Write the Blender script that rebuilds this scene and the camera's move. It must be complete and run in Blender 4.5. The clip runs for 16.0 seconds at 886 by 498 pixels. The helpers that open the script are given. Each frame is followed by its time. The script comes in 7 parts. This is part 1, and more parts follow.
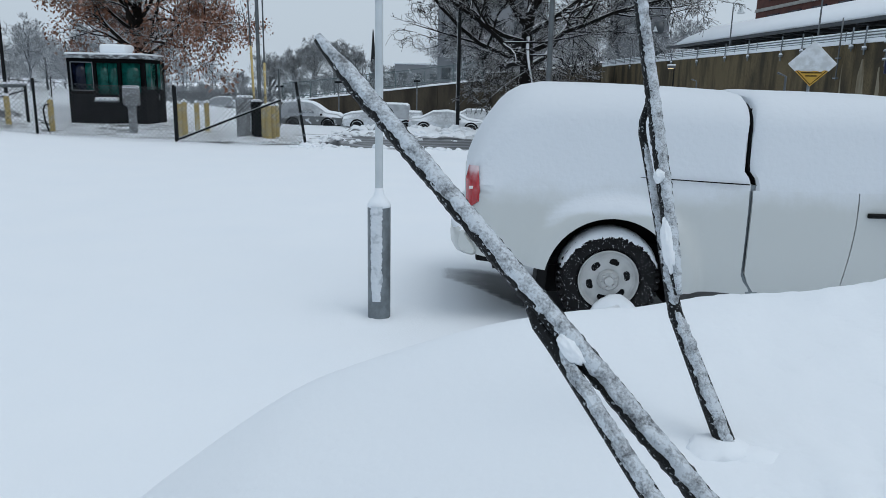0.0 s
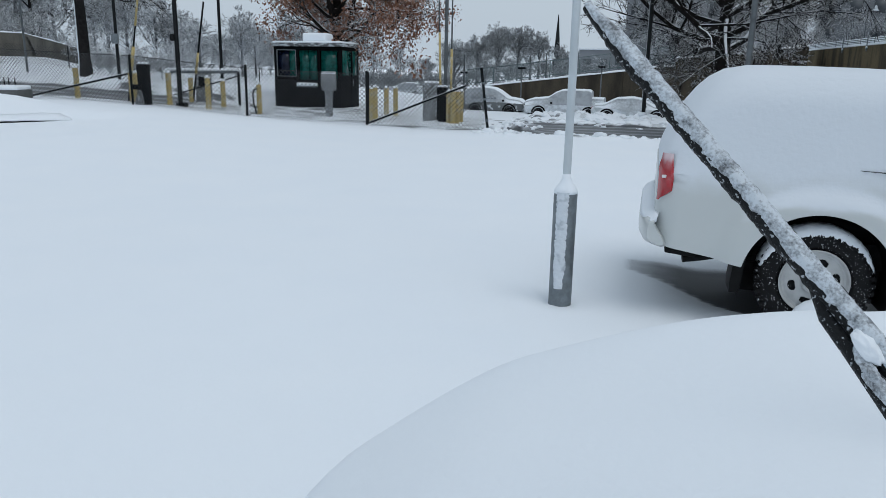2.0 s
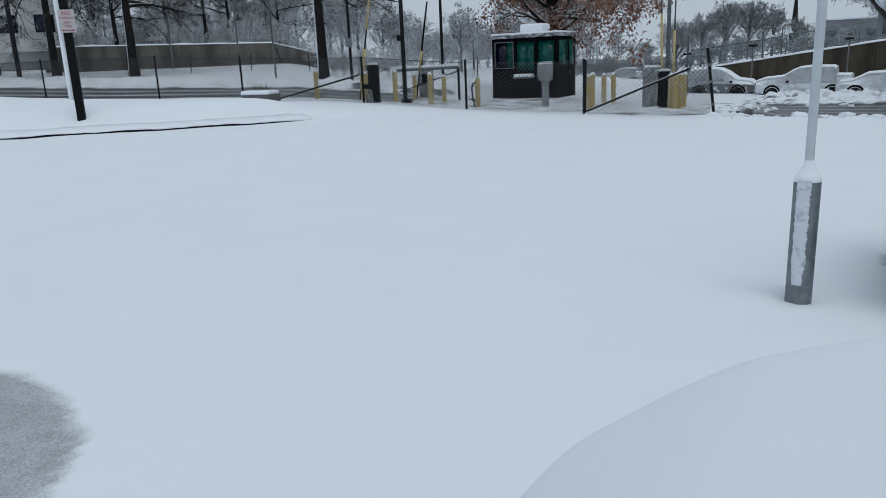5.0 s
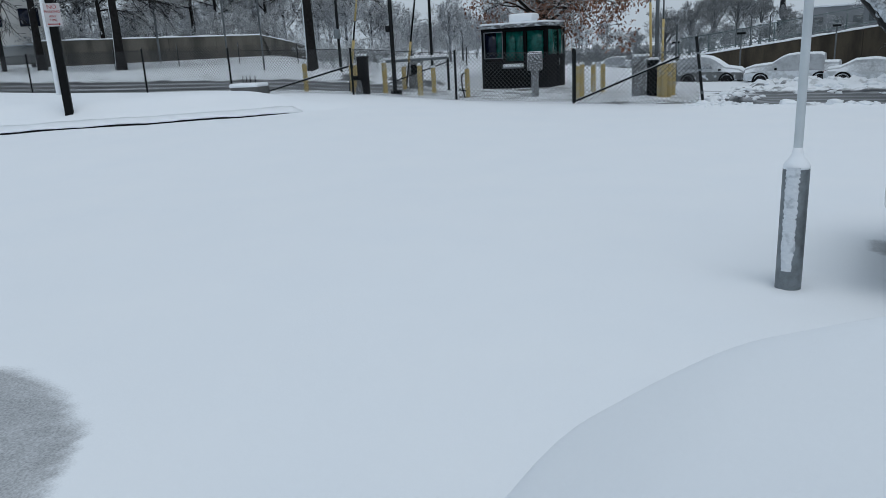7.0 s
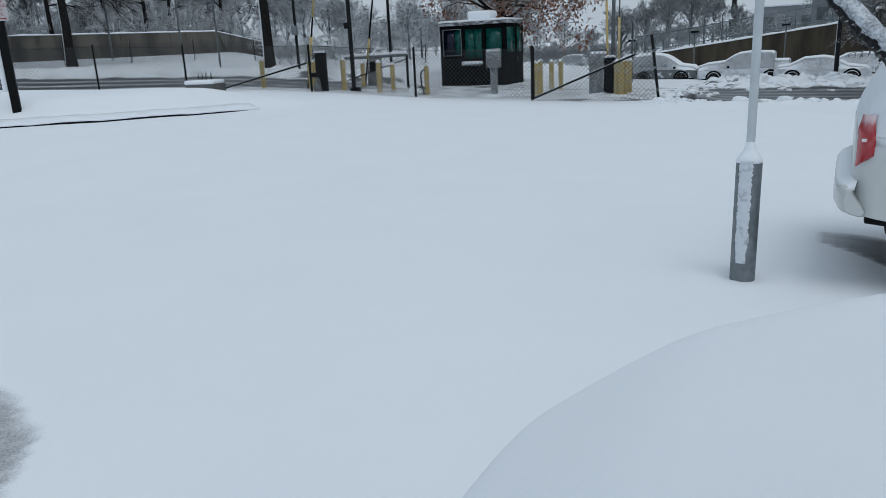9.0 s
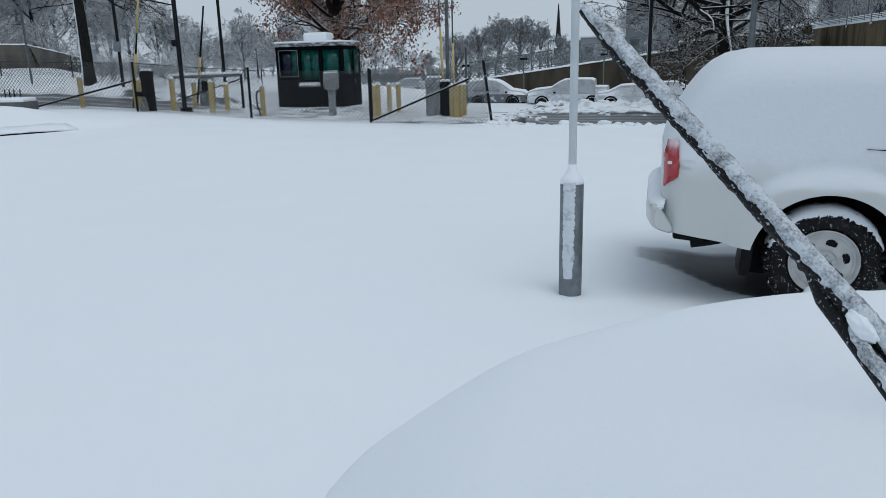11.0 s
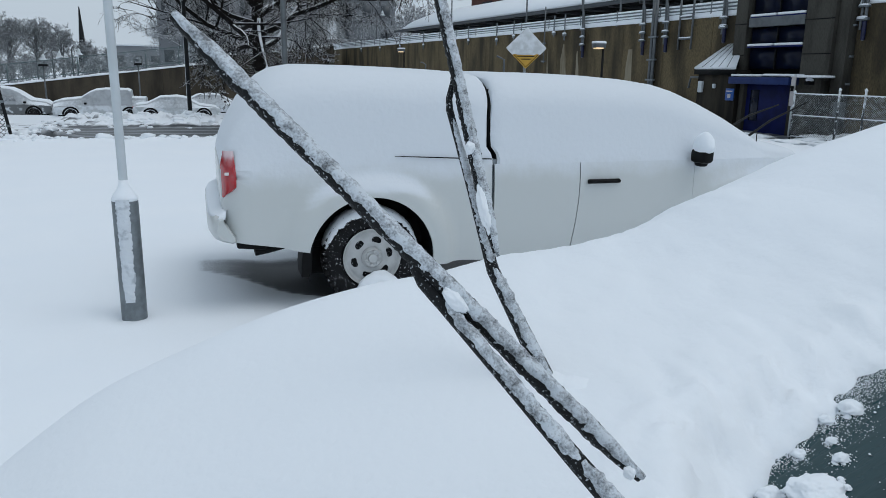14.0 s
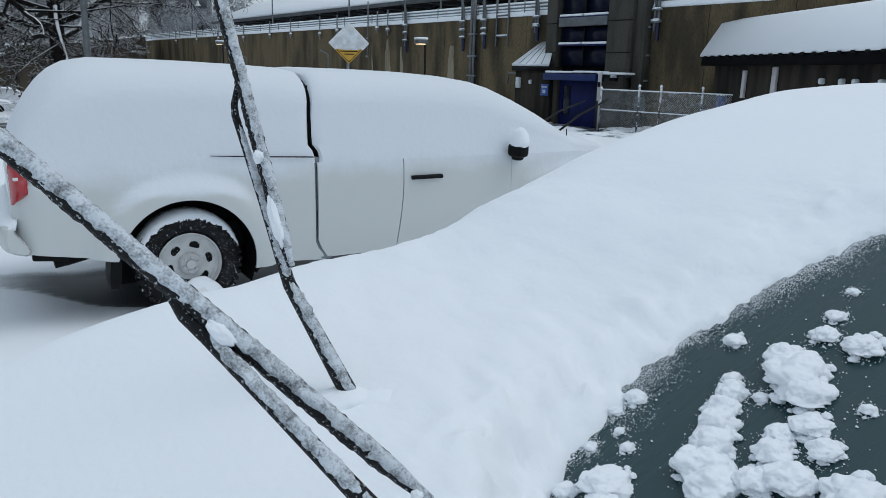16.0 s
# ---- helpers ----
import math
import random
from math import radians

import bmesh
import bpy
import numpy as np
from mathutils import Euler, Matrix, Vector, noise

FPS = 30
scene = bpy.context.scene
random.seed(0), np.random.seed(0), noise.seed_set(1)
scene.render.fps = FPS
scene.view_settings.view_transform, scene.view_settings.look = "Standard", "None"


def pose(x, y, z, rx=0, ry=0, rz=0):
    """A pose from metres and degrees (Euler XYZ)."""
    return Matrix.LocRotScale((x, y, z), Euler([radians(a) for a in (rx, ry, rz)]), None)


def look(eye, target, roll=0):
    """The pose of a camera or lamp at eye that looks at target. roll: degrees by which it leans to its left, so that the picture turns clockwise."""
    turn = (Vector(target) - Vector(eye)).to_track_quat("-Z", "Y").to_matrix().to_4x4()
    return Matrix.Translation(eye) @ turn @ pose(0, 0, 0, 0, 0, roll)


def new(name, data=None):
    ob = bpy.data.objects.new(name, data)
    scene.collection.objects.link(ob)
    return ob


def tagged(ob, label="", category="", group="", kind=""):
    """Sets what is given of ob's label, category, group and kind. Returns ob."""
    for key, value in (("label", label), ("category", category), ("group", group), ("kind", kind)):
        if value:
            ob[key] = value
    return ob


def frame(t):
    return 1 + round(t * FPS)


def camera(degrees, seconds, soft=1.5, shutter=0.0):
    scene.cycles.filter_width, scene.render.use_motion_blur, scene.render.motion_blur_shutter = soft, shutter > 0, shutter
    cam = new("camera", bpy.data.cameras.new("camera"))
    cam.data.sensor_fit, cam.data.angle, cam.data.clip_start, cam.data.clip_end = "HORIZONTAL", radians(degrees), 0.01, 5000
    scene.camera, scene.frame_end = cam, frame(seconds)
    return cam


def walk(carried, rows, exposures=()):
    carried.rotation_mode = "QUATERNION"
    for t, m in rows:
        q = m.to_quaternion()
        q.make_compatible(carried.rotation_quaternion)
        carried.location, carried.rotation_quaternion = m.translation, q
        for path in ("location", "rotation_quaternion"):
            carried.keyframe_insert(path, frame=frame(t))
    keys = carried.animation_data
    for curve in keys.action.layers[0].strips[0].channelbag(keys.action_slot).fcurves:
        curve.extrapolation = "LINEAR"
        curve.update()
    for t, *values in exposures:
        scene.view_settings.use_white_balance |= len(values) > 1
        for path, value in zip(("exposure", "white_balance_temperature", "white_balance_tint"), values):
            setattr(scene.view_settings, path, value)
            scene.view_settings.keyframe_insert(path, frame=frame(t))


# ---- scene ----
cam = camera(62.2, 16.0, soft=0.35)
EXPOSURES = [(0, 0), (2, -0.06), (3.5, -0.17), (8, -0.22), (10.5, -0.21), (11, -0.13), (11.5, -0.09), (12.5, -0.06), (14, -0.03), (16, 0)]
PATH = [
    (0, (0.163, 0.508, 1.764), (0.102, 2.459, 1.329), 1.1),
    (0.5, (0.149, 0.511, 1.763), (0.041, 2.459, 1.323), 1.4),
    (1, (0.117, 0.509, 1.763), (-0.093, 2.447, 1.315), 1.5),
    (1.5, (0.095, 0.515, 1.755), (-0.254, 2.429, 1.294), 1.5),
    (2, (0.082, 0.509, 1.747), (-0.439, 2.38, 1.269), 1.0),
    (2.5, (0.066, 0.489, 1.75), (-0.636, 2.296, 1.259), 0.6),
    (3, (0.048, 0.451, 1.747), (-0.815, 2.184, 1.244), -0.0),
    (3.5, (0.055, 0.451, 1.755), (-0.932, 2.115, 1.249), -0.9),
    (6, (0.053, 0.442, 1.763), (-0.995, 2.071, 1.263), -2.6),
    (6.5, (0.052, 0.432, 1.762), (-0.981, 2.067, 1.251), -2.8),
    (7, (0.056, 0.418, 1.768), (-0.965, 2.057, 1.246), -3.0),
    (7.5, (0.059, 0.416, 1.766), (-0.945, 2.061, 1.234), -3.1),
    (8, (0.061, 0.443, 1.76), (-0.925, 2.099, 1.223), -3.2),
    (10.5, (0.042, 0.385, 1.749), (-0.651, 2.192, 1.246), -1.7),
    (11, (0.088, 0.48, 1.759), (-0.455, 2.341, 1.266), -1.4),
    (11.5, (0.113, 0.503, 1.76), (-0.231, 2.413, 1.276), -0.6),
    (12, (0.024, 0.48, 1.768), (-0.096, 2.418, 1.289), -0.2),
    (12.5, (-0.022, 0.471, 1.767), (0.078, 2.412, 1.297), 0.3),
    (13, (0.003, 0.463, 1.768), (0.303, 2.385, 1.3), 0.8),
    (13.5, (0.025, 0.464, 1.771), (0.492, 2.352, 1.306), 1.0),
    (14, (0.031, 0.471, 1.757), (0.641, 2.318, 1.291), 0.9),
    (14.5, (0.053, 0.477, 1.764), (0.797, 2.273, 1.295), 1.0),
    (15, (0.081, 0.493, 1.769), (0.948, 2.233, 1.299), 1.1),
    (15.5, (0.098, 0.489, 1.773), (1.056, 2.179, 1.300), 1.3),
    (16, (0.101, 0.486, 1.774), (1.117, 2.143, 1.303), 1.4),
]
walk(cam, [(t, look(eye, target, roll)) for t, eye, target, roll in PATH], EXPOSURES)

# ---- world and light ----
world = bpy.data.worlds.new("overcast_sky")
scene.world = world
world.use_nodes = True
wt = world.node_tree
wt.nodes.clear()
w_out = wt.nodes.new("ShaderNodeOutputWorld")
w_bg = wt.nodes.new("ShaderNodeBackground")
w_sky = wt.nodes.new("ShaderNodeTexSky")
w_sky.sky_type = "NISHITA"
w_sky.sun_disc = False
w_sky.sun_elevation = radians(60)
w_sky.sun_rotation = radians(120)
w_sky.air_density, w_sky.dust_density, w_sky.ozone_density = 1.0, 6.0, 1.0
w_mix = wt.nodes.new("ShaderNodeMix")
w_mix.data_type = "RGBA"
w_mix.inputs["Factor"].default_value = 0.88
w_mix.inputs["B"].default_value = (5.75, 6.75, 7.75, 1.0)
w_bg.inputs["Strength"].default_value = 0.096
wt.links.new(w_sky.outputs[0], w_mix.inputs["A"])
wt.links.new(w_mix.outputs["Result"], w_bg.inputs["Color"])
wt.links.new(w_bg.outputs[0], w_out.inputs["Surface"])
sun_data = bpy.data.lights.new("sun", "SUN")
sun_data.energy = 0.62
sun_data.angle = radians(40)
sun_data.color = (0.94, 0.98, 1.0)
sun = new("sun", sun_data)
sun.matrix_world = look((0, 0, 30), (-12, 8, 0))


# ---- small tools ----
def smooth(a, b, v):
    u = min(1.0, max(0.0, (v - a) / (b - a)))
    return u * u * (3 - 2 * u)


def nz(x, y, z=0.0):
    return noise.noise(Vector((x, y, z)))


def fbm(x, y, z=0.0, octaves=4):
    v, a = 0.0, 0.5
    for _ in range(octaves):
        v += a * noise.noise(Vector((x, y, z)))
        x, y, z, a = x * 2.03 + 7.1, y * 2.03 + 3.7, z * 2.03 + 1.3, a * 0.5
    return v


def thing(name, loc, label, category, group="", kind=""):
    """An Empty at the thing's base; parts are built in world coordinates."""
    ob = new(name)
    ob.location = loc
    return tagged(ob, label, category, group, kind)


def finish(bm, name, material, flat=False):
    bmesh.ops.recalc_face_normals(bm, faces=bm.faces)
    for e in bm.edges:
        if material is not M_snow and len(e.link_faces) == 2 and e.calc_face_angle(0.0) > 0.75:
            e.smooth = False
    me = bpy.data.meshes.new(name)
    bm.to_mesh(me)
    bm.free()
    for m in material if isinstance(material, (list, tuple)) else (material,):
        me.materials.append(m)
    if not flat:
        me.polygons.foreach_set("use_smooth", [True] * len(me.polygons))
    return me


def part(name, bm, material, parent=None, label="", flat=False):
    """Links a bmesh as one mesh object under a thing or a part."""
    ob = new(name, finish(bm, name, material, flat))
    if parent is not None:
        ob.parent = parent
        top = parent
        base = Matrix.Translation(parent.location)
        while top.parent is not None:
            top = top.parent
            base = Matrix.Identity(4)
        ob.matrix_parent_inverse = base.inverted()
    return tagged(ob, label)


def single(name, bm, material, label, category, group="", kind="", flat=False):
    """A thing that is one mesh."""
    return tagged(part(name, bm, material, None, "", flat), label, category, group, kind)


def box(bm, c, s, bevel=0.0, rz=0.0, rx=0.0, ry=0.0, seg=2):
    m = pose(c[0], c[1], c[2], rx, ry, rz) @ Matrix.Diagonal((s[0], s[1], s[2], 1))
    r = bmesh.ops.create_cube(bm, size=1, matrix=m)
    if bevel > 0:
        edges = {e for v in r["verts"] for e in v.link_edges}
        bmesh.ops.bevel(bm, geom=list(edges), offset=bevel, segments=seg, profile=0.5, affect="EDGES")
    return bm


def tube(bm, pts, radii, seg=8, caps=True, squash=1.0):
    """A tapered tube along points."""
    pts = [Vector(p) for p in pts]
    if not isinstance(radii, (list, tuple)):
        radii = [radii] * len(pts)
    rings = []
    ref = None
    for i, p in enumerate(pts):
        d = (pts[min(i + 1, len(pts) - 1)] - pts[max(i - 1, 0)])
        d = d.normalized() if d.length > 1e-9 else Vector((0, 0, 1))
        if ref is None:
            ref = Vector((1, 0, 0)) if abs(d.x) < 0.8 else Vector((0, 1, 0))
        a = (ref - d * ref.dot(d)).normalized()
        b = d.cross(a)
        ref = a
        rings.append([bm.verts.new(p + (a * math.cos(k * math.tau / seg) + b * math.sin(k * math.tau / seg) * squash) * radii[i]) for k in range(seg)])
    for r0, r1 in zip(rings, rings[1:]):
        for k in range(seg):
            bm.faces.new((r0[k], r0[(k + 1) % seg], r1[(k + 1) % seg], r1[k]))
    if caps and seg > 2:
        bm.faces.new(rings[0][::-1])
        bm.faces.new(rings[-1])
    return bm


def loft(bm, rings, caps=True, closed=True):
    """Skin over rings of points with equal counts."""
    vs = [[bm.verts.new(p) for p in r] for r in rings]
    n = len(vs[0])
    for a, b in zip(vs, vs[1:]):
        for k in range(n if closed else n - 1):
            bm.faces.new((a[k], a[(k + 1) % n], b[(k + 1) % n], b[k]))
    if caps and closed:
        bm.faces.new(vs[0][::-1])
        bm.faces.new(vs[-1])
    return bm


def prism(bm, outline, axis, a, b, bevel=0.0):
    """Extrudes a 2D outline along an axis from a to b."""
    def at(u, v, w):
        return {"x": (w, u, v), "y": (u, w, v), "z": (u, v, w)}[axis]
    v0 = [bm.verts.new(at(u, v, a)) for u, v in outline]
    v1 = [bm.verts.new(at(u, v, b)) for u, v in outline]
    n = len(outline)
    f = [bm.faces.new(v0[::-1]), bm.faces.new(v1)]
    for k in range(n):
        f.append(bm.faces.new((v0[k], v0[(k + 1) % n], v1[(k + 1) % n], v1[k])))
    if bevel > 0:
        edges = {e for g in f[:2] for e in g.edges}
        bmesh.ops.bevel(bm, geom=list(edges), offset=bevel, segments=2, profile=0.5, affect="EDGES")
    return bm


def lathe(bm, profile, centre, axis="z", seg=32):
    """Turns (radius, height) pairs round an axis through centre."""
    c = Vector(centre)
    rings = []
    for r, h in profile:
        ring = []
        for k in range(seg):
            a = k * math.tau / seg
            u, v = r * math.cos(a), r * math.sin(a)
            ring.append(c + Vector({"z": (u, v, h), "y": (u, h, v), "x": (h, u, v)}[axis]))
        rings.append(ring)
    return loft(bm, rings)


def blob(bm, c, s, seed=0, rough=0.25, sub=2, freq=1.4, flat_bottom=True):
    """An uneven lump."""
    r = bmesh.ops.create_icosphere(bm, subdivisions=sub, radius=1)
    for v in r["verts"]:
        d = v.co.copy()
        k = 1 + rough * 2 * fbm(d.x * freq + seed * 3.1, d.y * freq + seed * 1.7, d.z * freq + seed)
        if sub > 3:
            k += 0.035 * fbm(d.x * 7 + seed, d.y * 7, d.z * 7 + seed) + 0.06 * fbm(d.x * 26 + seed, d.y * 26, d.z * 26)
        z = d.z * k
        if flat_bottom and z < 0:
            z *= 0.35
        v.co = Vector((c[0] + d.x * k * s[0], c[1] + d.y * k * s[1], c[2] + z * s[2]))
    return bm


# ---- materials ----
def mat(name, base, rough=0.7, metal=0.0, noise_scale=0.0, vary=0.0, fine=0.0, bump=0.0, bump_scale=40.0, spec=0.5, snow=0.0, snow_lo=0.35, snow_hi=0.75, second=None, grain=(1, 1, 1), coat=0.0, lo=0.35, hi=0.7, snow_noise=0.9, wind=0.0):
    """A Principled material: two scales of colour variation, relief, and snow lying on what faces up."""
    m = bpy.data.materials.new(name)
    m.use_nodes = True
    nt = m.node_tree
    bs = nt.nodes["Principled BSDF"]
    bs.inputs["Roughness"].default_value = rough
    bs.inputs["Metallic"].default_value = metal
    bs.inputs["Specular IOR Level"].default_value = spec
    bs.inputs["Coat Weight"].default_value = coat
    geo = nt.nodes.new("ShaderNodeNewGeometry")
    mp = nt.nodes.new("ShaderNodeMapping")
    mp.inputs["Scale"].default_value = grain
    nt.links.new(geo.outputs["Position"], mp.inputs["Vector"])

    def tex(scale, detail=5.0):
        t = nt.nodes.new("ShaderNodeTexNoise")
        t.inputs["Scale"].default_value = scale
        t.inputs["Detail"].default_value = detail
        nt.links.new(mp.outputs["Vector"], t.inputs["Vector"])
        return t.outputs["Fac"]

    def mix(fac, a, b):
        x = nt.nodes.new("ShaderNodeMix")
        x.data_type = "RGBA"
        for sock, v in (("Factor", fac), ("A", a), ("B", b)):
            if isinstance(v, (int, float)):
                x.inputs[sock].default_value = v
            elif isinstance(v, tuple):
                x.inputs[sock].default_value = (*v[:3], 1)
            else:
                nt.links.new(v, x.inputs[sock])
        return x.outputs["Result"]

    def ramp(src, lo, hi):
        r = nt.nodes.new("ShaderNodeMapRange")
        r.interpolation_type = "SMOOTHSTEP"
        r.inputs["From Min"].default_value, r.inputs["From Max"].default_value = lo, hi
        nt.links.new(src, r.inputs["Value"])
        return r.outputs["Result"]

    colour = base
    if noise_scale:
        dark = second or tuple(c * (1 - vary) for c in base)
        colour = mix(ramp(tex(noise_scale), lo, hi), base, dark)
    if fine:
        colour = mix(ramp(tex(noise_scale * 9 + 30, 3.0), 0.4, 0.65), colour, mix(fine, colour, (0.02, 0.02, 0.02)))
    if snow:
        sep = nt.nodes.new("ShaderNodeSeparateXYZ")
        nt.links.new(geo.outputs["Normal"], sep.inputs[0])
        add = nt.nodes.new("ShaderNodeMath")
        add.operation = "MULTIPLY_ADD"
        add.inputs[1].default_value = snow_noise
        nt.links.new(tex(9.0), add.inputs[0])
        facing = sep.outputs["Z"]
        if wind:
            lee = nt.nodes.new("ShaderNodeMath")
            lee.operation = "MULTIPLY_ADD"
            lee.inputs[1].default_value = -wind
            nt.links.new(sep.outputs["X"], lee.inputs[0])
            nt.links.new(sep.outputs["Z"], lee.inputs[2])
            facing = lee.outputs[0]
        nt.links.new(facing, add.inputs[2])
        fac = nt.nodes.new("ShaderNodeMath")
        fac.operation = "MULTIPLY"
        fac.inputs[1].default_value = snow
        nt.links.new(ramp(add.outputs[0], snow_lo + snow_noise / 2, snow_hi + snow_noise / 2), fac.inputs[0])
        colour = mix(fac.outputs[0], colour, (0.8, 0.84, 0.88))
    if isinstance(colour, tuple):
        bs.inputs["Base Color"].default_value = (*colour[:3], 1)
    else:
        nt.links.new(colour, bs.inputs["Base Color"])
    if bump:
        b = nt.nodes.new("ShaderNodeBump")
        b.inputs["Strength"].default_value = bump
        b.inputs["Distance"].default_value = 0.01
        nt.links.new(tex(bump_scale, 6.0), b.inputs["Height"])
        nt.links.new(b.outputs["Normal"], bs.inputs["Normal"])
    return m


def snow_material(name, slushy=False):
    m = bpy.data.materials.new(name)
    m.use_nodes = True
    nt = m.node_tree
    bs = nt.nodes["Principled BSDF"]
    bs.inputs["Roughness"].default_value = 0.75
    bs.inputs["Specular IOR Level"].default_value = 0.25
    geo = nt.nodes.new("ShaderNodeNewGeometry")

    def tex(scale, detail):
        t = nt.nodes.new("ShaderNodeTexNoise")
        t.inputs["Scale"].default_value = scale
        t.inputs["Detail"].default_value = detail
        nt.links.new(geo.outputs["Position"], t.inputs["Vector"])
        return t.outputs["Fac"]
    cm = nt.nodes.new("ShaderNodeMix")
    cm.data_type = "RGBA"
    cm.inputs["A"].default_value = (0.80, 0.845, 0.895, 1)
    cm.inputs["B"].default_value = (0.85, 0.88, 0.91, 1)
    nt.links.new(tex(0.9, 4.0), cm.inputs["Factor"])
    colour = cm.outputs["Result"]
    if slushy:
        at = nt.nodes.new("ShaderNodeAttribute")
        at.attribute_name = "slush"
        n1 = tex(5.0, 8.0)
        n2 = tex(75.0, 5.0)
        s = nt.nodes.new("ShaderNodeMath")
        s.operation = "MULTIPLY_ADD"
        s.inputs[1].default_value = 0.14
        nt.links.new(n1, s.inputs[0])
        nt.links.new(at.outputs["Fac"], s.inputs[2])
        s2 = nt.nodes.new("ShaderNodeMath")
        s2.operation = "MULTIPLY_ADD"
        s2.inputs[1].default_value = 0.35
        nt.links.new(n2, s2.inputs[0])
        nt.links.new(s.outputs[0], s2.inputs[2])
        r = nt.nodes.new("ShaderNodeMapRange")
        r.interpolation_type = "SMOOTHSTEP"
        r.inputs["From Min"].default_value, r.inputs["From Max"].default_value = 0.52, 1.2
        nt.links.new(s2.outputs[0], r.inputs["Value"])
        wet = nt.nodes.new("ShaderNodeMix")
        wet.data_type = "RGBA"
        wet.inputs["B"].default_value = (0.055, 0.06, 0.066, 1)
        nt.links.new(r.outputs["Result"], wet.inputs["Factor"])
        nt.links.new(colour, wet.inputs["A"])
        colour = wet.outputs["Result"]
        rr = nt.nodes.new("ShaderNodeMapRange")
        rr.inputs["To Min"].default_value, rr.inputs["To Max"].default_value = 0.75, 0.42
        nt.links.new(r.outputs["Result"], rr.inputs["Value"])
        nt.links.new(rr.outputs["Result"], bs.inputs["Roughness"])
    nt.links.new(colour, bs.inputs["Base Color"])
    b = nt.nodes.new("ShaderNodeBump")
    b.inputs["Strength"].default_value = 0.22
    b.inputs["Distance"].default_value = 0.01
    nt.links.new(tex(60.0, 6.0), b.inputs["Height"])
    nt.links.new(b.outputs["Normal"], bs.inputs["Normal"])
    return m


M_ground = snow_material("snow_ground", True)
M_snow = snow_material("snow")
M_white_paint = mat("white_car_paint", (0.555, 0.58, 0.575), 0.3, 0, 1.2, 0.06, coat=0.3)
M_black_plastic = mat("black_plastic", (0.005, 0.0055, 0.006), 0.6, 0, 8, 0.4, bump=0.15, spec=0.15)
M_rubber = mat("tyre_rubber", (0.010, 0.010, 0.011), 0.85, 0, 85, 0.4, bump=0.4, bump_scale=90, spec=0.2, second=(0.6, 0.63, 0.66), lo=0.63, hi=0.68)
M_steel = mat("galvanised_steel", (0.22, 0.25, 0.27), 0.5, 0.5, 14, 0.3, fine=0.1)
M_wheel = mat("silver_wheel", (0.50, 0.51, 0.51), 0.45, 0.15, 9, 0.2)
M_pole_white = mat("pale_grey_paint", (0.56, 0.61, 0.64), 0.6, 0, 5, 0.12)
M_dark_metal = mat("dark_metal", (0.008, 0.0085, 0.0095), 0.6, 0.0, 10, 0.4, spec=0.15)
M_concrete = mat("stained_concrete", (0.150, 0.117, 0.066), 0.9, 0, 1.0, 0.6, fine=0.40, bump=0.35, bump_scale=9, grain=(1, 1, 0.22), second=(0.053, 0.043, 0.028), spec=0.2, lo=0.38, hi=0.66)
M_grey_concrete = mat("grey_concrete", (0.13, 0.135, 0.135), 0.85, 0, 1.3, 0.45, fine=0.2, bump=0.4, bump_scale=9, grain=(1, 1, 0.3), spec=0.2)
M_yellow = mat("worn_yellow_paint", (0.50, 0.38, 0.15), 0.6, 0, 7, 0.35, fine=0.15, second=(0.56, 0.52, 0.40), lo=0.48, hi=0.68)
M_black_wall = mat("black_painted_panel", (0.0035, 0.004, 0.005), 0.7, 0, 4, 0.4, spec=0.06)
M_navy = mat("navy_paint", (0.005, 0.011, 0.085), 0.5, 0, 3, 0.35, spec=0.2)
M_bark = mat("snowy_bark", (0.014, 0.012, 0.0115), 0.95, 0, 6, 0.4, bump=0.6, bump_scale=20, spec=0.1, snow=0.85, snow_lo=0.45, snow_hi=0.75, snow_noise=0.5)
M_red_lamp = mat("red_lens", (0.42, 0.010, 0.018), 0.2, 0, 30, 0.2, coat=0.5, snow=0.6, snow_lo=0.1, snow_hi=0.7)


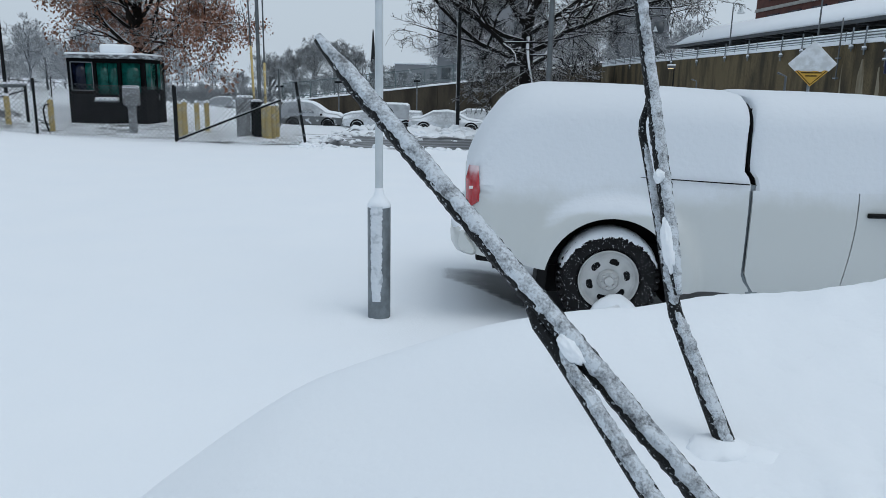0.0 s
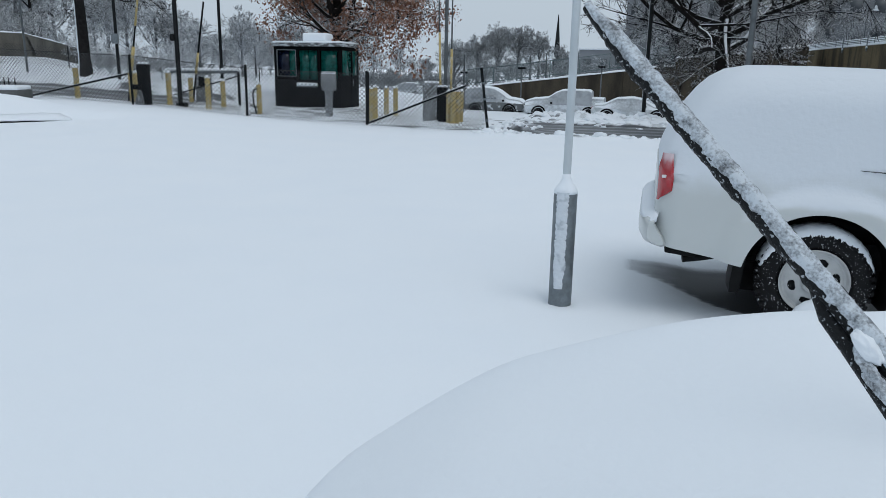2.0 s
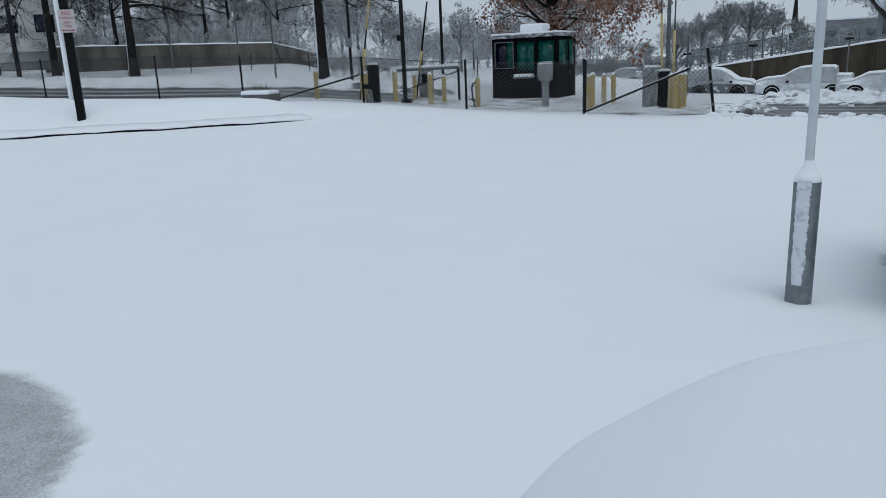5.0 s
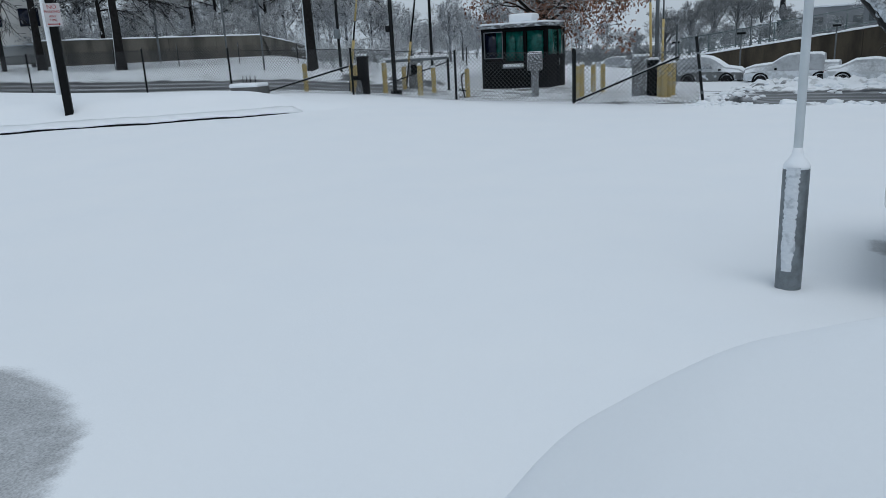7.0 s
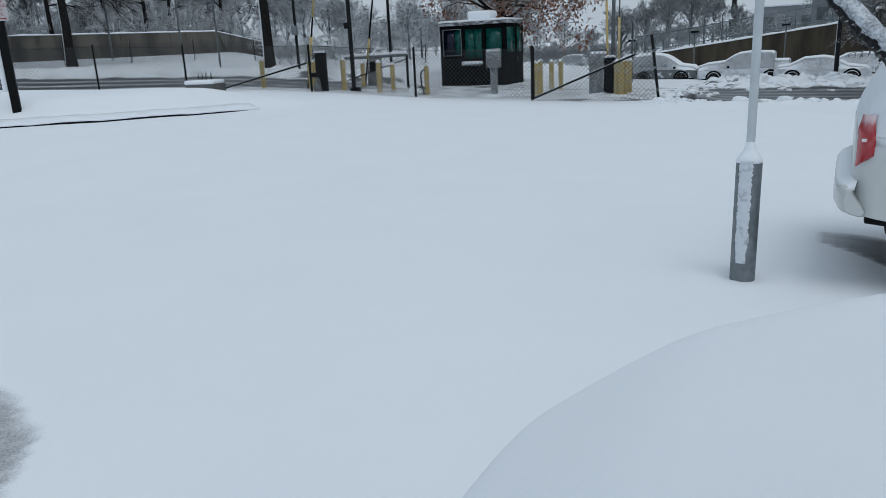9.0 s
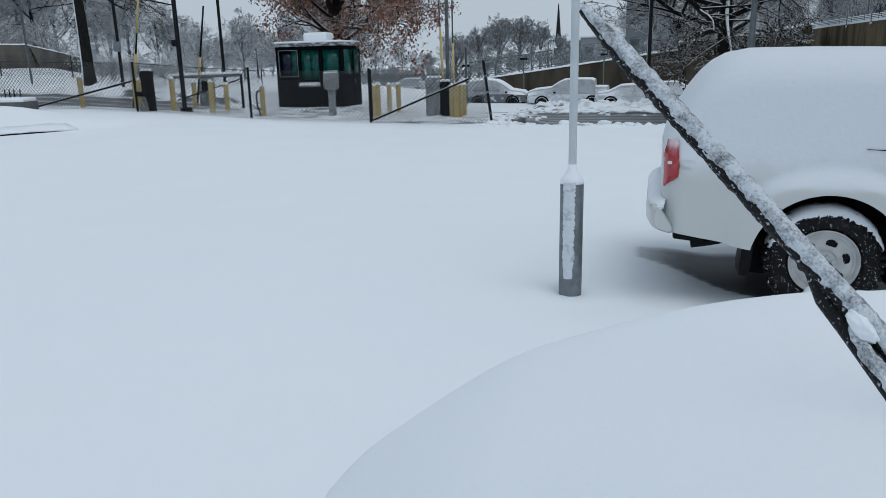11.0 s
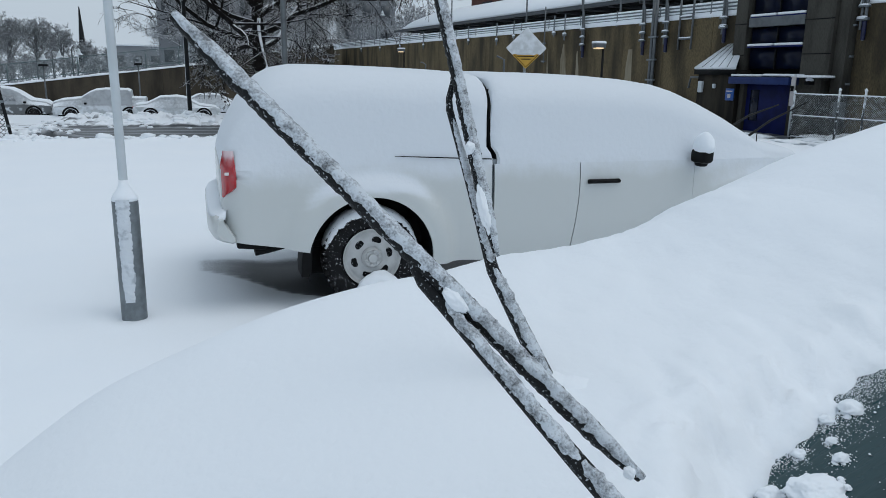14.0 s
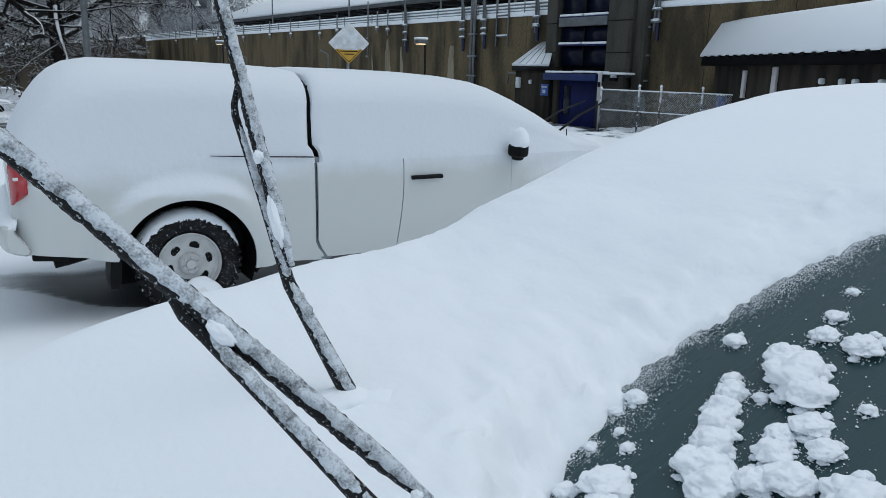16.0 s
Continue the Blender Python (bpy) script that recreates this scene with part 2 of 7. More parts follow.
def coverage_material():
    """White car paint with snow lying on the upper part, its edge ragged, and dusted on what faces up. Its snow is
    darker than M_snow, for shaded flanks.
    """
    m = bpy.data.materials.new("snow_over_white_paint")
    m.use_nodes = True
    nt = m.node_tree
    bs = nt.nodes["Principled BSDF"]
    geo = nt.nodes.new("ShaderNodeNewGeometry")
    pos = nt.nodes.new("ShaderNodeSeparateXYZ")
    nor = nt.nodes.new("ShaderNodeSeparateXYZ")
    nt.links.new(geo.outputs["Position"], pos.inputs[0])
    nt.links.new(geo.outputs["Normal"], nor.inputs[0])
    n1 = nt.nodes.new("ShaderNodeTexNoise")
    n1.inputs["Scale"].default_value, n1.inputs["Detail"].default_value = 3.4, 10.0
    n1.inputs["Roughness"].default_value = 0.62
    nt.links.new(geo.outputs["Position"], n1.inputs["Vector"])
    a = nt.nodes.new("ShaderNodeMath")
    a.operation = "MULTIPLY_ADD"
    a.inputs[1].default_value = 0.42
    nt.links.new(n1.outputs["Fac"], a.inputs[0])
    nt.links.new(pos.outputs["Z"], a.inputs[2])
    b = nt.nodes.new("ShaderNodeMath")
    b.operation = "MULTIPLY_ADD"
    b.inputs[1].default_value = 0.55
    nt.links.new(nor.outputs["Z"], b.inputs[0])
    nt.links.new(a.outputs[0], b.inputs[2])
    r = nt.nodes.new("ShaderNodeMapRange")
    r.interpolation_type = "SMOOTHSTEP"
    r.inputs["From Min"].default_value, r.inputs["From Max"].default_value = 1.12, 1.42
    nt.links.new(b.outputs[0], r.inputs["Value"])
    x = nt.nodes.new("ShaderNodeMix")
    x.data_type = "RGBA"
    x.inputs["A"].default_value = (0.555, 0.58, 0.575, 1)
    # snow toned below M_snow: the shade on the truck's sides is in this colour
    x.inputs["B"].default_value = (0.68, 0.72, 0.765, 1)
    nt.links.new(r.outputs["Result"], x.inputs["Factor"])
    nt.links.new(x.outputs["Result"], bs.inputs["Base Color"])
    q = nt.nodes.new("ShaderNodeMapRange")
    q.inputs["To Min"].default_value, q.inputs["To Max"].default_value = 0.32, 0.8
    nt.links.new(r.outputs["Result"], q.inputs["Value"])
    nt.links.new(q.outputs["Result"], bs.inputs["Roughness"])
    n2 = nt.nodes.new("ShaderNodeTexNoise")
    n2.inputs["Scale"].default_value, n2.inputs["Detail"].default_value = 24.0, 7.0
    nt.links.new(geo.outputs["Position"], n2.inputs["Vector"])
    bm_ = nt.nodes.new("ShaderNodeBump")
    bm_.inputs["Distance"].default_value = 0.02
    bk = nt.nodes.new("ShaderNodeMath")
    bk.operation = "MULTIPLY"
    bk.inputs[1].default_value = 0.22
    nt.links.new(r.outputs["Result"], bk.inputs[0])
    nt.links.new(bk.outputs[0], bm_.inputs["Strength"])
    nt.links.new(n2.outputs["Fac"], bm_.inputs["Height"])
    nt.links.new(bm_.outputs["Normal"], bs.inputs["Normal"])
    return m


M_frosted = mat("snow_spattered_grey", (0.12, 0.125, 0.13), 0.8, 0, 22, 0.3, second=(0.55, 0.59, 0.63), lo=0.46, hi=0.64, bump=0.4, bump_scale=60)
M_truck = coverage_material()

# ---- ground ----
EYE = (0.05, 0.45)


def polar(az, d):
    """A place at a bearing in degrees (to the right of +y) and a distance from the standing point."""
    return EYE[0] + d * math.sin(radians(az)), EYE[1] + d * math.cos(radians(az))


KERB = [(-34.0, 9.4), (-22.5, 10.0), (-19.1, 10.7), (-16.1, 12.5), (-14.8, 14.5), (-14.2, 16.5)]


def kerb_side(x, y):
    """Distance in metres behind the kerb line (positive: on the raised island)."""
    best, side = 1e9, -1.0
    for (ax, ay), (bx, by) in zip(KERB, KERB[1:]):
        dx, dy = bx - ax, by - ay
        u = max(0.0, min(1.0, ((x - ax) * dx + (y - ay) * dy) / (dx * dx + dy * dy)))
        px, py = x - ax - u * dx, y - ay - u * dy
        d = math.hypot(px, py)
        if d < best:
            best, side = d, 1.0 if dx * py - dy * px > 0 else -1.0
    return best * side


def terrain(x, y):
    r = math.hypot(x, y)
    left = smooth(-11.0, -23.0, x)
    z = 0.5 * smooth(-5.5, -18.0, x) * smooth(4.0, 14.0, y) * (1 - 0.65 * smooth(20.6, 23.0, y) * (1 - left))
    bearing = math.degrees(math.atan2(x - EYE[0], max(y - EYE[1], 0.01)))
    z += left * (0.3 * smooth(16, 24, y) + (1.25 * smooth(-37.0, -44.0, bearing) - 0.3 * smooth(-44.0, -37.0, bearing)) * smooth(26, 62, r))
    z -= (1 - left) * (0.98 * smooth(29, 45, y)) * (1 - 0.7 * smooth(6, 14, x))
    z -= 0.22 * smooth(8, 18, x)
    dip = smooth(45, 90, y) * smooth(-26.0, -21.0, bearing) * smooth(-10.0, -15.0, bearing)
    z = z * (1 - dip) - 1.85 * dip
    if -34 < x < -12 and 8 < y < 20:
        k = kerb_side(x, y)
        z += (0.13 * smooth(0.12, 0.6, k) + 0.42 * smooth(0.15, 2.0, k) - 0.11 * smooth(-5.0, -0.3, k)) * smooth(18.4, 16.0, y)
    return z


def slush_at(x, y):
    """How far the snow has been cleared, driven on or kept off: 0 deep snow, 1 wet asphalt."""
    n = fbm(x * 0.9, y * 0.9, 3.0)
    s = 0.0
    # thin patch in front of the kerb
    d = math.hypot((x + 4.3) / 1.75, (y - 0.9) / 1.7) + 0.12 * n + 0.07 * fbm(x * 3.1, y * 3.1, 6.0)
    s = max(s, 0.64 * smooth(1.07, 0.95, d))
    # sheltered asphalt under the pickup, with the truck's shadow painted into the same patch
    e = max(abs(x - 2.75) - 2.85, 6.14 + 0.95 * max(0.0, 1.0 - x) - y, y - 7.65) + 0.10 * n
    s = max(s, smooth(0.10, -0.14, e) * (0.62 + 0.38 * smooth(-0.05, 0.7, x)))
    # driven road past the gate
    if y > 18 and x > -7.5:
        m = y - 23.0 + 0.05 * x
        track = 0.5 + 0.5 * math.sin(m * 6.5 + 1.2 * n)
        s = max(s, smooth(2.7, 2.0, abs(m) + 0.8 * n) * (0.7 + 0.5 * track) * smooth(-4.9, -3.4, x + 0.9 * n))
    # road along the outside of the fence
    if x < -8.0 and y > 16:
        m = y - 22.3 - 0.2 * (x + 22)
        track = 0.5 + 0.5 * math.sin(m * 5.0 + 0.9 * n)
        s = max(s, smooth(2.3, 1.5, abs(m) + 0.5 * n) * (0.6 + 0.5 * track) * smooth(-14.0, -17.0, x))
        s = max(s, 0.5 * smooth(0.0, 0.18, fbm(x * 1.3, y * 2.0, 5.0)) * smooth(3.6, 2.4, abs(m)))
    # trampled ground round the booth
    if -20 < x < -3 and 21.0 < y < 28:
        s = max(s, 0.85 * smooth(-0.06, 0.12, fbm(x * 1.2, y * 2.4, 8.0)) * smooth(21.0, 21.8, y) * smooth(28.0, 26.6, y))
    if x > -5 and 24 < y < 32:
        s = max(s, 0.55 * smooth(0.02, 0.2, fbm(x * 1.5, y * 3.0, 2.0)))
    return s


def ground_z(x, y):
    z = terrain(x, y)
    r = math.hypot(x, y)
    if r < 40:
        z += 0.030 * fbm(x * 0.35, y * 0.35, 1.0) + 0.006 * fbm(x * 1.7, y * 1.7, 5.0)
    # hollow round the pole and windblown rim
    q = math.hypot(x + 0.5, y - 6.0)
    if q < 1:
        z -= 0.028 * smooth(0.22, 0.09, q) - 0.012 * smooth(0.42, 0.28, q)
    # shelter under the pickup
    e = max(abs(x - 2.85) - 2.4, abs(y - 7.0) - 0.7)
    z -= 0.05 * smooth(0.25, -0.25, e)
    # snow drifted against the wheels
    for wx in (1.238, 4.72):
        z += 0.21 * math.exp(-((x - wx - 0.04) / 0.17) ** 2 - ((y - 5.76) / 0.13) ** 2)
    # ploughed banks along the road and the car park
    if y > 20:
        if x > -7:
            f = smooth(-5.0, -3.8, x)
            lump = 1 + 1.3 * fbm(x * 1.1, y * 1.1, 2.0) + 2.0 * fbm(x * 3.2, y * 3.2, 6.0) + 1.6 * abs(fbm(x * 8.0, y * 8.0, 3.0))
            z += f * 0.17 * math.exp(-((y - 27.2 + 0.05 * x) / 1.6) ** 2) * lump
            z += 0.16 * math.exp(-((x + 3.9) / 0.6) ** 2 - ((y - 22.3) / 0.9) ** 2) * lump
        elif x > -14:
            z += 0.03 * math.exp(-((y - 21.8) / 0.5) ** 2) * (1 + 2.0 * fbm(x * 2.2, y * 2.2, 4))
        z += smooth(-13, -18, x) * 0.3 * math.exp(-((y - 25.4 - 0.2 * (x + 22)) / 0.9) ** 2) * (1 + 1.6 * fbm(x * 1.2, y * 1.2, 4) + fbm(x * 4, y * 4, 1))
    if x > -4.6 and 18 < y < 22.5:
        z += 0.05 * smooth(-4.6, -3.6, x) * math.exp(-((y - 20.6 + 0.05 * x) / 0.4) ** 2) * (1 + 2.2 * fbm(x * 1.6, y * 1.6, 2.0) + 1.6 * fbm(x * 5, y * 5, 3.0))
    z += 0.12 * math.exp(-((x - 16.6 + 0.05 * y) / 1.1) ** 2) * smooth(12, 16, y) * smooth(34, 28, y) * (1 + 1.5 * fbm(x, y, 8))
    z -= 0.03 * slush_at(x, y)
    q = max(abs(x + 12.8) - 1.4, abs(y - 27.8) - 0.9)
    if q < 2.0:
        flat = 0.19 + 0.05 * fbm(x * 2.0, y * 2.0, 4.0)
        z += (flat - z) * smooth(2.0, 0.5, q)
    return z


def build_ground():
    def line(stops):
        """Grid lines: (start, end, step) stretches, then growing steps out to the horizon both ways."""
        out = []
        for s, e, step in stops:
            m = round((e - s) / step)
            out += [s + (e - s) * i / m for i in range(m)]
        out.append(stops[-1][1])
        step = 2.0
        while out[-1] < 800:
            out.append(out[-1] + step)
            step *= 1.22
        low, step, v = [], 2.0, out[0]
        while v > -800:
            v -= step
            step *= 1.22
            low.append(v)
        return low[::-1] + out
    xs = line([(-60, -34, 1.0), (-34, -7.5, 0.27), (-7.5, 6.5, 0.10), (6.5, 24, 0.3), (24, 60, 1.5)])
    ys = line([(-6, 0.3, 0.4), (0.3, 9, 0.09), (9, 18, 0.25), (18, 29, 0.12), (29, 60, 0.8)])
    verts, slush = [], []
    for y in ys:
        for x in xs:
            verts.append((x, y, ground_z(x, y)))
            slush.append(slush_at(x, y) if abs(x) < 90 and -5 < y < 60 else 0.0)
    n = len(xs)
    faces = [(j * n + i, j * n + i + 1, (j + 1) * n + i + 1, (j + 1) * n + i) for j in range(len(ys) - 1) for i in range(n - 1)]
    me = bpy.data.meshes.new("ground")
    me.from_pydata(verts, [], faces)
    me.polygons.foreach_set("use_smooth", [True] * len(faces))
    att = me.attributes.new("slush", "FLOAT", "POINT")
    att.data.foreach_set("value", slush)
    me.materials.append(M_ground)
    return tagged(new("ground", me), "snow-covered car park ground with slushy driven road", "ground", kind="structure")


build_ground()

# ---- the snowed-in car beside the camera ----
CROWN = [(-1.05, 0.05), (-0.95, 0.12), (-0.82, 0.34), (-0.74, 0.60), (-0.62, 0.79), (-0.5, 0.88), (-0.35, 0.99), (-0.2, 1.085), (0.0, 1.165), (0.2, 1.232), (0.37, 1.272), (0.6, 1.300), (0.86, 1.335), (1.02, 1.372), (1.15, 1.425), (1.22, 1.468), (1.33, 1.494), (1.55, 1.585), (1.9, 1.678), (2.34, 1.742), (2.9, 1.772), (3.4, 1.76), (3.9, 1.68), (4.2, 1.45), (4.35, 1.0), (4.42, 0.3), (4.5, 0.02)]
GLASS_EDGE = [(0.5, 0.62), (0.60, 1.02), (0.70, 1.172), (0.774, 1.211), (0.853, 1.234), (0.918, 1.248), (1.008, 1.256), (1.14, 1.247), (1.251, 1.221), (1.337, 1.198), (1.435, 1.173), (1.52, 1.08), (1.6, 0.62)]


def along(table, x):
    if x <= table[0][0]:
        return table[0][1]
    for (x0, z0), (x1, z1) in zip(table, table[1:]):
        if x <= x1:
            u = (x - x0) / (x1 - x0)
            return z0 + (z1 - z0) * u
    return table[-1][1]


def crown(x):
    return sum(along(CROWN, x + o) for o in (-0.06, -0.03, 0.0, 0.03, 0.06)) / 5


def glass_z(x):
    return 1.14 + 0.42 * (x - 0.55)


def glass_edge(x, y):
    """How far inside the swept edge of the glass, square to that edge."""
    best = 9.0
    first, last = GLASS_EDGE[0], GLASS_EDGE[-1]
    table = [(first[0] - 0.25, first[1] - 1.0)] + GLASS_EDGE + [(last[0] + 0.2, last[1] - 1.15)]
    if not table[0][0] < x < table[-1][0]:
        return -1.0
    for (ax, ay), (bx, by) in zip(table, table[1:]):
        dx, dy = bx - ax, by - ay
        u = max(0.0, min(1.0, ((x - ax) * dx + (y - ay) * dy) / (dx * dx + dy * dy)))
        best = min(best, math.hypot(x - ax - u * dx, y - ay - u * dy))
    return best if y < along(table, x) else -best


def car_snow(x, y):
    """Top of the snow on the car, and how far inside the swept glass the place is."""
    front = 1.0 - smooth(-0.75, -0.2, x)
    top = crown(x)
    # near corner of the bonnet is rounded in plan
    far = 2.02 - 0.10 * front - 0.105 * smooth(0.72, 1.2, x) * smooth(2.9, 1.9, x)
    t = max(0.0, y - far)
    z = top - 0.55 * t * t / 0.5 - 0.9 * max(0.0, t - 0.28) ** 1.5
    t2 = max(0.0, 0.98 - y)
    z -= 0.7 * t2 * t2 / 0.4
    skirt = smooth(2.42, 2.66, y)
    z = z * (1 - skirt) + (-0.08) * skirt
    skirt = smooth(0.74, 0.60, y)
    z = z * (1 - skirt) + (-0.08) * skirt
    lump = smooth(0.3, 0.8, x) * smooth(1.75, 1.2, x)
    z += 0.006 * fbm(x * 3, y * 3, 2.0) + lump * (0.016 * fbm(x * 9, y * 9, 6.0) + 0.006 * fbm(x * 34, y * 34, 3.0))
    inside = glass_edge(x, y)
    inside += 0.042 * fbm(x * 12, y * 12, 1.0) + 0.024 * fbm(x * 40, y * 40, 4.0)
    rough = smooth(-0.34, -0.03, inside) if inside < 0 else 0.0
    z += rough * (0.034 * abs(fbm(x * 15, y * 15, 7.0)) + 0.016 * fbm(x * 38, y * 38, 8.0))
    if inside > -0.16:
        g = glass_z(x) + 0.004
        if inside > 0:
            z = g - 0.1 * smooth(0.0, 0.03, inside) + 0.006 * fbm(x * 60, y * 60, 9.0)
        else:
            full = max(z, g + 0.02)
            f = smooth(0.012, -0.13, inside) ** 0.8
            z = g + (full - g) * f + 0.014 * fbm(x * 26, y * 26, 9.0) * (1 - f) + 0.008 * fbm(x * 70, y * 70, 2.0) * (1 - f)
            z = max(z, g + 0.004)
    return z


my_car = thing("parked_car", (1.7, 1.65, 0.0), "parked car buried in smooth snow with partly swept windshield", "car")


def build_car_snow():
    bm = bmesh.new()
    xs, x = [], -1.1
    while x < 4.55:
        xs.append(x)
        x += 0.0125 if 0.45 < x < 1.65 else 0.035
    ys, y = [], 0.56
    while y < 2.72:
        ys.append(y)
        y += 0.0125 if y < 1.35 else 0.035
    grid = [[bm.verts.new((a, b, car_snow(a, b))) for b in ys] for a in xs]
    for i in range(len(xs) - 1):
        for j in range(len(ys) - 1):
            bm.faces.new((grid[i][j], grid[i + 1][j], grid[i + 1][j + 1], grid[i][j + 1]))
    part("snow_cover", bm, M_snow, my_car, "smooth deep snow over bonnet, roof and windshield")


build_car_snow()
M_glass = bpy.data.materials.new("wet_windshield_glass")
M_glass.use_nodes = True
g_bs = M_glass.node_tree.nodes["Principled BSDF"]
g_bs.inputs["Base Color"].default_value = (0.016, 0.046, 0.052, 1)
g_bs.inputs["Roughness"].default_value = 0.12
g_bs.inputs["Specular IOR Level"].default_value = 0.5
g_geo = M_glass.node_tree.nodes.new("ShaderNodeNewGeometry")
g_map = M_glass.node_tree.nodes.new("ShaderNodeMapping")
g_map.inputs["Rotation"].default_value = (0, 0, radians(35))
g_map.inputs["Scale"].default_value = (3.0, 16.0, 3.0)
g_n = M_glass.node_tree.nodes.new("ShaderNodeTexNoise")
g_n.inputs["Scale"].default_value, g_n.inputs["Detail"].default_value = 2.5, 6.0
g_r = M_glass.node_tree.nodes.new("ShaderNodeMapRange")
g_r.inputs["To Min"].default_value, g_r.inputs["To Max"].default_value = 0.08, 0.5
g_b = M_glass.node_tree.nodes.new("ShaderNodeBump")
g_b.inputs["Strength"].default_value, g_b.inputs["Distance"].default_value = 0.25, 0.01
M_glass.node_tree.links.new(g_geo.outputs["Position"], g_map.inputs["Vector"])
M_glass.node_tree.links.new(g_map.outputs["Vector"], g_n.inputs["Vector"])
M_glass.node_tree.links.new(g_n.outputs["Fac"], g_r.inputs["Value"])
M_glass.node_tree.links.new(g_r.outputs["Result"], g_bs.inputs["Roughness"])
M_glass.node_tree.links.new(g_n.outputs["Fac"], g_b.inputs["Height"])
M_glass.node_tree.links.new(g_b.outputs["Normal"], g_bs.inputs["Normal"])
bm = bmesh.new()
rows = [[bm.verts.new((0.5 + 0.05 * i, 0.68 + 0.1 * j, min(glass_z(0.5 + 0.05 * i), (car_snow(0.5 + 0.05 * i, 0.68 + 0.1 * j) - 0.03) if j > 6 else 9.0))) for j in range(18)] for i in range(23)]
for i in range(22):
    for j in range(17):
        bm.faces.new((rows[i][j], rows[i + 1][j], rows[i + 1][j + 1], rows[i][j + 1]))
wind = part("windshield", bm, M_glass, my_car, "dark wet windshield glass streaked with meltwater")
bm = bmesh.new()
prism(bm, [(-0.6, 0.25), (-0.66, 0.45), (-0.45, 0.62), (0.4, 0.95), (0.5, 1.02), (1.5, 1.36), (1.9, 1.42), (3.4, 1.44), (4.0, 1.15), (4.15, 0.4), (4.0, 0.25)], "y", 0.82, 1.95, 0.06)
part("body", bm, M_dark_metal, my_car, "dark car body beneath the snow")


# ---- lamp pole with a steel sleeve ----
post = thing("signpost", (-0.5, 6.0, 0.0), "thin pale pole in a galvanised steel sleeve streaked with snow", "post")
bm = bmesh.new()
lathe(bm, [(0.088, -0.3), (0.088, 0.86), (0.086, 0.868), (0.07, 0.868), (0.07, 0.80)], (-0.5, 6.0, 0), seg=28)
part("sleeve", bm, M_steel, post, "galvanised steel sleeve")
bm = bmesh.new()
tube(bm, [(-0.5, 6.0, 0.5), (-0.5, 6.0, 4.2)], 0.03, 20)
part("pole", bm, M_pole_white, post, "thin pale grey pole frosted with snow")
bm = bmesh.new()
lathe(bm, [(0.02, 0.83), (0.088, 0.855), (0.089, 0.872), (0.072, 0.905), (0.048, 0.935), (0.036, 0.965), (0.031, 1.0)], (-0.5, 6.0, 0), seg=28)
part("snow_cap", bm, M_snow, post, "cone of snow on the sleeve")
bm = bmesh.new()
rows = []
for j in range(181):
    z = 0.13 + 0.74 * j / 180
    half = max(0.12, 0.56 + 0.26 * fbm(z * 8, 1.0) + 0.34 * fbm(z * 46, 4.0)) * (0.75 + 0.25 * smooth(0.1, 0.3, z))
    mid = -1.72 + 0.16 * fbm(z * 5, 7.0)
    row = []
    for i in range(11):
        u = i / 5 - 1
        a = mid + half * u
        r = 0.086 + 0.016 * (1 - u ** 4) * (0.7 + 0.8 * fbm(z * 30, u * 2, 3.0))
        row.append(bm.verts.new((-0.5 + r * math.cos(a), 6.0 + r * math.sin(a), z)))
    rows.append(row)
for a, b in zip(rows, rows[1:]):
    for i in range(10):
        bm.faces.new((a[i], a[i + 1], b[i + 1], b[i]))
M_streak = mat("wind_packed_frost", (0.66, 0.70, 0.745), 0.8, 0, 18, 0.3, second=(0.42, 0.46, 0.50), lo=0.5, hi=0.72, bump=0.5, bump_scale=70)
part("snow_streak", bm, M_streak, post, "wind-blown snow streak")

# ---- pickup truck ----
truck = thing("pickup_truck", (2.8, 6.775, 0.0), "white pickup truck with bed cap, roof and windows under thick snow", "pickup truck")
HUB = (1.238, 0.362)
FRONT_X = 4.72
YN, YC = 5.85, 6.775


def side_y(x, z):
    """Distance of the painted flank from the centre plane, near side."""
    y = YN + 0.03 * max(0.0, (0.62 - z) / 0.3) ** 2 + 0.012 * max(0.0, (z - 0.9) / 0.16) ** 2
    r = math.hypot(x - HUB[0], z - HUB[1])
    y -= 0.085 * smooth(0.70, 0.57, r) * smooth(1.06, 0.86, z)
    rf = math.hypot(x - FRONT_X, z - HUB[1])
    y -= 0.05 * smooth(0.74, 0.52, rf) * smooth(1.04, 0.8, z)
    # rear corner turns in
    y += 0.22 * max(0.0, (0.30 - x) / 0.2) ** 2
    return y


def seam_x(x, z):
    """Shifts the flank's upright seams into their true curves."""
    x += 0.095 * smooth(0.44, 0.26, z) * smooth(0.30, 0.02, abs(x - 2.22))
    return x - 0.05 * smooth(0.85, 0.25, z) * smooth(0.45, 0.02, abs(x - 2.99))


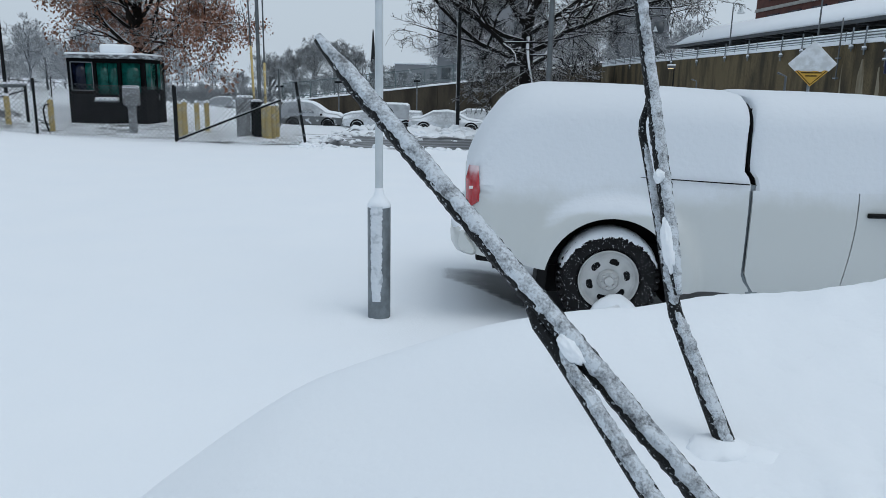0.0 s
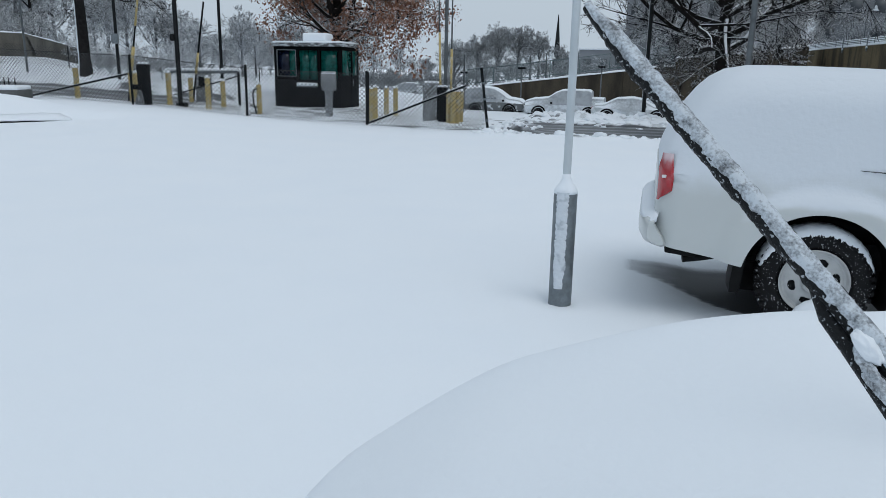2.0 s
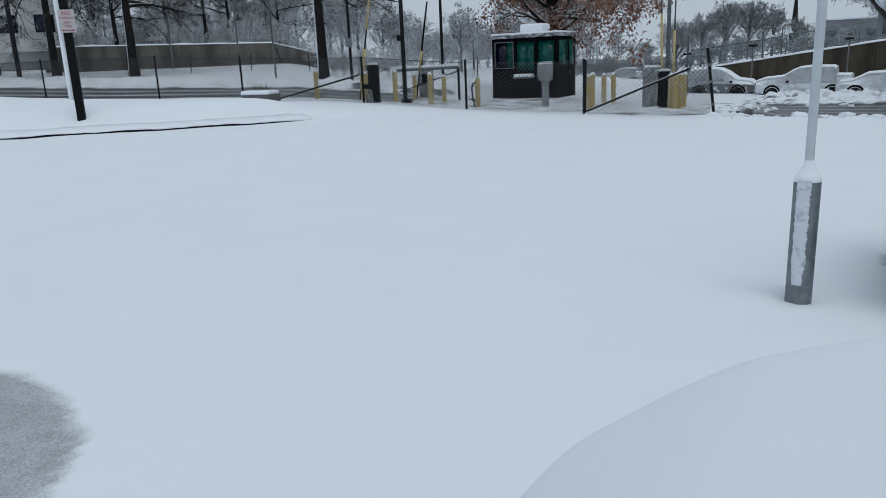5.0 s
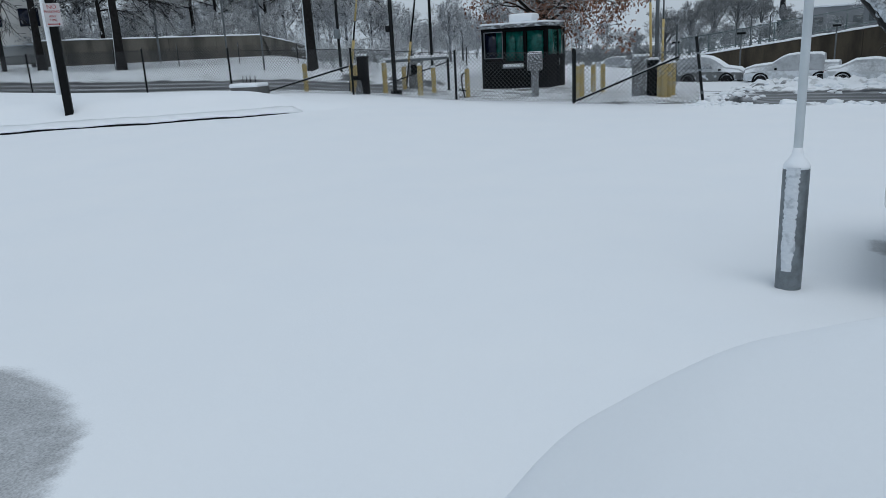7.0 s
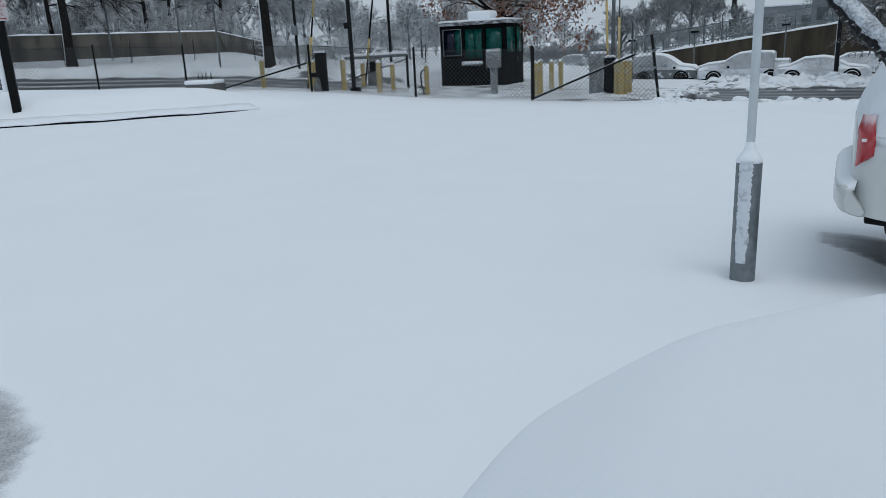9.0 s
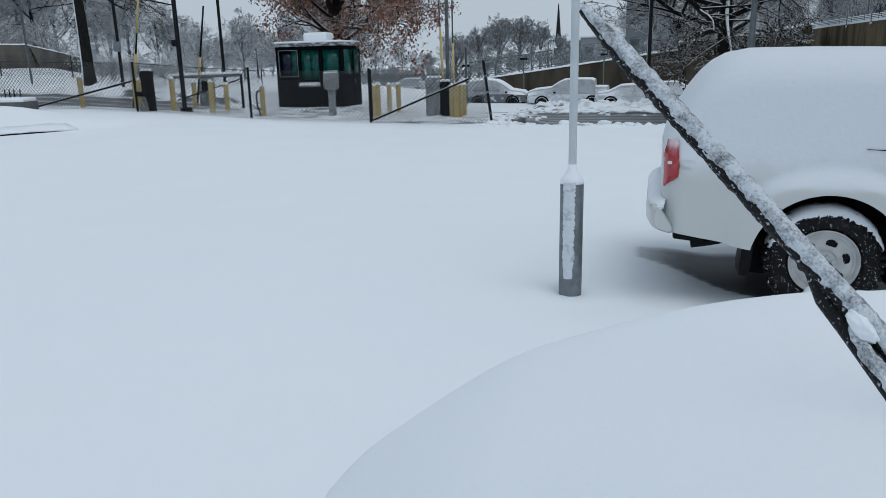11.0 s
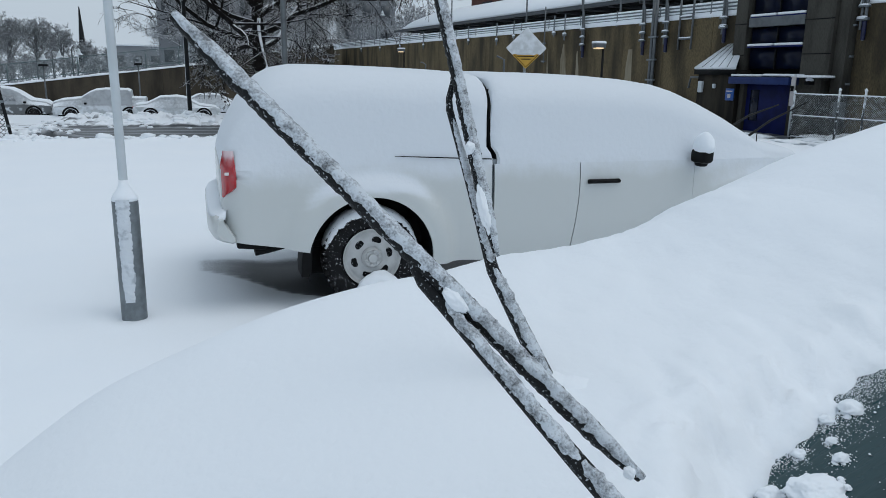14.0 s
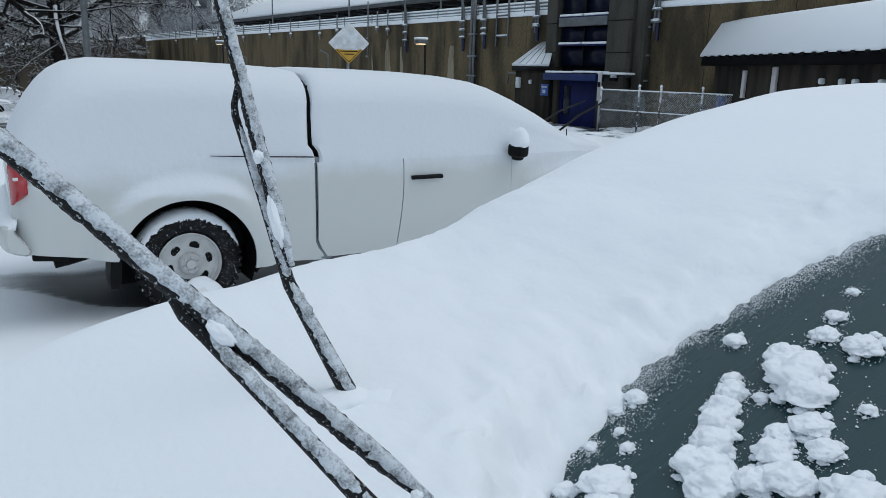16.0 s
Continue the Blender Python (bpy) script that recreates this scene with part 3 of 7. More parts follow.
def flank(bm, x0, x1, z0, z1, arch=None, nx=16, nz_=10):
    """A panel of the flank; with an arch it is a fan round the wheel opening."""
    if arch is None:
        g = [[bm.verts.new((x0 + (x1 - x0) * i / nx, side_y(x0 + (x1 - x0) * i / nx, z0 + (z1 - z0) * j / nz_), z0 + (z1 - z0) * j / nz_)) for j in range(nz_ + 1)] for i in range(nx + 1)]
    else:
        cx, cz, r = arch
        lo = math.asin((z0 - cz) / r)
        hi_ = math.pi - math.asin((z0 + 0.16 - cz) / r)
        stops = [lo, hi_] + [math.atan2(z1 - cz, x - cx) for x in (x0, x1)]
        n = 56
        angles = sorted(set([lo + (hi_ - lo) * i / n for i in range(n + 1)] + stops[2:]))
        g = []
        for a in angles:
            ca, sa = math.cos(a), math.sin(a)
            ks = []
            if ca > 1e-6:
                ks.append((x1 - cx) / ca)
            if ca < -1e-6:
                ks.append((x0 - cx) / ca)
            if sa > 1e-6:
                ks.append((z1 - cz) / sa)
            k = min(v for v in ks if v > 0)
            end = (cx + ca * k, cz + sa * k)
            if a in (angles[0], angles[-1]):
                end = (x1 if ca > 0 else x0, z0 + (0.26 if ca < 0 else 0.0))
            row = []
            for j in range(13):
                u = j / 12
                x = (cx + ca * r) * (1 - u) + end[0] * u
                z = (cz + sa * r) * (1 - u) + end[1] * u
                row.append(bm.verts.new((x, side_y(x, z), z)))
            g.append(row)
    for row in g:
        for v in row:
            v.co.x = seam_x(v.co.x, v.co.z)
    for a, b in zip(g, g[1:]):
        for j in range(len(a) - 1):
            bm.faces.new((a[j], b[j], b[j + 1], a[j + 1]))


def mirrored(bm, thickness=0.02):
    """Gives a near-side shell its thickness and its twin on the far side."""
    geo = bmesh.ops.extrude_face_region(bm, geom=bm.faces[:])
    for v in [g for g in geo["geom"] if isinstance(g, bmesh.types.BMVert)]:
        v.co.y += thickness
    return bm


def both_sides(name, build, label=""):
    """The near panel and its twin across the centre plane."""
    for far in (False, True):
        bm = bmesh.new()
        build(bm)
        mirrored(bm)
        if far:
            for v in bm.verts:
                v.co.y = 2 * YC - v.co.y
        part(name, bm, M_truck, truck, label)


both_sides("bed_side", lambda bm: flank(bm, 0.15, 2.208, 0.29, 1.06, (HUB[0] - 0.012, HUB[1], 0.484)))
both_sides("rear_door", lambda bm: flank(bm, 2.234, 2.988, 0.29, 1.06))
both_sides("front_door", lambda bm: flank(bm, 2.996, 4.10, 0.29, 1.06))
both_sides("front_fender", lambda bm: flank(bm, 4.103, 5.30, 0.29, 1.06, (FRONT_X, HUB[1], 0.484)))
bm = bmesh.new()
box(bm, (2.75, YC, 0.50), (4.7, 1.25, 0.2), 0.02)
box(bm, (2.25, YC, 0.85), (0.06, 1.6, 0.6), 0.01)
box(bm, (3.2, YC, 0.9), (2.0, 1.55, 0.7), 0.03)
part("chassis", bm, M_black_plastic, truck, "dark underbody and frame")
bm = bmesh.new()
box(bm, (0.172, YC, 0.85), (0.05, 1.5, 0.46), 0.02)
part("tailgate", bm, M_white_paint, truck)
for s in (1, -1):
    bm = bmesh.new()
    n = 20
    a = [(HUB[0] - 0.012 + 0.497 * math.cos(math.pi * (i - 2) / (n - 4)), HUB[1] + 0.497 * math.sin(math.pi * (i - 2) / (n - 4))) for i in range(n + 1)]
    y0, y1 = (YN + 0.012, YN + 0.36) if s > 0 else (2 * YC - YN - 0.36, 2 * YC - YN - 0.012)
    v0 = [bm.verts.new((x, y0, z)) for x, z in a]
    v1 = [bm.verts.new((x, y1, z)) for x, z in a]
    for i in range(n):
        bm.faces.new((v0[i], v0[i + 1], v1[i + 1], v1[i]))
    bm.faces.new(v1 if s > 0 else v0)
    part("wheel_well", bm, M_black_plastic, truck, "black wheel-arch liner")

# bumper: a rounded bar whose ends wrap round the corner and end in a slanted edge
ring = [(0.066, 0.560), (0.044, 0.600), (0.040, 0.660), (0.050, 0.712), (0.074, 0.736), (0.100, 0.738), (0.132, 0.715), (0.165, 0.660), (0.205, 0.600), (0.228, 0.556), (0.222, 0.530), (0.195, 0.524), (0.110, 0.540)]
bm = bmesh.new()
rings = []
cx_, cz_ = 0.12, 0.63
half = YC - YN + 0.02
for v in [-1 + 2 * k / 40 for k in range(41)]:
    end = max(0.0, (abs(v) - 0.90) / 0.10)
    k = math.sqrt(max(0.0, 1 - end * end)) * 0.22 + 0.78
    sweep = 0.05 * max(0.0, (abs(v) - 0.6) / 0.4) ** 2
    rings.append([(cx_ + (x - cx_) * k + sweep * (1 if x < cx_ else 0.4), YC + v * half, cz_ + (z - cz_) * k) for x, z in ring])
loft(bm, rings)
part("rear_bumper", bm, M_white_paint, truck, "white painted step bumper")
bm = bmesh.new()
rings = []
for v in [-1 + 2 * k / 30 for k in range(31)]:
    w = 0.055 * (1 - 0.6 * abs(v) ** 6)
    h = 0.030 * (1 - abs(v) ** 8) + 0.006 * nz(v * 9, 2.0)
    c = 0.098 + 0.040 * max(0.0, (abs(v) - 0.6) / 0.4) ** 2
    rings.append([(c - w, YC + v * (half - 0.015), 0.715), (c - w * 0.6, YC + v * (half - 0.015), 0.722 + h), (c + w * 0.7, YC + v * (half - 0.02), 0.752 + h), (c + w * 1.6, YC + v * (half - 0.02), 0.77), (c + w * 1.2, YC + v * (half - 0.02), 0.71)])
loft(bm, rings)
part("bumper_snow", bm, M_snow, truck, "snow lying on the bumper step")
bm = bmesh.new()
box(bm, (0.35, 6.0, 0.485), (0.22, 0.12, 0.05), 0.015, ry=6)
tube(bm, [(0.37, 6.02, 0.425), (0.46, 6.03, 0.44), (0.60, 6.05, 0.47), (0.95, 6.2, 0.50)], [0.034, 0.036, 0.04, 0.04], 12)
part("tow_bar", bm, M_black_plastic, truck, "black hitch and exhaust")

# tail lamp, one each side
for s in (1, -1):
    bm = bmesh.new()
    rows = []
    for j in range(13):
        z = 0.852 + 0.34 * j / 12
        xr = 0.258 - 0.012 * smooth(1.0, 1.19, z) - 0.095 * smooth(0.945, 0.852, z)
        xl = (0.152 if s > 0 else 0.18) + 0.02 * smooth(1.08, 1.19, z)
        row = []
        for i in range(7):
            x = xl + (xr - xl) * i / 6
            bulge = 0.034 * (1 - abs(i / 3 - 1) ** 4) * (1 - abs(j / 6 - 1) ** 6)
            y = side_y(x, z) + 0.006 - bulge
            row.append(bm.verts.new((x, y if s > 0 else 2 * YC - y, z)))
        rows.append(row)
    for a, b in zip(rows, rows[1:]):
        for i in range(6):
            bm.faces.new((a[i], a[i + 1], b[i + 1], b[i]))
    lamp = part("tail_lamp", bm, M_red_lamp, truck, "red tail lamp dusted with snow")
    bm = bmesh.new()
    box(bm, (0.212, (side_y(0.212, 1.03) - 0.016) if s > 0 else 2 * YC - side_y(0.212, 1.03) + 0.016, 1.035), (0.07, 0.012, 0.022), 0.004)
    part("reverse_lens", bm, mat("clear_lens", (0.75, 0.7, 0.7), 0.2), lamp, "clear reversing lens")


def shell(bm, stations, n=30, yc=YC, amp=0.006, soft=0.30, gap=False):
    """Loft over sections (x, half width at belt, belt z, half width at roof shoulder, roof z): straight flanks, rounded shoulders."""
    half = n // 2
    vs = []
    for x, wb, zb, wr, zr in stations:
        c = min(soft, (zr - zb) * 0.62)
        k = min(soft * 1.25, wr * 0.6)
        pts = []
        for i in range(half + 1):
            u = i / half
            if u < 0.42:
                q = u / 0.42
                pts.append((wb + (wr - wb) * q, zb + (zr - c - zb) * q))
            elif u < 0.85:
                q = (u - 0.42) / 0.43 * math.pi / 2
                pts.append((wr - k * (1 - math.cos(q)), zr - c + c * 0.94 * math.sin(q)))
            else:
                q = (u - 0.85) / 0.15
                pts.append(((wr - k) * (1 - q), zr - c * 0.06 * (1 - q) ** 2))
        row = []
        for w, z in pts + [(-w, z) for w, z in reversed(pts[:-1])]:
            y = yc - w
            g = amp * smooth(0.0, 0.14, z - zb)
            row.append(bm.verts.new((x, y - math.copysign(g, w) * fbm(x * 3, y * 3, z * 3), z + g * fbm(x * 2.5, y * 2.5, 3.0 + z))))
        vs.append(row)
    for a, b in zip(vs, vs[1:]):
        for k in range(len(a) - 1):
            bm.faces.new((a[k], b[k], b[k + 1], a[k + 1]))
    if gap:
        for row in vs:
            for v in row:
                z = v.co.z
                lean = 0.018 - 0.040 * smooth(1.70, 1.26, z) + 0.050 * smooth(1.21, 1.12, z)
                v.co.x += lean * smooth(0.45, 0.03, abs(v.co.x - 2.205))
    bm.faces.new(vs[0][::-1])
    bm.faces.new(vs[-1])
    return bm


def dense(stations, step=0.06):
    """More sections between the given ones."""
    out = []
    for a, b in zip(stations, stations[1:]):
        m = max(1, int((b[0] - a[0]) / step))
        out += [tuple(p + (q - p) * i / m for p, q in zip(a, b)) for i in range(m)]
    return out + [stations[-1]]


def belt(x):
    """Half width where the painted flank ends."""
    return YC - side_y(x, 1.06)


CAP = [(x, belt(x) - (0.03 if i == 0 else 0.0), 1.058, wr, zr) for i, (x, wr, zr) in enumerate(((0.155, 0.76, 1.13), (0.175, 0.80, 1.22), (0.21, 0.835, 1.31), (0.27, 0.855, 1.43), (0.34, 0.86, 1.55), (0.42, 0.862, 1.655), (0.50, 0.862, 1.73), (0.60, 0.862, 1.785), (0.75, 0.862, 1.812), (1.2, 0.862, 1.81), (1.8, 0.862, 1.79), (2.12, 0.86, 1.772), (2.165, 0.852, 1.762), (2.185, 0.84, 1.745)))]
CAB = [(x, belt(min(x, 5.0)) - (0.02 if i == 0 else 0.0) - 0.1 * max(0.0, x - 4.9), 1.058 if x < 4.9 else 1.0, wr, zr) for i, (x, wr, zr) in enumerate(((2.230, 0.832, 1.745), (2.25, 0.845, 1.765), (2.32, 0.852, 1.778), (2.8, 0.852, 1.772), (3.3, 0.845, 1.758), (3.65, 0.84, 1.735), (3.85, 0.835, 1.705), (4.05, 0.835, 1.655), (4.3, 0.84, 1.56), (4.55, 0.845, 1.44), (4.75, 0.85, 1.32), (4.9, 0.85, 1.235), (5.05, 0.83, 1.20), (5.32, 0.78, 1.14), (5.42, 0.7, 1.08)))]
bm = shell(bmesh.new(), dense(CAP), 40, gap=True)
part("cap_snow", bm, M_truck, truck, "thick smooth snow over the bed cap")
bm = shell(bmesh.new(), dense(CAB), 40, gap=True)
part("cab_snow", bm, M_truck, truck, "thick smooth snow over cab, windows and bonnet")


def wheel(cx, near=True):
    """Snowy tyre on a steel wheel with oval slots and a hub with six nuts."""
    y = YN + 0.015 if near else 2 * YC - YN - 0.015
    s = 1 if near else -1
    R = 0.377
    bm = bmesh.new()
    lathe(bm, [(0.225, 0.03 * s), (0.25, 0.0), (0.31, -0.006 * s), (0.345, 0.012 * s), (0.362, 0.035 * s), (R, 0.06 * s), (R, 0.18 * s), (0.35, 0.22 * s), (0.3, 0.24 * s), (0.225, 0.22 * s)], (cx, y, HUB[1]), "y", 64)
    tyre = part("wheel", bm, M_rubber, truck, "black all-terrain tyre crusted with snow")
    bm = bmesh.new()
    for k in range(44):
        a = k * math.tau / 44
        m = Matrix.Translation((cx, y, HUB[1])) @ Matrix.Rotation(-a, 4, "Y") @ Matrix.Translation((R - 0.012, 0.045 * s, 0))
        bmesh.ops.create_cube(bm, size=1, matrix=m @ Matrix.Diagonal((0.035, 0.07, 0.028, 1)))
    tread = part("tread", bm, M_rubber, tyre, "chunky tread blocks")
    tread["kind"] = "stuff"
    bm = bmesh.new()
    n = 60
    cen = Vector((cx, y, HUB[1]))
    prof = [(0.228, 0.0), (0.222, -0.004), (0.212, 0.004), (0.205, 0.022), (0.19, 0.026)]
    lathe_rings = [[cen + Vector((r * math.cos(i * math.tau / n), h * s, r * math.sin(i * math.tau / n))) for i in range(n)] for r, h in prof]
    loft(bm, lathe_rings, caps=False)
    # dished disc with six rounded slots
    m, rings = 240, 28
    vs = []
    for k in range(rings + 1):
        u = k / rings
        r, d = 0.19 - 0.108 * u, 0.009 + 0.017 * (1 - u) ** 3 + 0.005 * u ** 4
        vs.append([bm.verts.new(cen + Vector((r * math.cos(i * math.tau / m), d * s, r * math.sin(i * math.tau / m)))) for i in range(m)])
    for k in range(rings):
        r = 0.19 - 0.108 * (k + 0.5) / rings
        for i in range(m):
            a = ((i + 0.5) * 360 / m - 14 + 30) % 60 - 30
            if (abs(radians(a) * r) / 0.037) ** 3 + (abs(r - 0.143) / 0.0225) ** 3 < 1:
                continue
            bm.faces.new((vs[k][i], vs[k][(i + 1) % m], vs[k + 1][(i + 1) % m], vs[k + 1][i]))
    part("rim", bm, M_wheel, tyre, "silver steel wheel with oval slots")
    bm = bmesh.new()
    lathe(bm, [(0.082, 0.014 * s), (0.078, -0.010 * s), (0.066, -0.022 * s), (0.045, -0.012 * s), (0.036, -0.014 * s), (0.032, -0.030 * s), (0.001, -0.032 * s)], tuple(cen), "y", 32)
    for k in range(6):
        a = k * math.tau / 6 + 0.3
        c = cen + Vector((0.052 * math.cos(a), -0.022 * s, 0.052 * math.sin(a)))
        lathe(bm, [(0.011, 0.012 * s), (0.011, -0.012 * s), (0.006, -0.014 * s)], tuple(c), "y", 6)
    part("hub", bm, M_wheel, tyre)
    bm = bmesh.new()
    lathe(bm, [(0.19, 0.05 * s), (0.01, 0.05 * s), (0.01, 0.06 * s), (0.19, 0.06 * s)], tuple(cen), "y", 32)
    part("brake_drum", bm, M_black_plastic, tyre)
    bm = bmesh.new()
    rows = []
    for i in range(161):
        a = radians(16 + 150 * i / 160)
        th = 0.004 + 0.018 * math.sin(math.pi * i / 160) ** 0.5 + 0.010 * fbm(a * 12, cx)
        row = []
        for (rr, yy) in ((R - 0.010 - (0.034 + 0.020 * nz(a * 16, cx) + 0.022 * nz(a * 55, cx)) * math.sin(math.pi * i / 160) ** 0.6, -0.012), (R - 0.01 + th * 0.5, -0.006), (R + th, 0.05), (R + th, 0.15), (R - 0.01, 0.2)):
            row.append(bm.verts.new(cen + Vector((rr * math.cos(a), yy * s, rr * math.sin(a)))))
        rows.append(row)
    for a, b in zip(rows, rows[1:]):
        for k in range(4):
            bm.faces.new((a[k], a[k + 1], b[k + 1], b[k]))
    part("tyre_snow", bm, M_snow, tyre, "band of snow on the tread")


for cx in (1.238, FRONT_X):
    wheel(cx, True)
    wheel(cx, False)
# snow drifted against the near wheels
for cx in (1.238, FRONT_X):
    bm = bmesh.new()
    blob(bm, (cx + 0.05, YN - 0.03, -0.06), (0.22, 0.09, 0.325), cx, 0.08, 4, 1.3)
    blob(bm, (cx + 0.01, YN - 0.10, -0.06), (0.34, 0.20, 0.17), cx + 3, 0.06, 4, 0.8)
    single("snow_drift", bm, M_snow, "small drift of snow against the pickup wheel", "snow drift", "snow drifts at the wheels")
# mud flaps
bm = prism(bmesh.new(), [(0.728, 0.64), (0.748, 0.678), (0.815, 0.678), (0.785, 0.58), (0.772, 0.46), (0.760, 0.30), (0.742, 0.255), (0.690, 0.258), (0.688, 0.33), (0.704, 0.50)], "y", YN - 0.05, YN + 0.2, 0.006)
part("mud_flap", bm, M_black_plastic, truck, "black mud flap")
bm = prism(bmesh.new(), [(1.715, 0.50), (1.76, 0.50), (1.765, 0.30), (1.715, 0.24)], "y", YN - 0.02, YN + 0.24, 0.006)
part("mud_flap", bm, M_black_plastic, truck, "black mud flap")
# seams, handle, mirror
bm = bmesh.new()
tube(bm, [(3.06, YN - 0.012, 0.905), (3.2, YN - 0.03, 0.903), (3.36, YN - 0.012, 0.897)], [0.014, 0.016, 0.013], 10)
box(bm, (3.21, YN - 0.010, 0.901), (0.30, 0.022, 0.036), 0.008)
part("door_handle", bm, M_black_plastic, truck, "black plastic door handle")
# black box added inside the open gap in place of its shade
bm = bmesh.new()
box(bm, (2.2, YC, 1.36), (0.16, 1.40, 0.56), 0.0)
part("cab_gap_shade", bm, M_black_plastic, truck, "black filler standing in for shade between cab and bed cap")
bm = shell(bmesh.new(), [(x, belt(2.23) - 0.022, 1.10, 0.815, 1.715) for x in (2.2185, 2.2275)], 40, amp=0.0, gap=True)
part("cab_rear", bm, M_black_plastic, truck, "dark rear face of the cab")
# recessed grey strips added to give the bed seam its soft shading
for y in (YN + 0.035, 2 * YC - YN - 0.035):
    bm = loft(bmesh.new(), [[(seam_x(2.18, z), y, z), (seam_x(2.27, z), y, z), (seam_x(2.27, z), y + 0.01, z), (seam_x(2.18, z), y + 0.01, z)] for z in [0.28 + 0.82 * k / 12 for k in range(13)]])
    part("seam_shade_strip", bm, M_steel, truck, "grey strip standing in for shading in the seam")
bm = bmesh.new()
tube(bm, [(1.42, YN + 0.016, 1.140), (1.6, YN + 0.008, 1.132), (1.9, YN + 0.004, 1.118), (2.2, YN + 0.004, 1.105)], [0.002, 0.0045, 0.005, 0.005], 6)
part("cap_seal", bm, M_black_plastic, truck, "thin dark seal under the bed cap")
bm = bmesh.new()
box(bm, (4.09, YN - 0.10, 1.105), (0.125, 0.17, 0.125), 0.035, rz=12)
box(bm, (4.14, YN - 0.01, 1.03), (0.08, 0.14, 0.05), 0.02)
mirror = part("wing_mirror", bm, M_black_plastic, truck, "black wing mirror capped with snow")
bm = blob(bmesh.new(), (4.10, YN - 0.10, 1.165), (0.078, 0.11, 0.145), 3, 0.12, 3)
part("snow_cap", bm, M_snow, mirror)
# its own raised wipers and aerial
for a, b in (((4.865, 6.5, 1.24), (5.874, 6.9, 1.485)), ((4.787, 6.15, 1.17), (5.762, 6.4, 1.529))):
    bm = bmesh.new()
    p, q = Vector(a), Vector(b)
    tube(bm, [p, p.lerp(q, 0.45) + Vector((0, 0, 0.035)), q], [0.012, 0.011, 0.007], 6)
    part("raised_wiper", bm, M_black_plastic, truck, "raised wiper dusted with snow")
bm = bmesh.new()
tube(bm, [(4.86, 6.0, 1.0), (4.85, 6.0, 1.26)], 0.005, 6)
part("aerial", bm, M_black_plastic, truck)

# ---- raised wipers of the snowed-in car ----
def crust_material():
    m = bpy.data.materials.new("icy_snow_crust")
    m.use_nodes = True
    nt = m.node_tree
    bs = nt.nodes["Principled BSDF"]
    bs.inputs["Roughness"].default_value = 0.55
    geo = nt.nodes.new("ShaderNodeNewGeometry")
    n1 = nt.nodes.new("ShaderNodeTexNoise")
    n1.inputs["Scale"].default_value = 60.0
    n1.inputs["Detail"].default_value = 9.0
    n1.inputs["Roughness"].default_value = 0.65
    n2 = nt.nodes.new("ShaderNodeTexNoise")
    n2.inputs["Scale"].default_value = 420.0
    n2.inputs["Detail"].default_value = 4.0
    for n in (n1, n2):
        nt.links.new(geo.outputs["Position"], n.inputs["Vector"])
    add = nt.nodes.new("ShaderNodeMath")
    add.operation = "MULTIPLY_ADD"
    add.inputs[1].default_value = 0.55
    nt.links.new(n2.outputs["Fac"], add.inputs[0])
    nt.links.new(n1.outputs["Fac"], add.inputs[2])
    r = nt.nodes.new("ShaderNodeValToRGB")
    r.color_ramp.elements[0].position, r.color_ramp.elements[0].color = 0.56, (0.10, 0.108, 0.118, 1)
    r.color_ramp.elements[1].position, r.color_ramp.elements[1].color = 0.86, (0.58, 0.63, 0.68, 1)
    nt.links.new(add.outputs[0], r.inputs["Fac"])
    nt.links.new(r.outputs["Color"], bs.inputs["Base Color"])
    b = nt.nodes.new("ShaderNodeBump")
    b.inputs["Strength"].default_value = 0.5
    b.inputs["Distance"].default_value = 0.004
    nt.links.new(n1.outputs["Fac"], b.inputs["Height"])
    nt.links.new(b.outputs["Normal"], bs.inputs["Normal"])
    return m


M_crust = crust_material()
M_wiper = mat("frosted_wiper_black", (0.006, 0.007, 0.008), 0.6, 0, 260, 0.5, second=(0.4, 0.43, 0.46), bump=0.5, bump_scale=200, spec=0.25, lo=0.58, hi=0.68)


def rough_rod(bm, a, b, r, seed, steps=60, seg=14, lift=(0, 0, 0), amp=0.35, freq=40.0, r_end=None):
    """A rod with an uneven, caked surface."""
    a, b = Vector(a) + Vector(lift), Vector(b) + Vector(lift)
    d = (b - a).normalized()
    u = d.cross(Vector((0, 0, 1))).normalized()
    v = u.cross(d)
    rings = []
    for i in range(steps + 1):
        t = i / steps
        p = a.lerp(b, t)
        taper = min(1.0, 0.45 + 6 * min(t, 1 - t))
        ring = []
        for k in range(seg):
            w = k * math.tau / seg
            rr = (r if r_end is None else r + (r_end - r) * t) * taper
            n = fbm(p.x * freq + seed, p.z * freq + math.cos(w) * 1.3, p.y * freq + math.sin(w) * 1.3 + seed)
            rr *= 1 + amp * 2 * n
            ring.append(p + u * math.cos(w) * rr + v * math.sin(w) * rr)
        rings.append(ring)
    return loft(bm, rings)


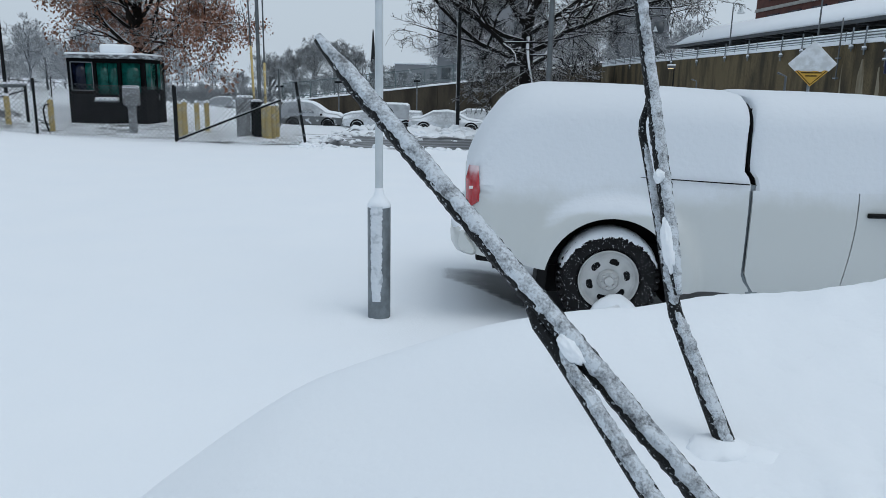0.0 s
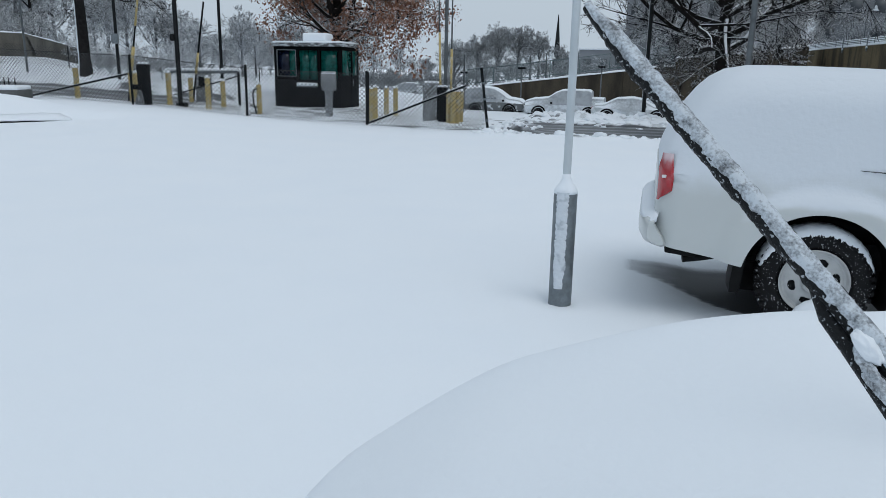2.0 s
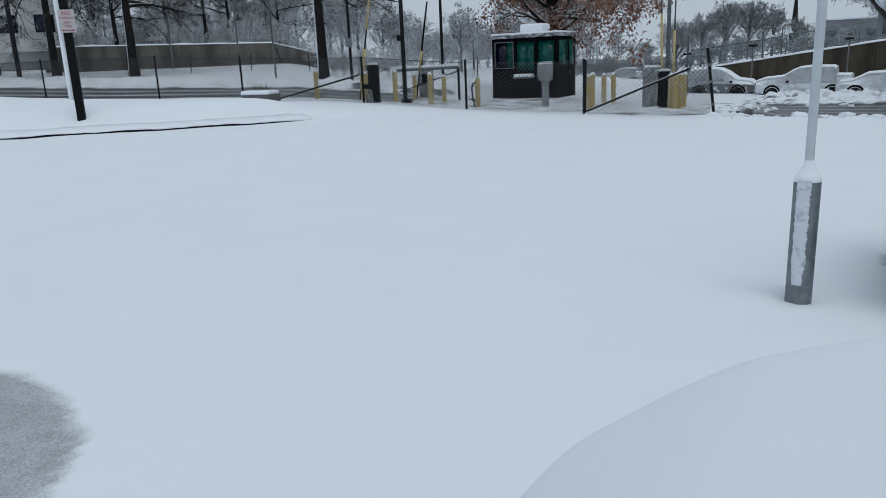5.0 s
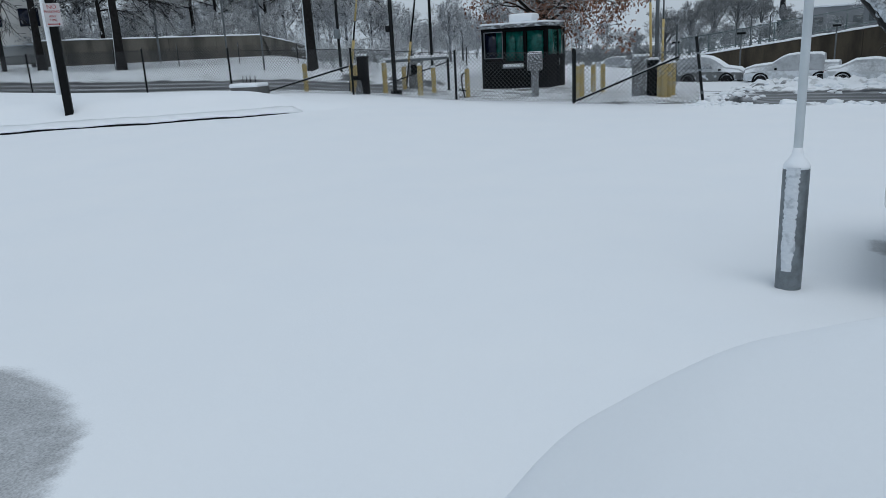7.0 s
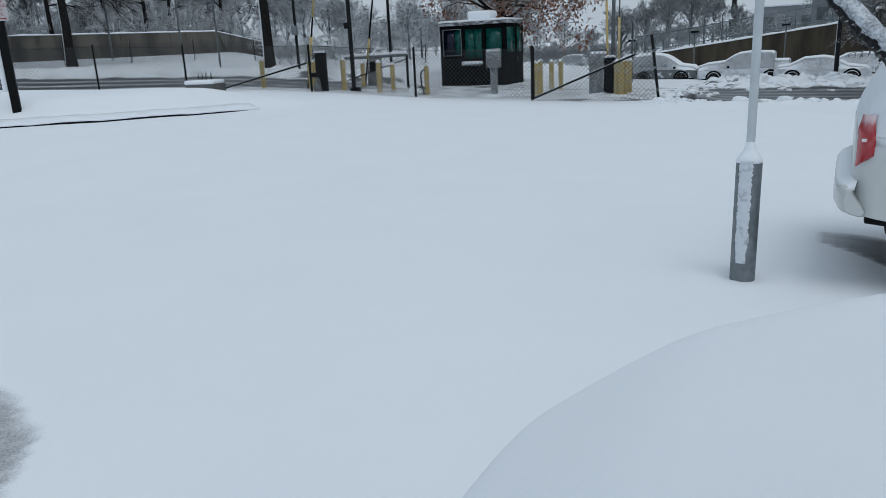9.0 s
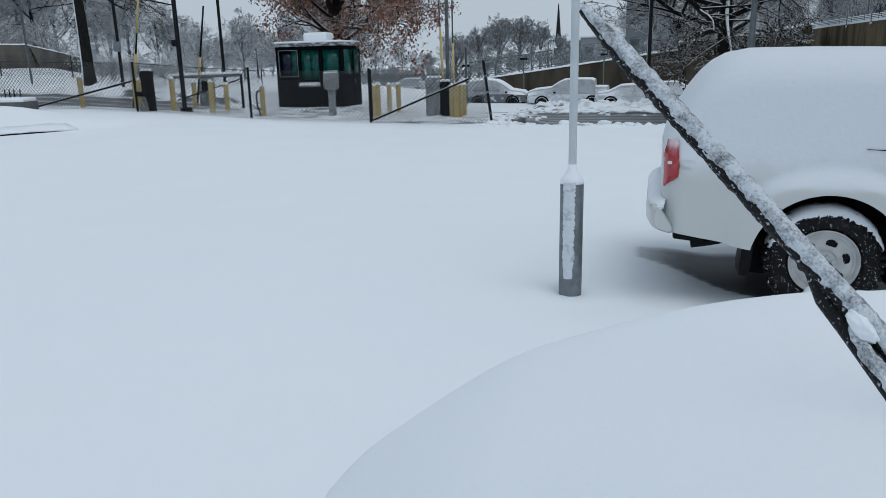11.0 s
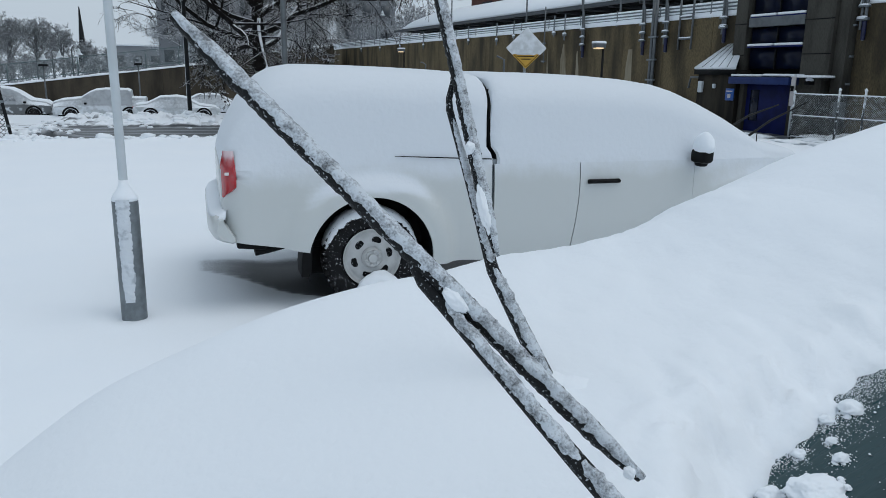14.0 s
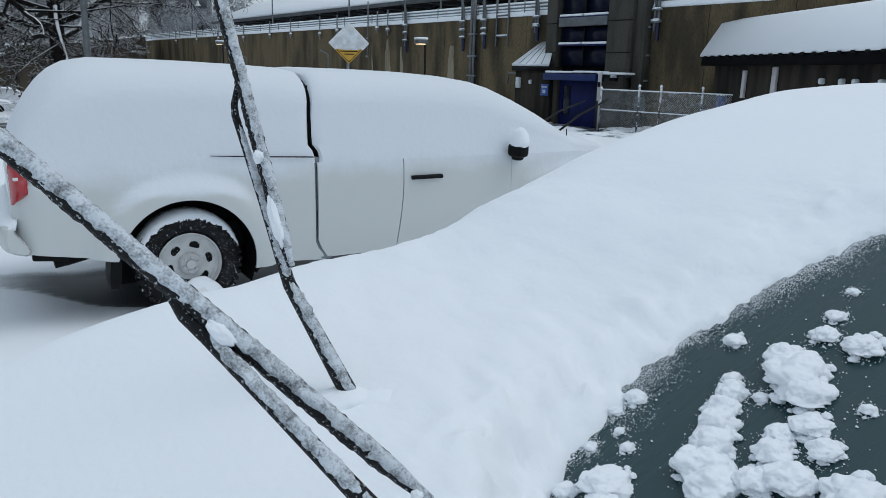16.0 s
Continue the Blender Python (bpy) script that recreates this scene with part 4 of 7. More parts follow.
def build_wiper(tip, end, hook, mid, base, seed, r, radii, lumps, label):
    tip, end, hook, mid, base = (Vector(p) for p in (tip, end, hook, mid, base))
    d = (end - tip).normalized()
    k = (hook - tip).dot(d)
    join = tip + d * (k - 0.055)
    to_eye = Vector((0.06, 0.48, 1.765)) - tip.lerp(end, 0.5)
    to_eye = (to_eye - d * to_eye.dot(d)).normalized()
    side = d.cross(to_eye)
    if side.x < 0:
        side = -side
    arm = part("wiper_arm", tube(bmesh.new(), [join, join.lerp(hook, 0.7) - side * 0.004, hook, hook.lerp(mid, 0.08), hook.lerp(mid, 0.5), mid, base], radii, 12), M_wiper, my_car, label)
    for n, (p, q, r0, r1) in enumerate(((hook.lerp(mid, 0.06), mid, radii[3] * 0.74, radii[5] * 0.84), (mid, base, radii[5] * 0.84, radii[6] * 0.55))):
        part("arm_crust", rough_rod(bmesh.new(), p, q, r0, seed + 2 + n, 110, 12, to_eye * r0 * 0.8 + side * r0 * 0.35, 0.34, 100, r1), M_crust, arm, "icy crust of snow")
    blade = part("wiper_blade", rough_rod(bmesh.new(), tip, end, r, seed + 5, 200, 12, (0, 0, 0), 0.16, 150), M_wiper, my_car, "black wiper blade, frosted")
    part("blade_crust", rough_rod(bmesh.new(), tip, end, r * 0.78, seed, 300, 16, to_eye * r * 0.42 + side * r * 0.24, 0.20, 95), M_crust, blade, "icy crust of snow along the blade")
    for f, sz, long in lumps:
        p = tip.lerp(end, f) + to_eye * 0.010 - side * 0.004
        bm = blob(bmesh.new(), (0, 0, 0), (sz, sz, long), seed + f * 9, 0.26, 4, 1.8, False)
        bm.transform(Matrix.Translation(p) @ d.to_track_quat("Z", "Y").to_matrix().to_4x4())
        part("snow_lump", bm, M_snow, blade, "lump of snow between blade and arm")
    return arm


ARM = "raised black wiper arm caked with frozen snow"
build_wiper((0.013, 1.252, 1.806), (0.428, 1.035, 1.367), (0.241, 1.130, 1.545), (0.344, 1.013, 1.410), (0.452, 0.875, 1.27), 11, 0.0103, [0.005, 0.0065, 0.0078, 0.0075, 0.008, 0.0095, 0.0115], ((0.60, 0.0075, 0.016), (0.975, 0.006, 0.006)), ARM)
build_wiper((0.406, 1.81, 2.095), (0.464, 1.515, 1.482), (0.428, 1.65, 1.698), (0.470, 1.540, 1.447), (0.545, 1.40, 1.235), 23, 0.0108, [0.0045, 0.0055, 0.0062, 0.006, 0.007, 0.0105, 0.0155], ((0.745, 0.0085, 0.010), (0.895, 0.0085, 0.040)), ARM)
for c, s in (((0.522, 1.435, 1.282), 0.034), ((0.56, 1.41, 1.285), 0.026), ((0.53, 1.43, 1.268), 0.03), ((0.66, 1.47, 1.276), 0.035)):
    part("snow_hump", blob(bmesh.new(), c, (s * 1.5, s * 1.2, s * 0.6), s * 50, 0.25, 3), M_snow, my_car, "hump of snow near the wiper base")

# ---- lumps of snow left on the glass ----
LUMPS = [
    (1.061, 1.063, 0.062, 0.045), (1.035, 1.03, 0.05, 0.035), (1.085, 1.10, 0.04, 0.03), (1.008, 1.13, 0.02, 0.02), (0.985, 1.112, 0.03, 0.028), (0.955, 1.10, 0.034, 0.03),
    (0.925, 1.085, 0.038, 0.033), (0.895, 1.066, 0.042, 0.035), (0.86, 1.055, 0.05, 0.036), (0.84, 1.02, 0.048, 0.036), (0.925, 0.997, 0.034, 0.03), (0.955, 1.01, 0.028, 0.024), (0.99, 0.99, 0.036, 0.024),
    (0.962, 0.952, 0.03, 0.024), (0.90, 0.955, 0.044, 0.032), (0.875, 0.985, 0.036, 0.03), (1.083, 1.187, 0.024, 0.016), (1.2, 1.097, 0.022, 0.016), (1.152, 1.083, 0.028, 0.022),
    (1.155, 1.025, 0.040, 0.026), (1.266, 1.113, 0.014, 0.010), (0.829, 1.156, 0.014, 0.012), (0.906, 1.219, 0.022, 0.02), (0.845, 1.19, 0.010, 0.009), (0.765, 1.128, 0.046, 0.032),
    (0.735, 1.10, 0.04, 0.03), (1.051, 0.953, 0.016, 0.013), (0.92, 0.885, 0.05, 0.035), (0.725, 1.165, 0.022, 0.018), (0.87, 1.225, 0.014, 0.012), (1.0, 1.075, 0.016, 0.012), (0.80, 1.20, 0.014, 0.012),
]


def snow_lump(x, y, r, h, i):
    """A cluster of crumbly snow."""
    r, h = r * 0.80, h * 0.66
    bm = bmesh.new()
    rnd = random.Random(i * 7 + 1)
    z = glass_z(x)
    blob(bm, (x, y, z + h * 0.15), (r, r * 0.85, h), i, 0.26, 5 if r > 0.02 else 4, 1.7)
    lump = single("snow_lump", bm, M_snow, "crumbly lump of snow on the windshield glass", "snow lump", "snow lumps on the windshield")
    bm = bmesh.new()
    for _ in range(22):
        a = rnd.uniform(0, math.tau)
        q = r * rnd.uniform(0.4, 1.05)
        px, py = x + q * math.cos(a), y + q * 0.85 * math.sin(a)
        s = r * rnd.uniform(0.07, 0.27)
        blob(bm, (px, py, glass_z(px) + s * 0.2), (s, s, s * 0.8), rnd.random() * 30, 0.3, 3, 2.2)
    crumbs = part("crumb_cluster", bm, M_snow, lump, "small crumbs of snow")
    crumbs["kind"] = "stuff"
    return lump


for i, (x, y, r, h) in enumerate(LUMPS):
    snow_lump(x, y, r, h, i)


def build_crumbs():
    """Fine crumbs of ice along the swept edge and round the lumps."""
    rnd = random.Random(5)
    verts, faces = [], []
    spots = []
    for _ in range(15000):
        x = rnd.uniform(0.62, 1.5)
        y = along(GLASS_EDGE, x) - abs(rnd.gauss(0, 0.024) * (1 + 1.6 * nz(x * 14, 3.0))) + 0.016
        spots.append((x, y, rnd.uniform(0.0004, 0.0013)))
    for x, y, r, h in LUMPS:
        for _ in range(70):
            a = rnd.uniform(0, math.tau)
            q = r * rnd.uniform(0.5, 0.85) + abs(rnd.gauss(0, 0.006))
            spots.append((x + q * math.cos(a), y + q * math.sin(a), rnd.uniform(0.0005, 0.0016)))
    for _ in range(50):
        spots.append((rnd.uniform(0.8, 1.4), rnd.uniform(0.9, 1.2), rnd.uniform(0.001, 0.0028)))
    for x, y, s in spots:
        if y > along(GLASS_EDGE, x) + 0.02:
            continue
        z = glass_z(x) + s * 0.5
        b = len(verts)
        j = [rnd.uniform(0.6, 1.3) * s for _ in range(6)]
        verts += [(x + j[0], y, z), (x - j[1], y, z), (x, y + j[2], z), (x, y - j[3], z), (x, y, z + j[4]), (x, y, z - s * 0.5)]
        for t in ((0, 2, 4), (2, 1, 4), (1, 3, 4), (3, 0, 4), (2, 0, 5), (1, 2, 5), (3, 1, 5), (0, 3, 5)):
            faces.append(tuple(b + k for k in t))
    me = bpy.data.meshes.new("ice_crumbs")
    me.from_pydata(verts, [], faces)
    me.materials.append(M_snow)
    tagged(new("ice_crumbs", me), "fine ice crumbs scattered on the windshield", "ice crumbs", kind="stuff")


build_crumbs()

# ---- broken snow thrown up beside the driven road ----
def build_clods():
    rnd = random.Random(17)
    tm = bmesh.new()
    bmesh.ops.create_icosphere(tm, subdivisions=2, radius=1)
    base = [v.co.copy() for v in tm.verts]
    tri = [tuple(v.index for v in f.verts) for f in tm.faces]
    tm.free()
    verts, faces = [], []

    def clod(x, y, r, flat):
        z, seed, k0 = ground_z(x, y), rnd.random() * 40, len(verts)
        a, b, c = r * rnd.uniform(0.9, 1.7), r * rnd.uniform(0.8, 1.2), r * flat
        for d in base:
            k = 1 + 0.9 * fbm(d.x * 1.8 + seed, d.y * 1.8, d.z * 1.8 + seed, 3)
            verts.append((x + d.x * k * a, y + d.y * k * b, z + d.z * k * c))
        faces.extend(tuple(k0 + i for i in t) for t in tri)
    for _ in range(520):
        x = rnd.uniform(-4.8, 7.5)
        far = rnd.random() < 0.6
        y = (26.4 if far else 20.75) - 0.05 * x + rnd.gauss(0, 0.9 if far else 0.16)
        if rnd.random() < 0.18:
            x, y = -4.1 + rnd.gauss(0, 0.4), 22.2 + rnd.gauss(0, 0.6)
        clod(x, y, abs(rnd.gauss(0, 0.04)) + 0.025, rnd.uniform(0.6, 1.0))
    for _ in range(170):
        clod(rnd.uniform(-14.8, -5.0), rnd.uniform(21.4, 26.4), abs(rnd.gauss(0, 0.035)) + 0.02, 0.6)
    me = bpy.data.meshes.new("snow_clods")
    me.from_pydata(verts, [], faces)
    me.polygons.foreach_set("use_smooth", [True] * len(faces))
    me.materials.append(M_snow)
    tagged(new("snow_clods", me), "broken clods of ploughed snow beside the road", "snow clods", kind="stuff")


build_clods()

# ---- kerb of the raised island ----
pts = []
for (ax, ay), (bx, by) in zip(KERB, KERB[1:]):
    n = max(2, int(math.hypot(bx - ax, by - ay) / 0.2))
    pts += [(ax + (bx - ax) * i / n, ay + (by - ay) * i / n) for i in range(n)]
rings, caps = [], []
for i, (x, y) in enumerate(pts):
    p0, p1 = pts[max(0, i - 7)], pts[min(len(pts) - 1, i + 7)]
    dx, dy = p1[0] - p0[0], p1[1] - p0[1]
    q = math.hypot(dx, dy)
    nx, ny = -dy / q, dx / q
    z = max(ground_z(x - nx * 0.1, y - ny * 0.1), ground_z(x - nx * 0.3, y - ny * 0.3))
    h = max(0.012, 0.050 + 0.035 * fbm(x * 0.8, y * 0.8, 2) + 0.02 * fbm(x * 4, y * 4, 5)) * smooth(-1, 6, len(pts) - 1 - i)
    b = 0.02 * fbm(x * 3, y * 3, 7)
    rings.append([(x, y, z - 0.12), (x, y, z + h), (x + nx * 0.12, y + ny * 0.12, z + h), (x + nx * 0.12, y + ny * 0.12, z - 0.12)])
    t = ground_z(x + nx * 0.55, y + ny * 0.55)
    caps.append([(x - nx * (0.012 + b), y - ny * (0.012 + b), z + h - 0.004), (x - nx * (0.005 + b), y - ny * (0.005 + b), z + h + 0.03), (x + nx * 0.1, y + ny * 0.1, z + h + 0.02 + max(0.03, (t - z - h) * 0.25)), (x + nx * 0.30, y + ny * 0.30, z + h + (t - z - h) * 0.52), (x + nx * 0.55, y + ny * 0.55, t - 0.01), (x + nx * 0.55, y + ny * 0.55, t - 0.3), (x + nx * 0.1, y + ny * 0.1, z + h - 0.004)])
kerb = thing("kerb", (*pts[0], 0.4), "dark wet kerb edge showing under the snow", "kerb", kind="structure")
part("kerb_stone", loft(bmesh.new(), rings), M_dark_metal, kerb)
part("kerb_snow", loft(bmesh.new(), caps), M_snow, kerb, "snow overhanging the kerb")

# ---- parking sign on its post ----
def standing(x, y):
    return ground_z(x, y)


sx, sy = polar(-58.0, 22.0)
sz = 0.80
sign_post = thing("parking_sign", (sx, sy, sz), "black square post with white no-parking sign and wind-blown snow", "sign")
bm = bmesh.new()
box(bm, (sx, sy, sz + 2.0), (0.20, 0.20, 4.6), 0.012, rz=50)
part("post", bm, M_black_plastic, sign_post, "black square post")
bm = bmesh.new()
box(bm, (sx - 0.11, sy - 0.125, sz + 2.35), (0.13, 0.05, 4.0), 0.02, rz=50)
part("snow_strip", bm, M_snow, sign_post, "snow plastered on one face")
M_sign_white = mat("sign_white", (0.50, 0.48, 0.49), 0.4, 0, 6, 0.08)
M_sign_red = mat("sign_red", (0.35, 0.03, 0.035), 0.4, 0, 20, 0.1)
px_, py_ = polar(-57.95, 21.75)
face = Matrix.Translation((px_, py_, 3.126)) @ Matrix.Rotation(radians(58.1), 4, "Z")


def slab(m, sxx, szz, th, bevel=0.01):
    bm = bmesh.new()
    bmesh.ops.create_cube(bm, size=1, matrix=m @ Matrix.Diagonal((sxx, th, szz, 1)))
    bmesh.ops.bevel(bm, geom=bm.edges[:], offset=bevel, segments=2, profile=0.5, affect="EDGES")
    return bm


plate = part("sign_plate", slab(face, 0.38, 0.56, 0.012, 0.004), M_sign_white, sign_post, "white sign plate with dark red lettering")


def lettering(text, m, size, material, parent):
    cu = bpy.data.curves.new("lettering", "FONT")
    cu.body, cu.size, cu.align_x, cu.align_y, cu.extrude = text, size, "CENTER", "CENTER", 0.002
    tmp = bpy.data.objects.new("tmp", cu)
    scene.collection.objects.link(tmp)
    me = bpy.data.meshes.new_from_object(tmp.evaluated_get(bpy.context.evaluated_depsgraph_get()))
    bpy.data.objects.remove(tmp)
    me.transform(m @ Matrix.Rotation(radians(90), 4, "X"))
    me.materials.clear()
    me.materials.append(material)
    ob = new("lettering", me)
    ob.parent = parent
    return ob


for text, dz, size in (("NO", 0.19, 0.14), ("PARKING", 0.075, 0.084), ("ANY", -0.035, 0.085), ("TIME", -0.13, 0.085)):
    lettering(text, face @ Matrix.Translation((0, -0.010, dz)), size, M_sign_red, plate)
bm = bmesh.new()
bmesh.ops.create_cube(bm, size=1, matrix=face @ Matrix.Translation((0, -0.009, -0.225)) @ Matrix.Diagonal((0.24, 0.004, 0.022, 1)))
for s in (1, -1):
    bmesh.ops.create_cube(bm, size=1, matrix=face @ Matrix.Translation((0.12 * s, -0.009, -0.225)) @ Matrix.Rotation(radians(45), 4, "Y") @ Matrix.Diagonal((0.04, 0.004, 0.04, 1)))
part("arrow", bm, M_sign_red, plate)

# ---- chain-link fence ----
M_link = mat("frosted_chain_link", (0.018, 0.020, 0.023), 0.6, 0.2, 20, 0.3, snow=0.3, snow_lo=0.55, snow_hi=0.9, snow_noise=0.3)
M_post = mat("fence_post_grey", (0.010, 0.011, 0.0125), 0.55, 0.0, 8, 0.4, spec=0.2, snow=0.7, snow_lo=0.45, snow_hi=0.8, snow_noise=0.4, wind=0.5)


def wire(verts, faces, a, b, r):
    a, b = Vector(a), Vector(b)
    d = (b - a).normalized()
    u = d.cross(Vector((0.31, 0.95, 0.05))).normalized()
    v = d.cross(u)
    k = len(verts)
    for p in (a, b):
        for q in range(3):
            w = q * math.tau / 3
            verts.append(p + u * math.cos(w) * r + v * math.sin(w) * r)
    for q in range(3):
        faces.append((k + q, k + (q + 1) % 3, k + 3 + (q + 1) % 3, k + 3 + q))


def chain_mesh(p, q, zp, zq, h, step, r, name="chain_link"):
    """Woven wire between two posts: two families of diagonals, clipped to the panel."""
    verts, faces = [], []
    L = math.hypot(q[0] - p[0], q[1] - p[1])

    def at(s, t):
        u = s / L
        return (p[0] + (q[0] - p[0]) * u, p[1] + (q[1] - p[1]) * u, zp + (zq - zp) * u + t)
    n = int((L + h) / step) + 1
    for i in range(n):
        s = i * step
        a0, a1 = max(0.0, s - L), min(h, s)
        if a1 > a0:
            wire(verts, faces, at(s - a0, a0), at(s - a1, a1), r)
            wire(verts, faces, at(L - s + a0, a0), at(L - s + a1, a1), r)
    me = bpy.data.meshes.new(name)
    me.from_pydata(verts, [], faces)
    me.materials.append(M_link)
    return me


FENCE = [(-44.0, 16.8), (-38.0, 17.7), (-31.5, 18.7), (-25.3, 19.7), (-20.9, 20.0), (-15.41, 20.15), (-11.7, 20.55), (-8.1, 21.2)]
FENCE_Z = [1.05, 1.0, 0.95, 0.87, 0.68, 0.50, 0.20, 0.08]
fence = thing("chain_link_fence", (-20, 20.4, 0.6), "dark chain-link fence with frosted wires and steel posts", "fence")
for i, ((x, y), z) in enumerate(zip(FENCE, FENCE_Z)):
    bm = bmesh.new()
    h = 1.52 if i != 5 else 1.46
    tube(bm, [(x, y, z - 0.4), (x, y, z + h)], 0.036 if i > 2 else 0.032, 10)
    blob(bm, (x, y, z + h), (0.045, 0.045, 0.05), i, 0.15, 2)
    part("fence_post", bm, M_post, fence)
for (a, b), (za, zb) in zip(zip(FENCE, FENCE[1:]), zip(FENCE_Z, FENCE_Z[1:])):
    ob = new("chain_link", chain_mesh(a, b, za + 0.03, zb + 0.03, 1.42, 0.125, 0.0078))
    ob.parent = fence
    ob.matrix_parent_inverse = Matrix.Translation(-fence.location)
    ob["kind"] = "stuff"
    bm = tube(bmesh.new(), [(*a, za + 1.46), ((a[0] + b[0]) / 2, (a[1] + b[1]) / 2, (za + zb) / 2 + 1.45), (*b, zb + 1.46)], 0.008, 6)
    part("tension_wire", bm, M_link, fence)
# swing gate leaf, sagging, with its diagonal brace
gate = thing("swing_gate", (-6.3, 21.4, 0.0), "sagging chain-link gate leaf with diagonal brace pipe", "gate")
bm = tube(bmesh.new(), [(-4.48, 21.56, -0.1), (-4.74, 21.58, 1.78)], 0.04, 10)
part("gate_post", bm, M_post, gate, "leaning steel gate post")
bm = tube(bmesh.new(), [(-8.08, 21.22, 0.12), (-5.15, 21.5, 1.28)], 0.034, 10)
part("brace", bm, M_post, gate, "diagonal steel pipe")
bm = tube(bmesh.new(), [(-8.06, 21.2, 0.1), (-8.06, 21.2, 1.6)], 0.04, 10)
part("hinge_post", bm, M_post, gate)
ob = new("chain_link", chain_mesh((-8.06, 21.2), (-4.6, 21.55), 0.06, 0.0, 1.42, 0.125, 0.0078))
ob.parent = gate
ob.matrix_parent_inverse = Matrix.Translation(-gate.location)
ob["kind"] = "stuff"
for z in (0.3, 0.9, 1.35):
    bm = lathe(bmesh.new(), [(0.05, z - 0.03), (0.055, z), (0.05, z + 0.03)], (-4.5 - 0.13 * z, 21.57, 0), "z", 12)
    part("hinge_collar", bm, M_steel, gate)
# second gate arm on the left, resting on a concrete block
gate2 = thing("swing_gate", (-17.5, 20.0, 0.5), "dark steel gate brace leaning from a fence post", "gate")
px_, py_ = polar(-44.5, 27.6)
bm = tube(bmesh.new(), [(px_, py_, 0.66), (-15.5, 20.1, 1.42)], 0.034, 10)
part("brace", bm, M_post, gate2)
bm = lathe(bmesh.new(), [(0.045, 1.36), (0.052, 1.40), (0.045, 1.46)], (-15.41, 20.15, 0), "z", 12)
part("collar", bm, M_post, gate2)
block = thing("concrete_block", (*polar(-45.7, 27.3), 0.6), "grey concrete block capped with snow at the fence", "concrete block")
bx, by = polar(-45.7, 27.3)
bm = box(bmesh.new(), (bx, by, 0.66), (1.15, 0.7, 0.42), 0.03, rz=10)
part("body", bm, M_grey_concrete, block)
bm = box(bmesh.new(), (bx - 0.05, by, 0.92), (1.2, 0.72, 0.16), 0.07, rz=10, seg=4)
part("snow_cap", bm, M_snow, block)
for k in (-0.3, -0.12, 0.06, 0.3):
    bm = tube(bmesh.new(), [(bx + k, by, 0.8), (bx + k, by, 1.25)], 0.018, 6)
    part("bolt", bm, M_dark_metal, block, "dark anchor rod")

# ---- guard booth ----
BX0, BX1, BY0, BY1 = -14.2, -11.4, 26.95, 28.7
booth = thing("guard_booth", ((BX0 + BX1) / 2, (BY0 + BY1) / 2, 0.1), "small black guard booth with green-tinted windows and snowy roof", "booth")
zb, zt = 0.05, 2.32
M_green_glass = mat("green_window_film", (0.006, 0.095, 0.080), 0.15, 0, 5, 0.5, spec=0.3)
M_roof_edge = mat("snow_streaked_roof_edge", (0.10, 0.105, 0.11), 0.8, 0, 5, 0.3, second=(0.50, 0.54, 0.58), lo=0.42, hi=0.66, bump=0.3, bump_scale=30, grain=(1, 1, 2.5))
M_dark_glass = mat("dark_window", (0.006, 0.010, 0.026), 0.15, 0, 5, 0.3, spec=0.3)
bm = bmesh.new()
box(bm, ((BX0 + BX1) / 2, BY0 + 0.06, 0.62), (BX1 - BX0, 0.12, 1.2), 0.01)
part("front_wall", bm, M_black_wall, booth)
bm = box(bmesh.new(), (BX1 - 0.06, (BY0 + BY1) / 2, 1.2), (0.11, BY1 - BY0 - 0.25, 2.3), 0.01)
part("side_wall", bm, M_black_wall, booth)
bm = box(bmesh.new(), (BX0 + 0.06, (BY0 + BY1) / 2, 1.2), (0.12, BY1 - BY0 - 0.25, 2.3), 0.01)
part("side_wall", bm, M_black_wall, booth)
bm = box(bmesh.new(), ((BX0 + BX1) / 2, BY1 - 0.06, 1.2), (BX1 - BX0, 0.12, 2.3), 0.01)
part("back_wall", bm, M_black_wall, booth)
bm = box(bmesh.new(), ((BX0 + BX1) / 2, (BY0 + BY1) / 2, 2.40), (BX1 - BX0, BY1 - BY0, 0.16), 0.01)
part("fascia", bm, M_black_wall, booth)
for x in (BX0 + 0.07, BX0 + 0.98, BX0 + 1.88, BX1 - 0.07):
    bm = box(bmesh.new(), (x, BY0 + 0.05, 1.77), (0.12, 0.1, 1.15), 0.01)
    part("mullion", bm, M_black_wall, booth)
for x0, x1, z0, mt in ((BX0 + 0.16, BX0 + 0.62, 1.36, M_dark_glass), (BX0 + 0.64, BX0 + 0.92, 1.36, M_green_glass), (BX0 + 1.06, BX0 + 1.44, 1.12, M_green_glass), (BX0 + 1.46, BX0 + 1.82, 1.12, M_green_glass), (BX0 + 1.96, BX0 + 2.62, 1.3, M_green_glass)):
    bm = box(bmesh.new(), ((x0 + x1) / 2, BY0 + 0.07, (z0 + 2.33) / 2), (x1 - x0, 0.02, 2.33 - z0))
    part("window", bm, mt, booth, "tinted window pane")
for x0, x1 in ((BX0 + 0.13, BX0 + 0.93),):
    bm = bmesh.new()
    for xx in (x0, x1):
        box(bm, (xx, BY0 + 0.02, 1.84), (0.03, 0.05, 0.98), 0.005)
    for zz in (1.35, 2.33):
        box(bm, ((x0 + x1) / 2, BY0 + 0.02, zz), (x1 - x0, 0.05, 0.03), 0.005)
    part("window_frame", bm, M_steel, booth, "pale metal window frame")
bm = box(bmesh.new(), (BX0 + 1.44, BY0 - 0.12, 0.98), (0.80, 0.34, 0.05), 0.01)
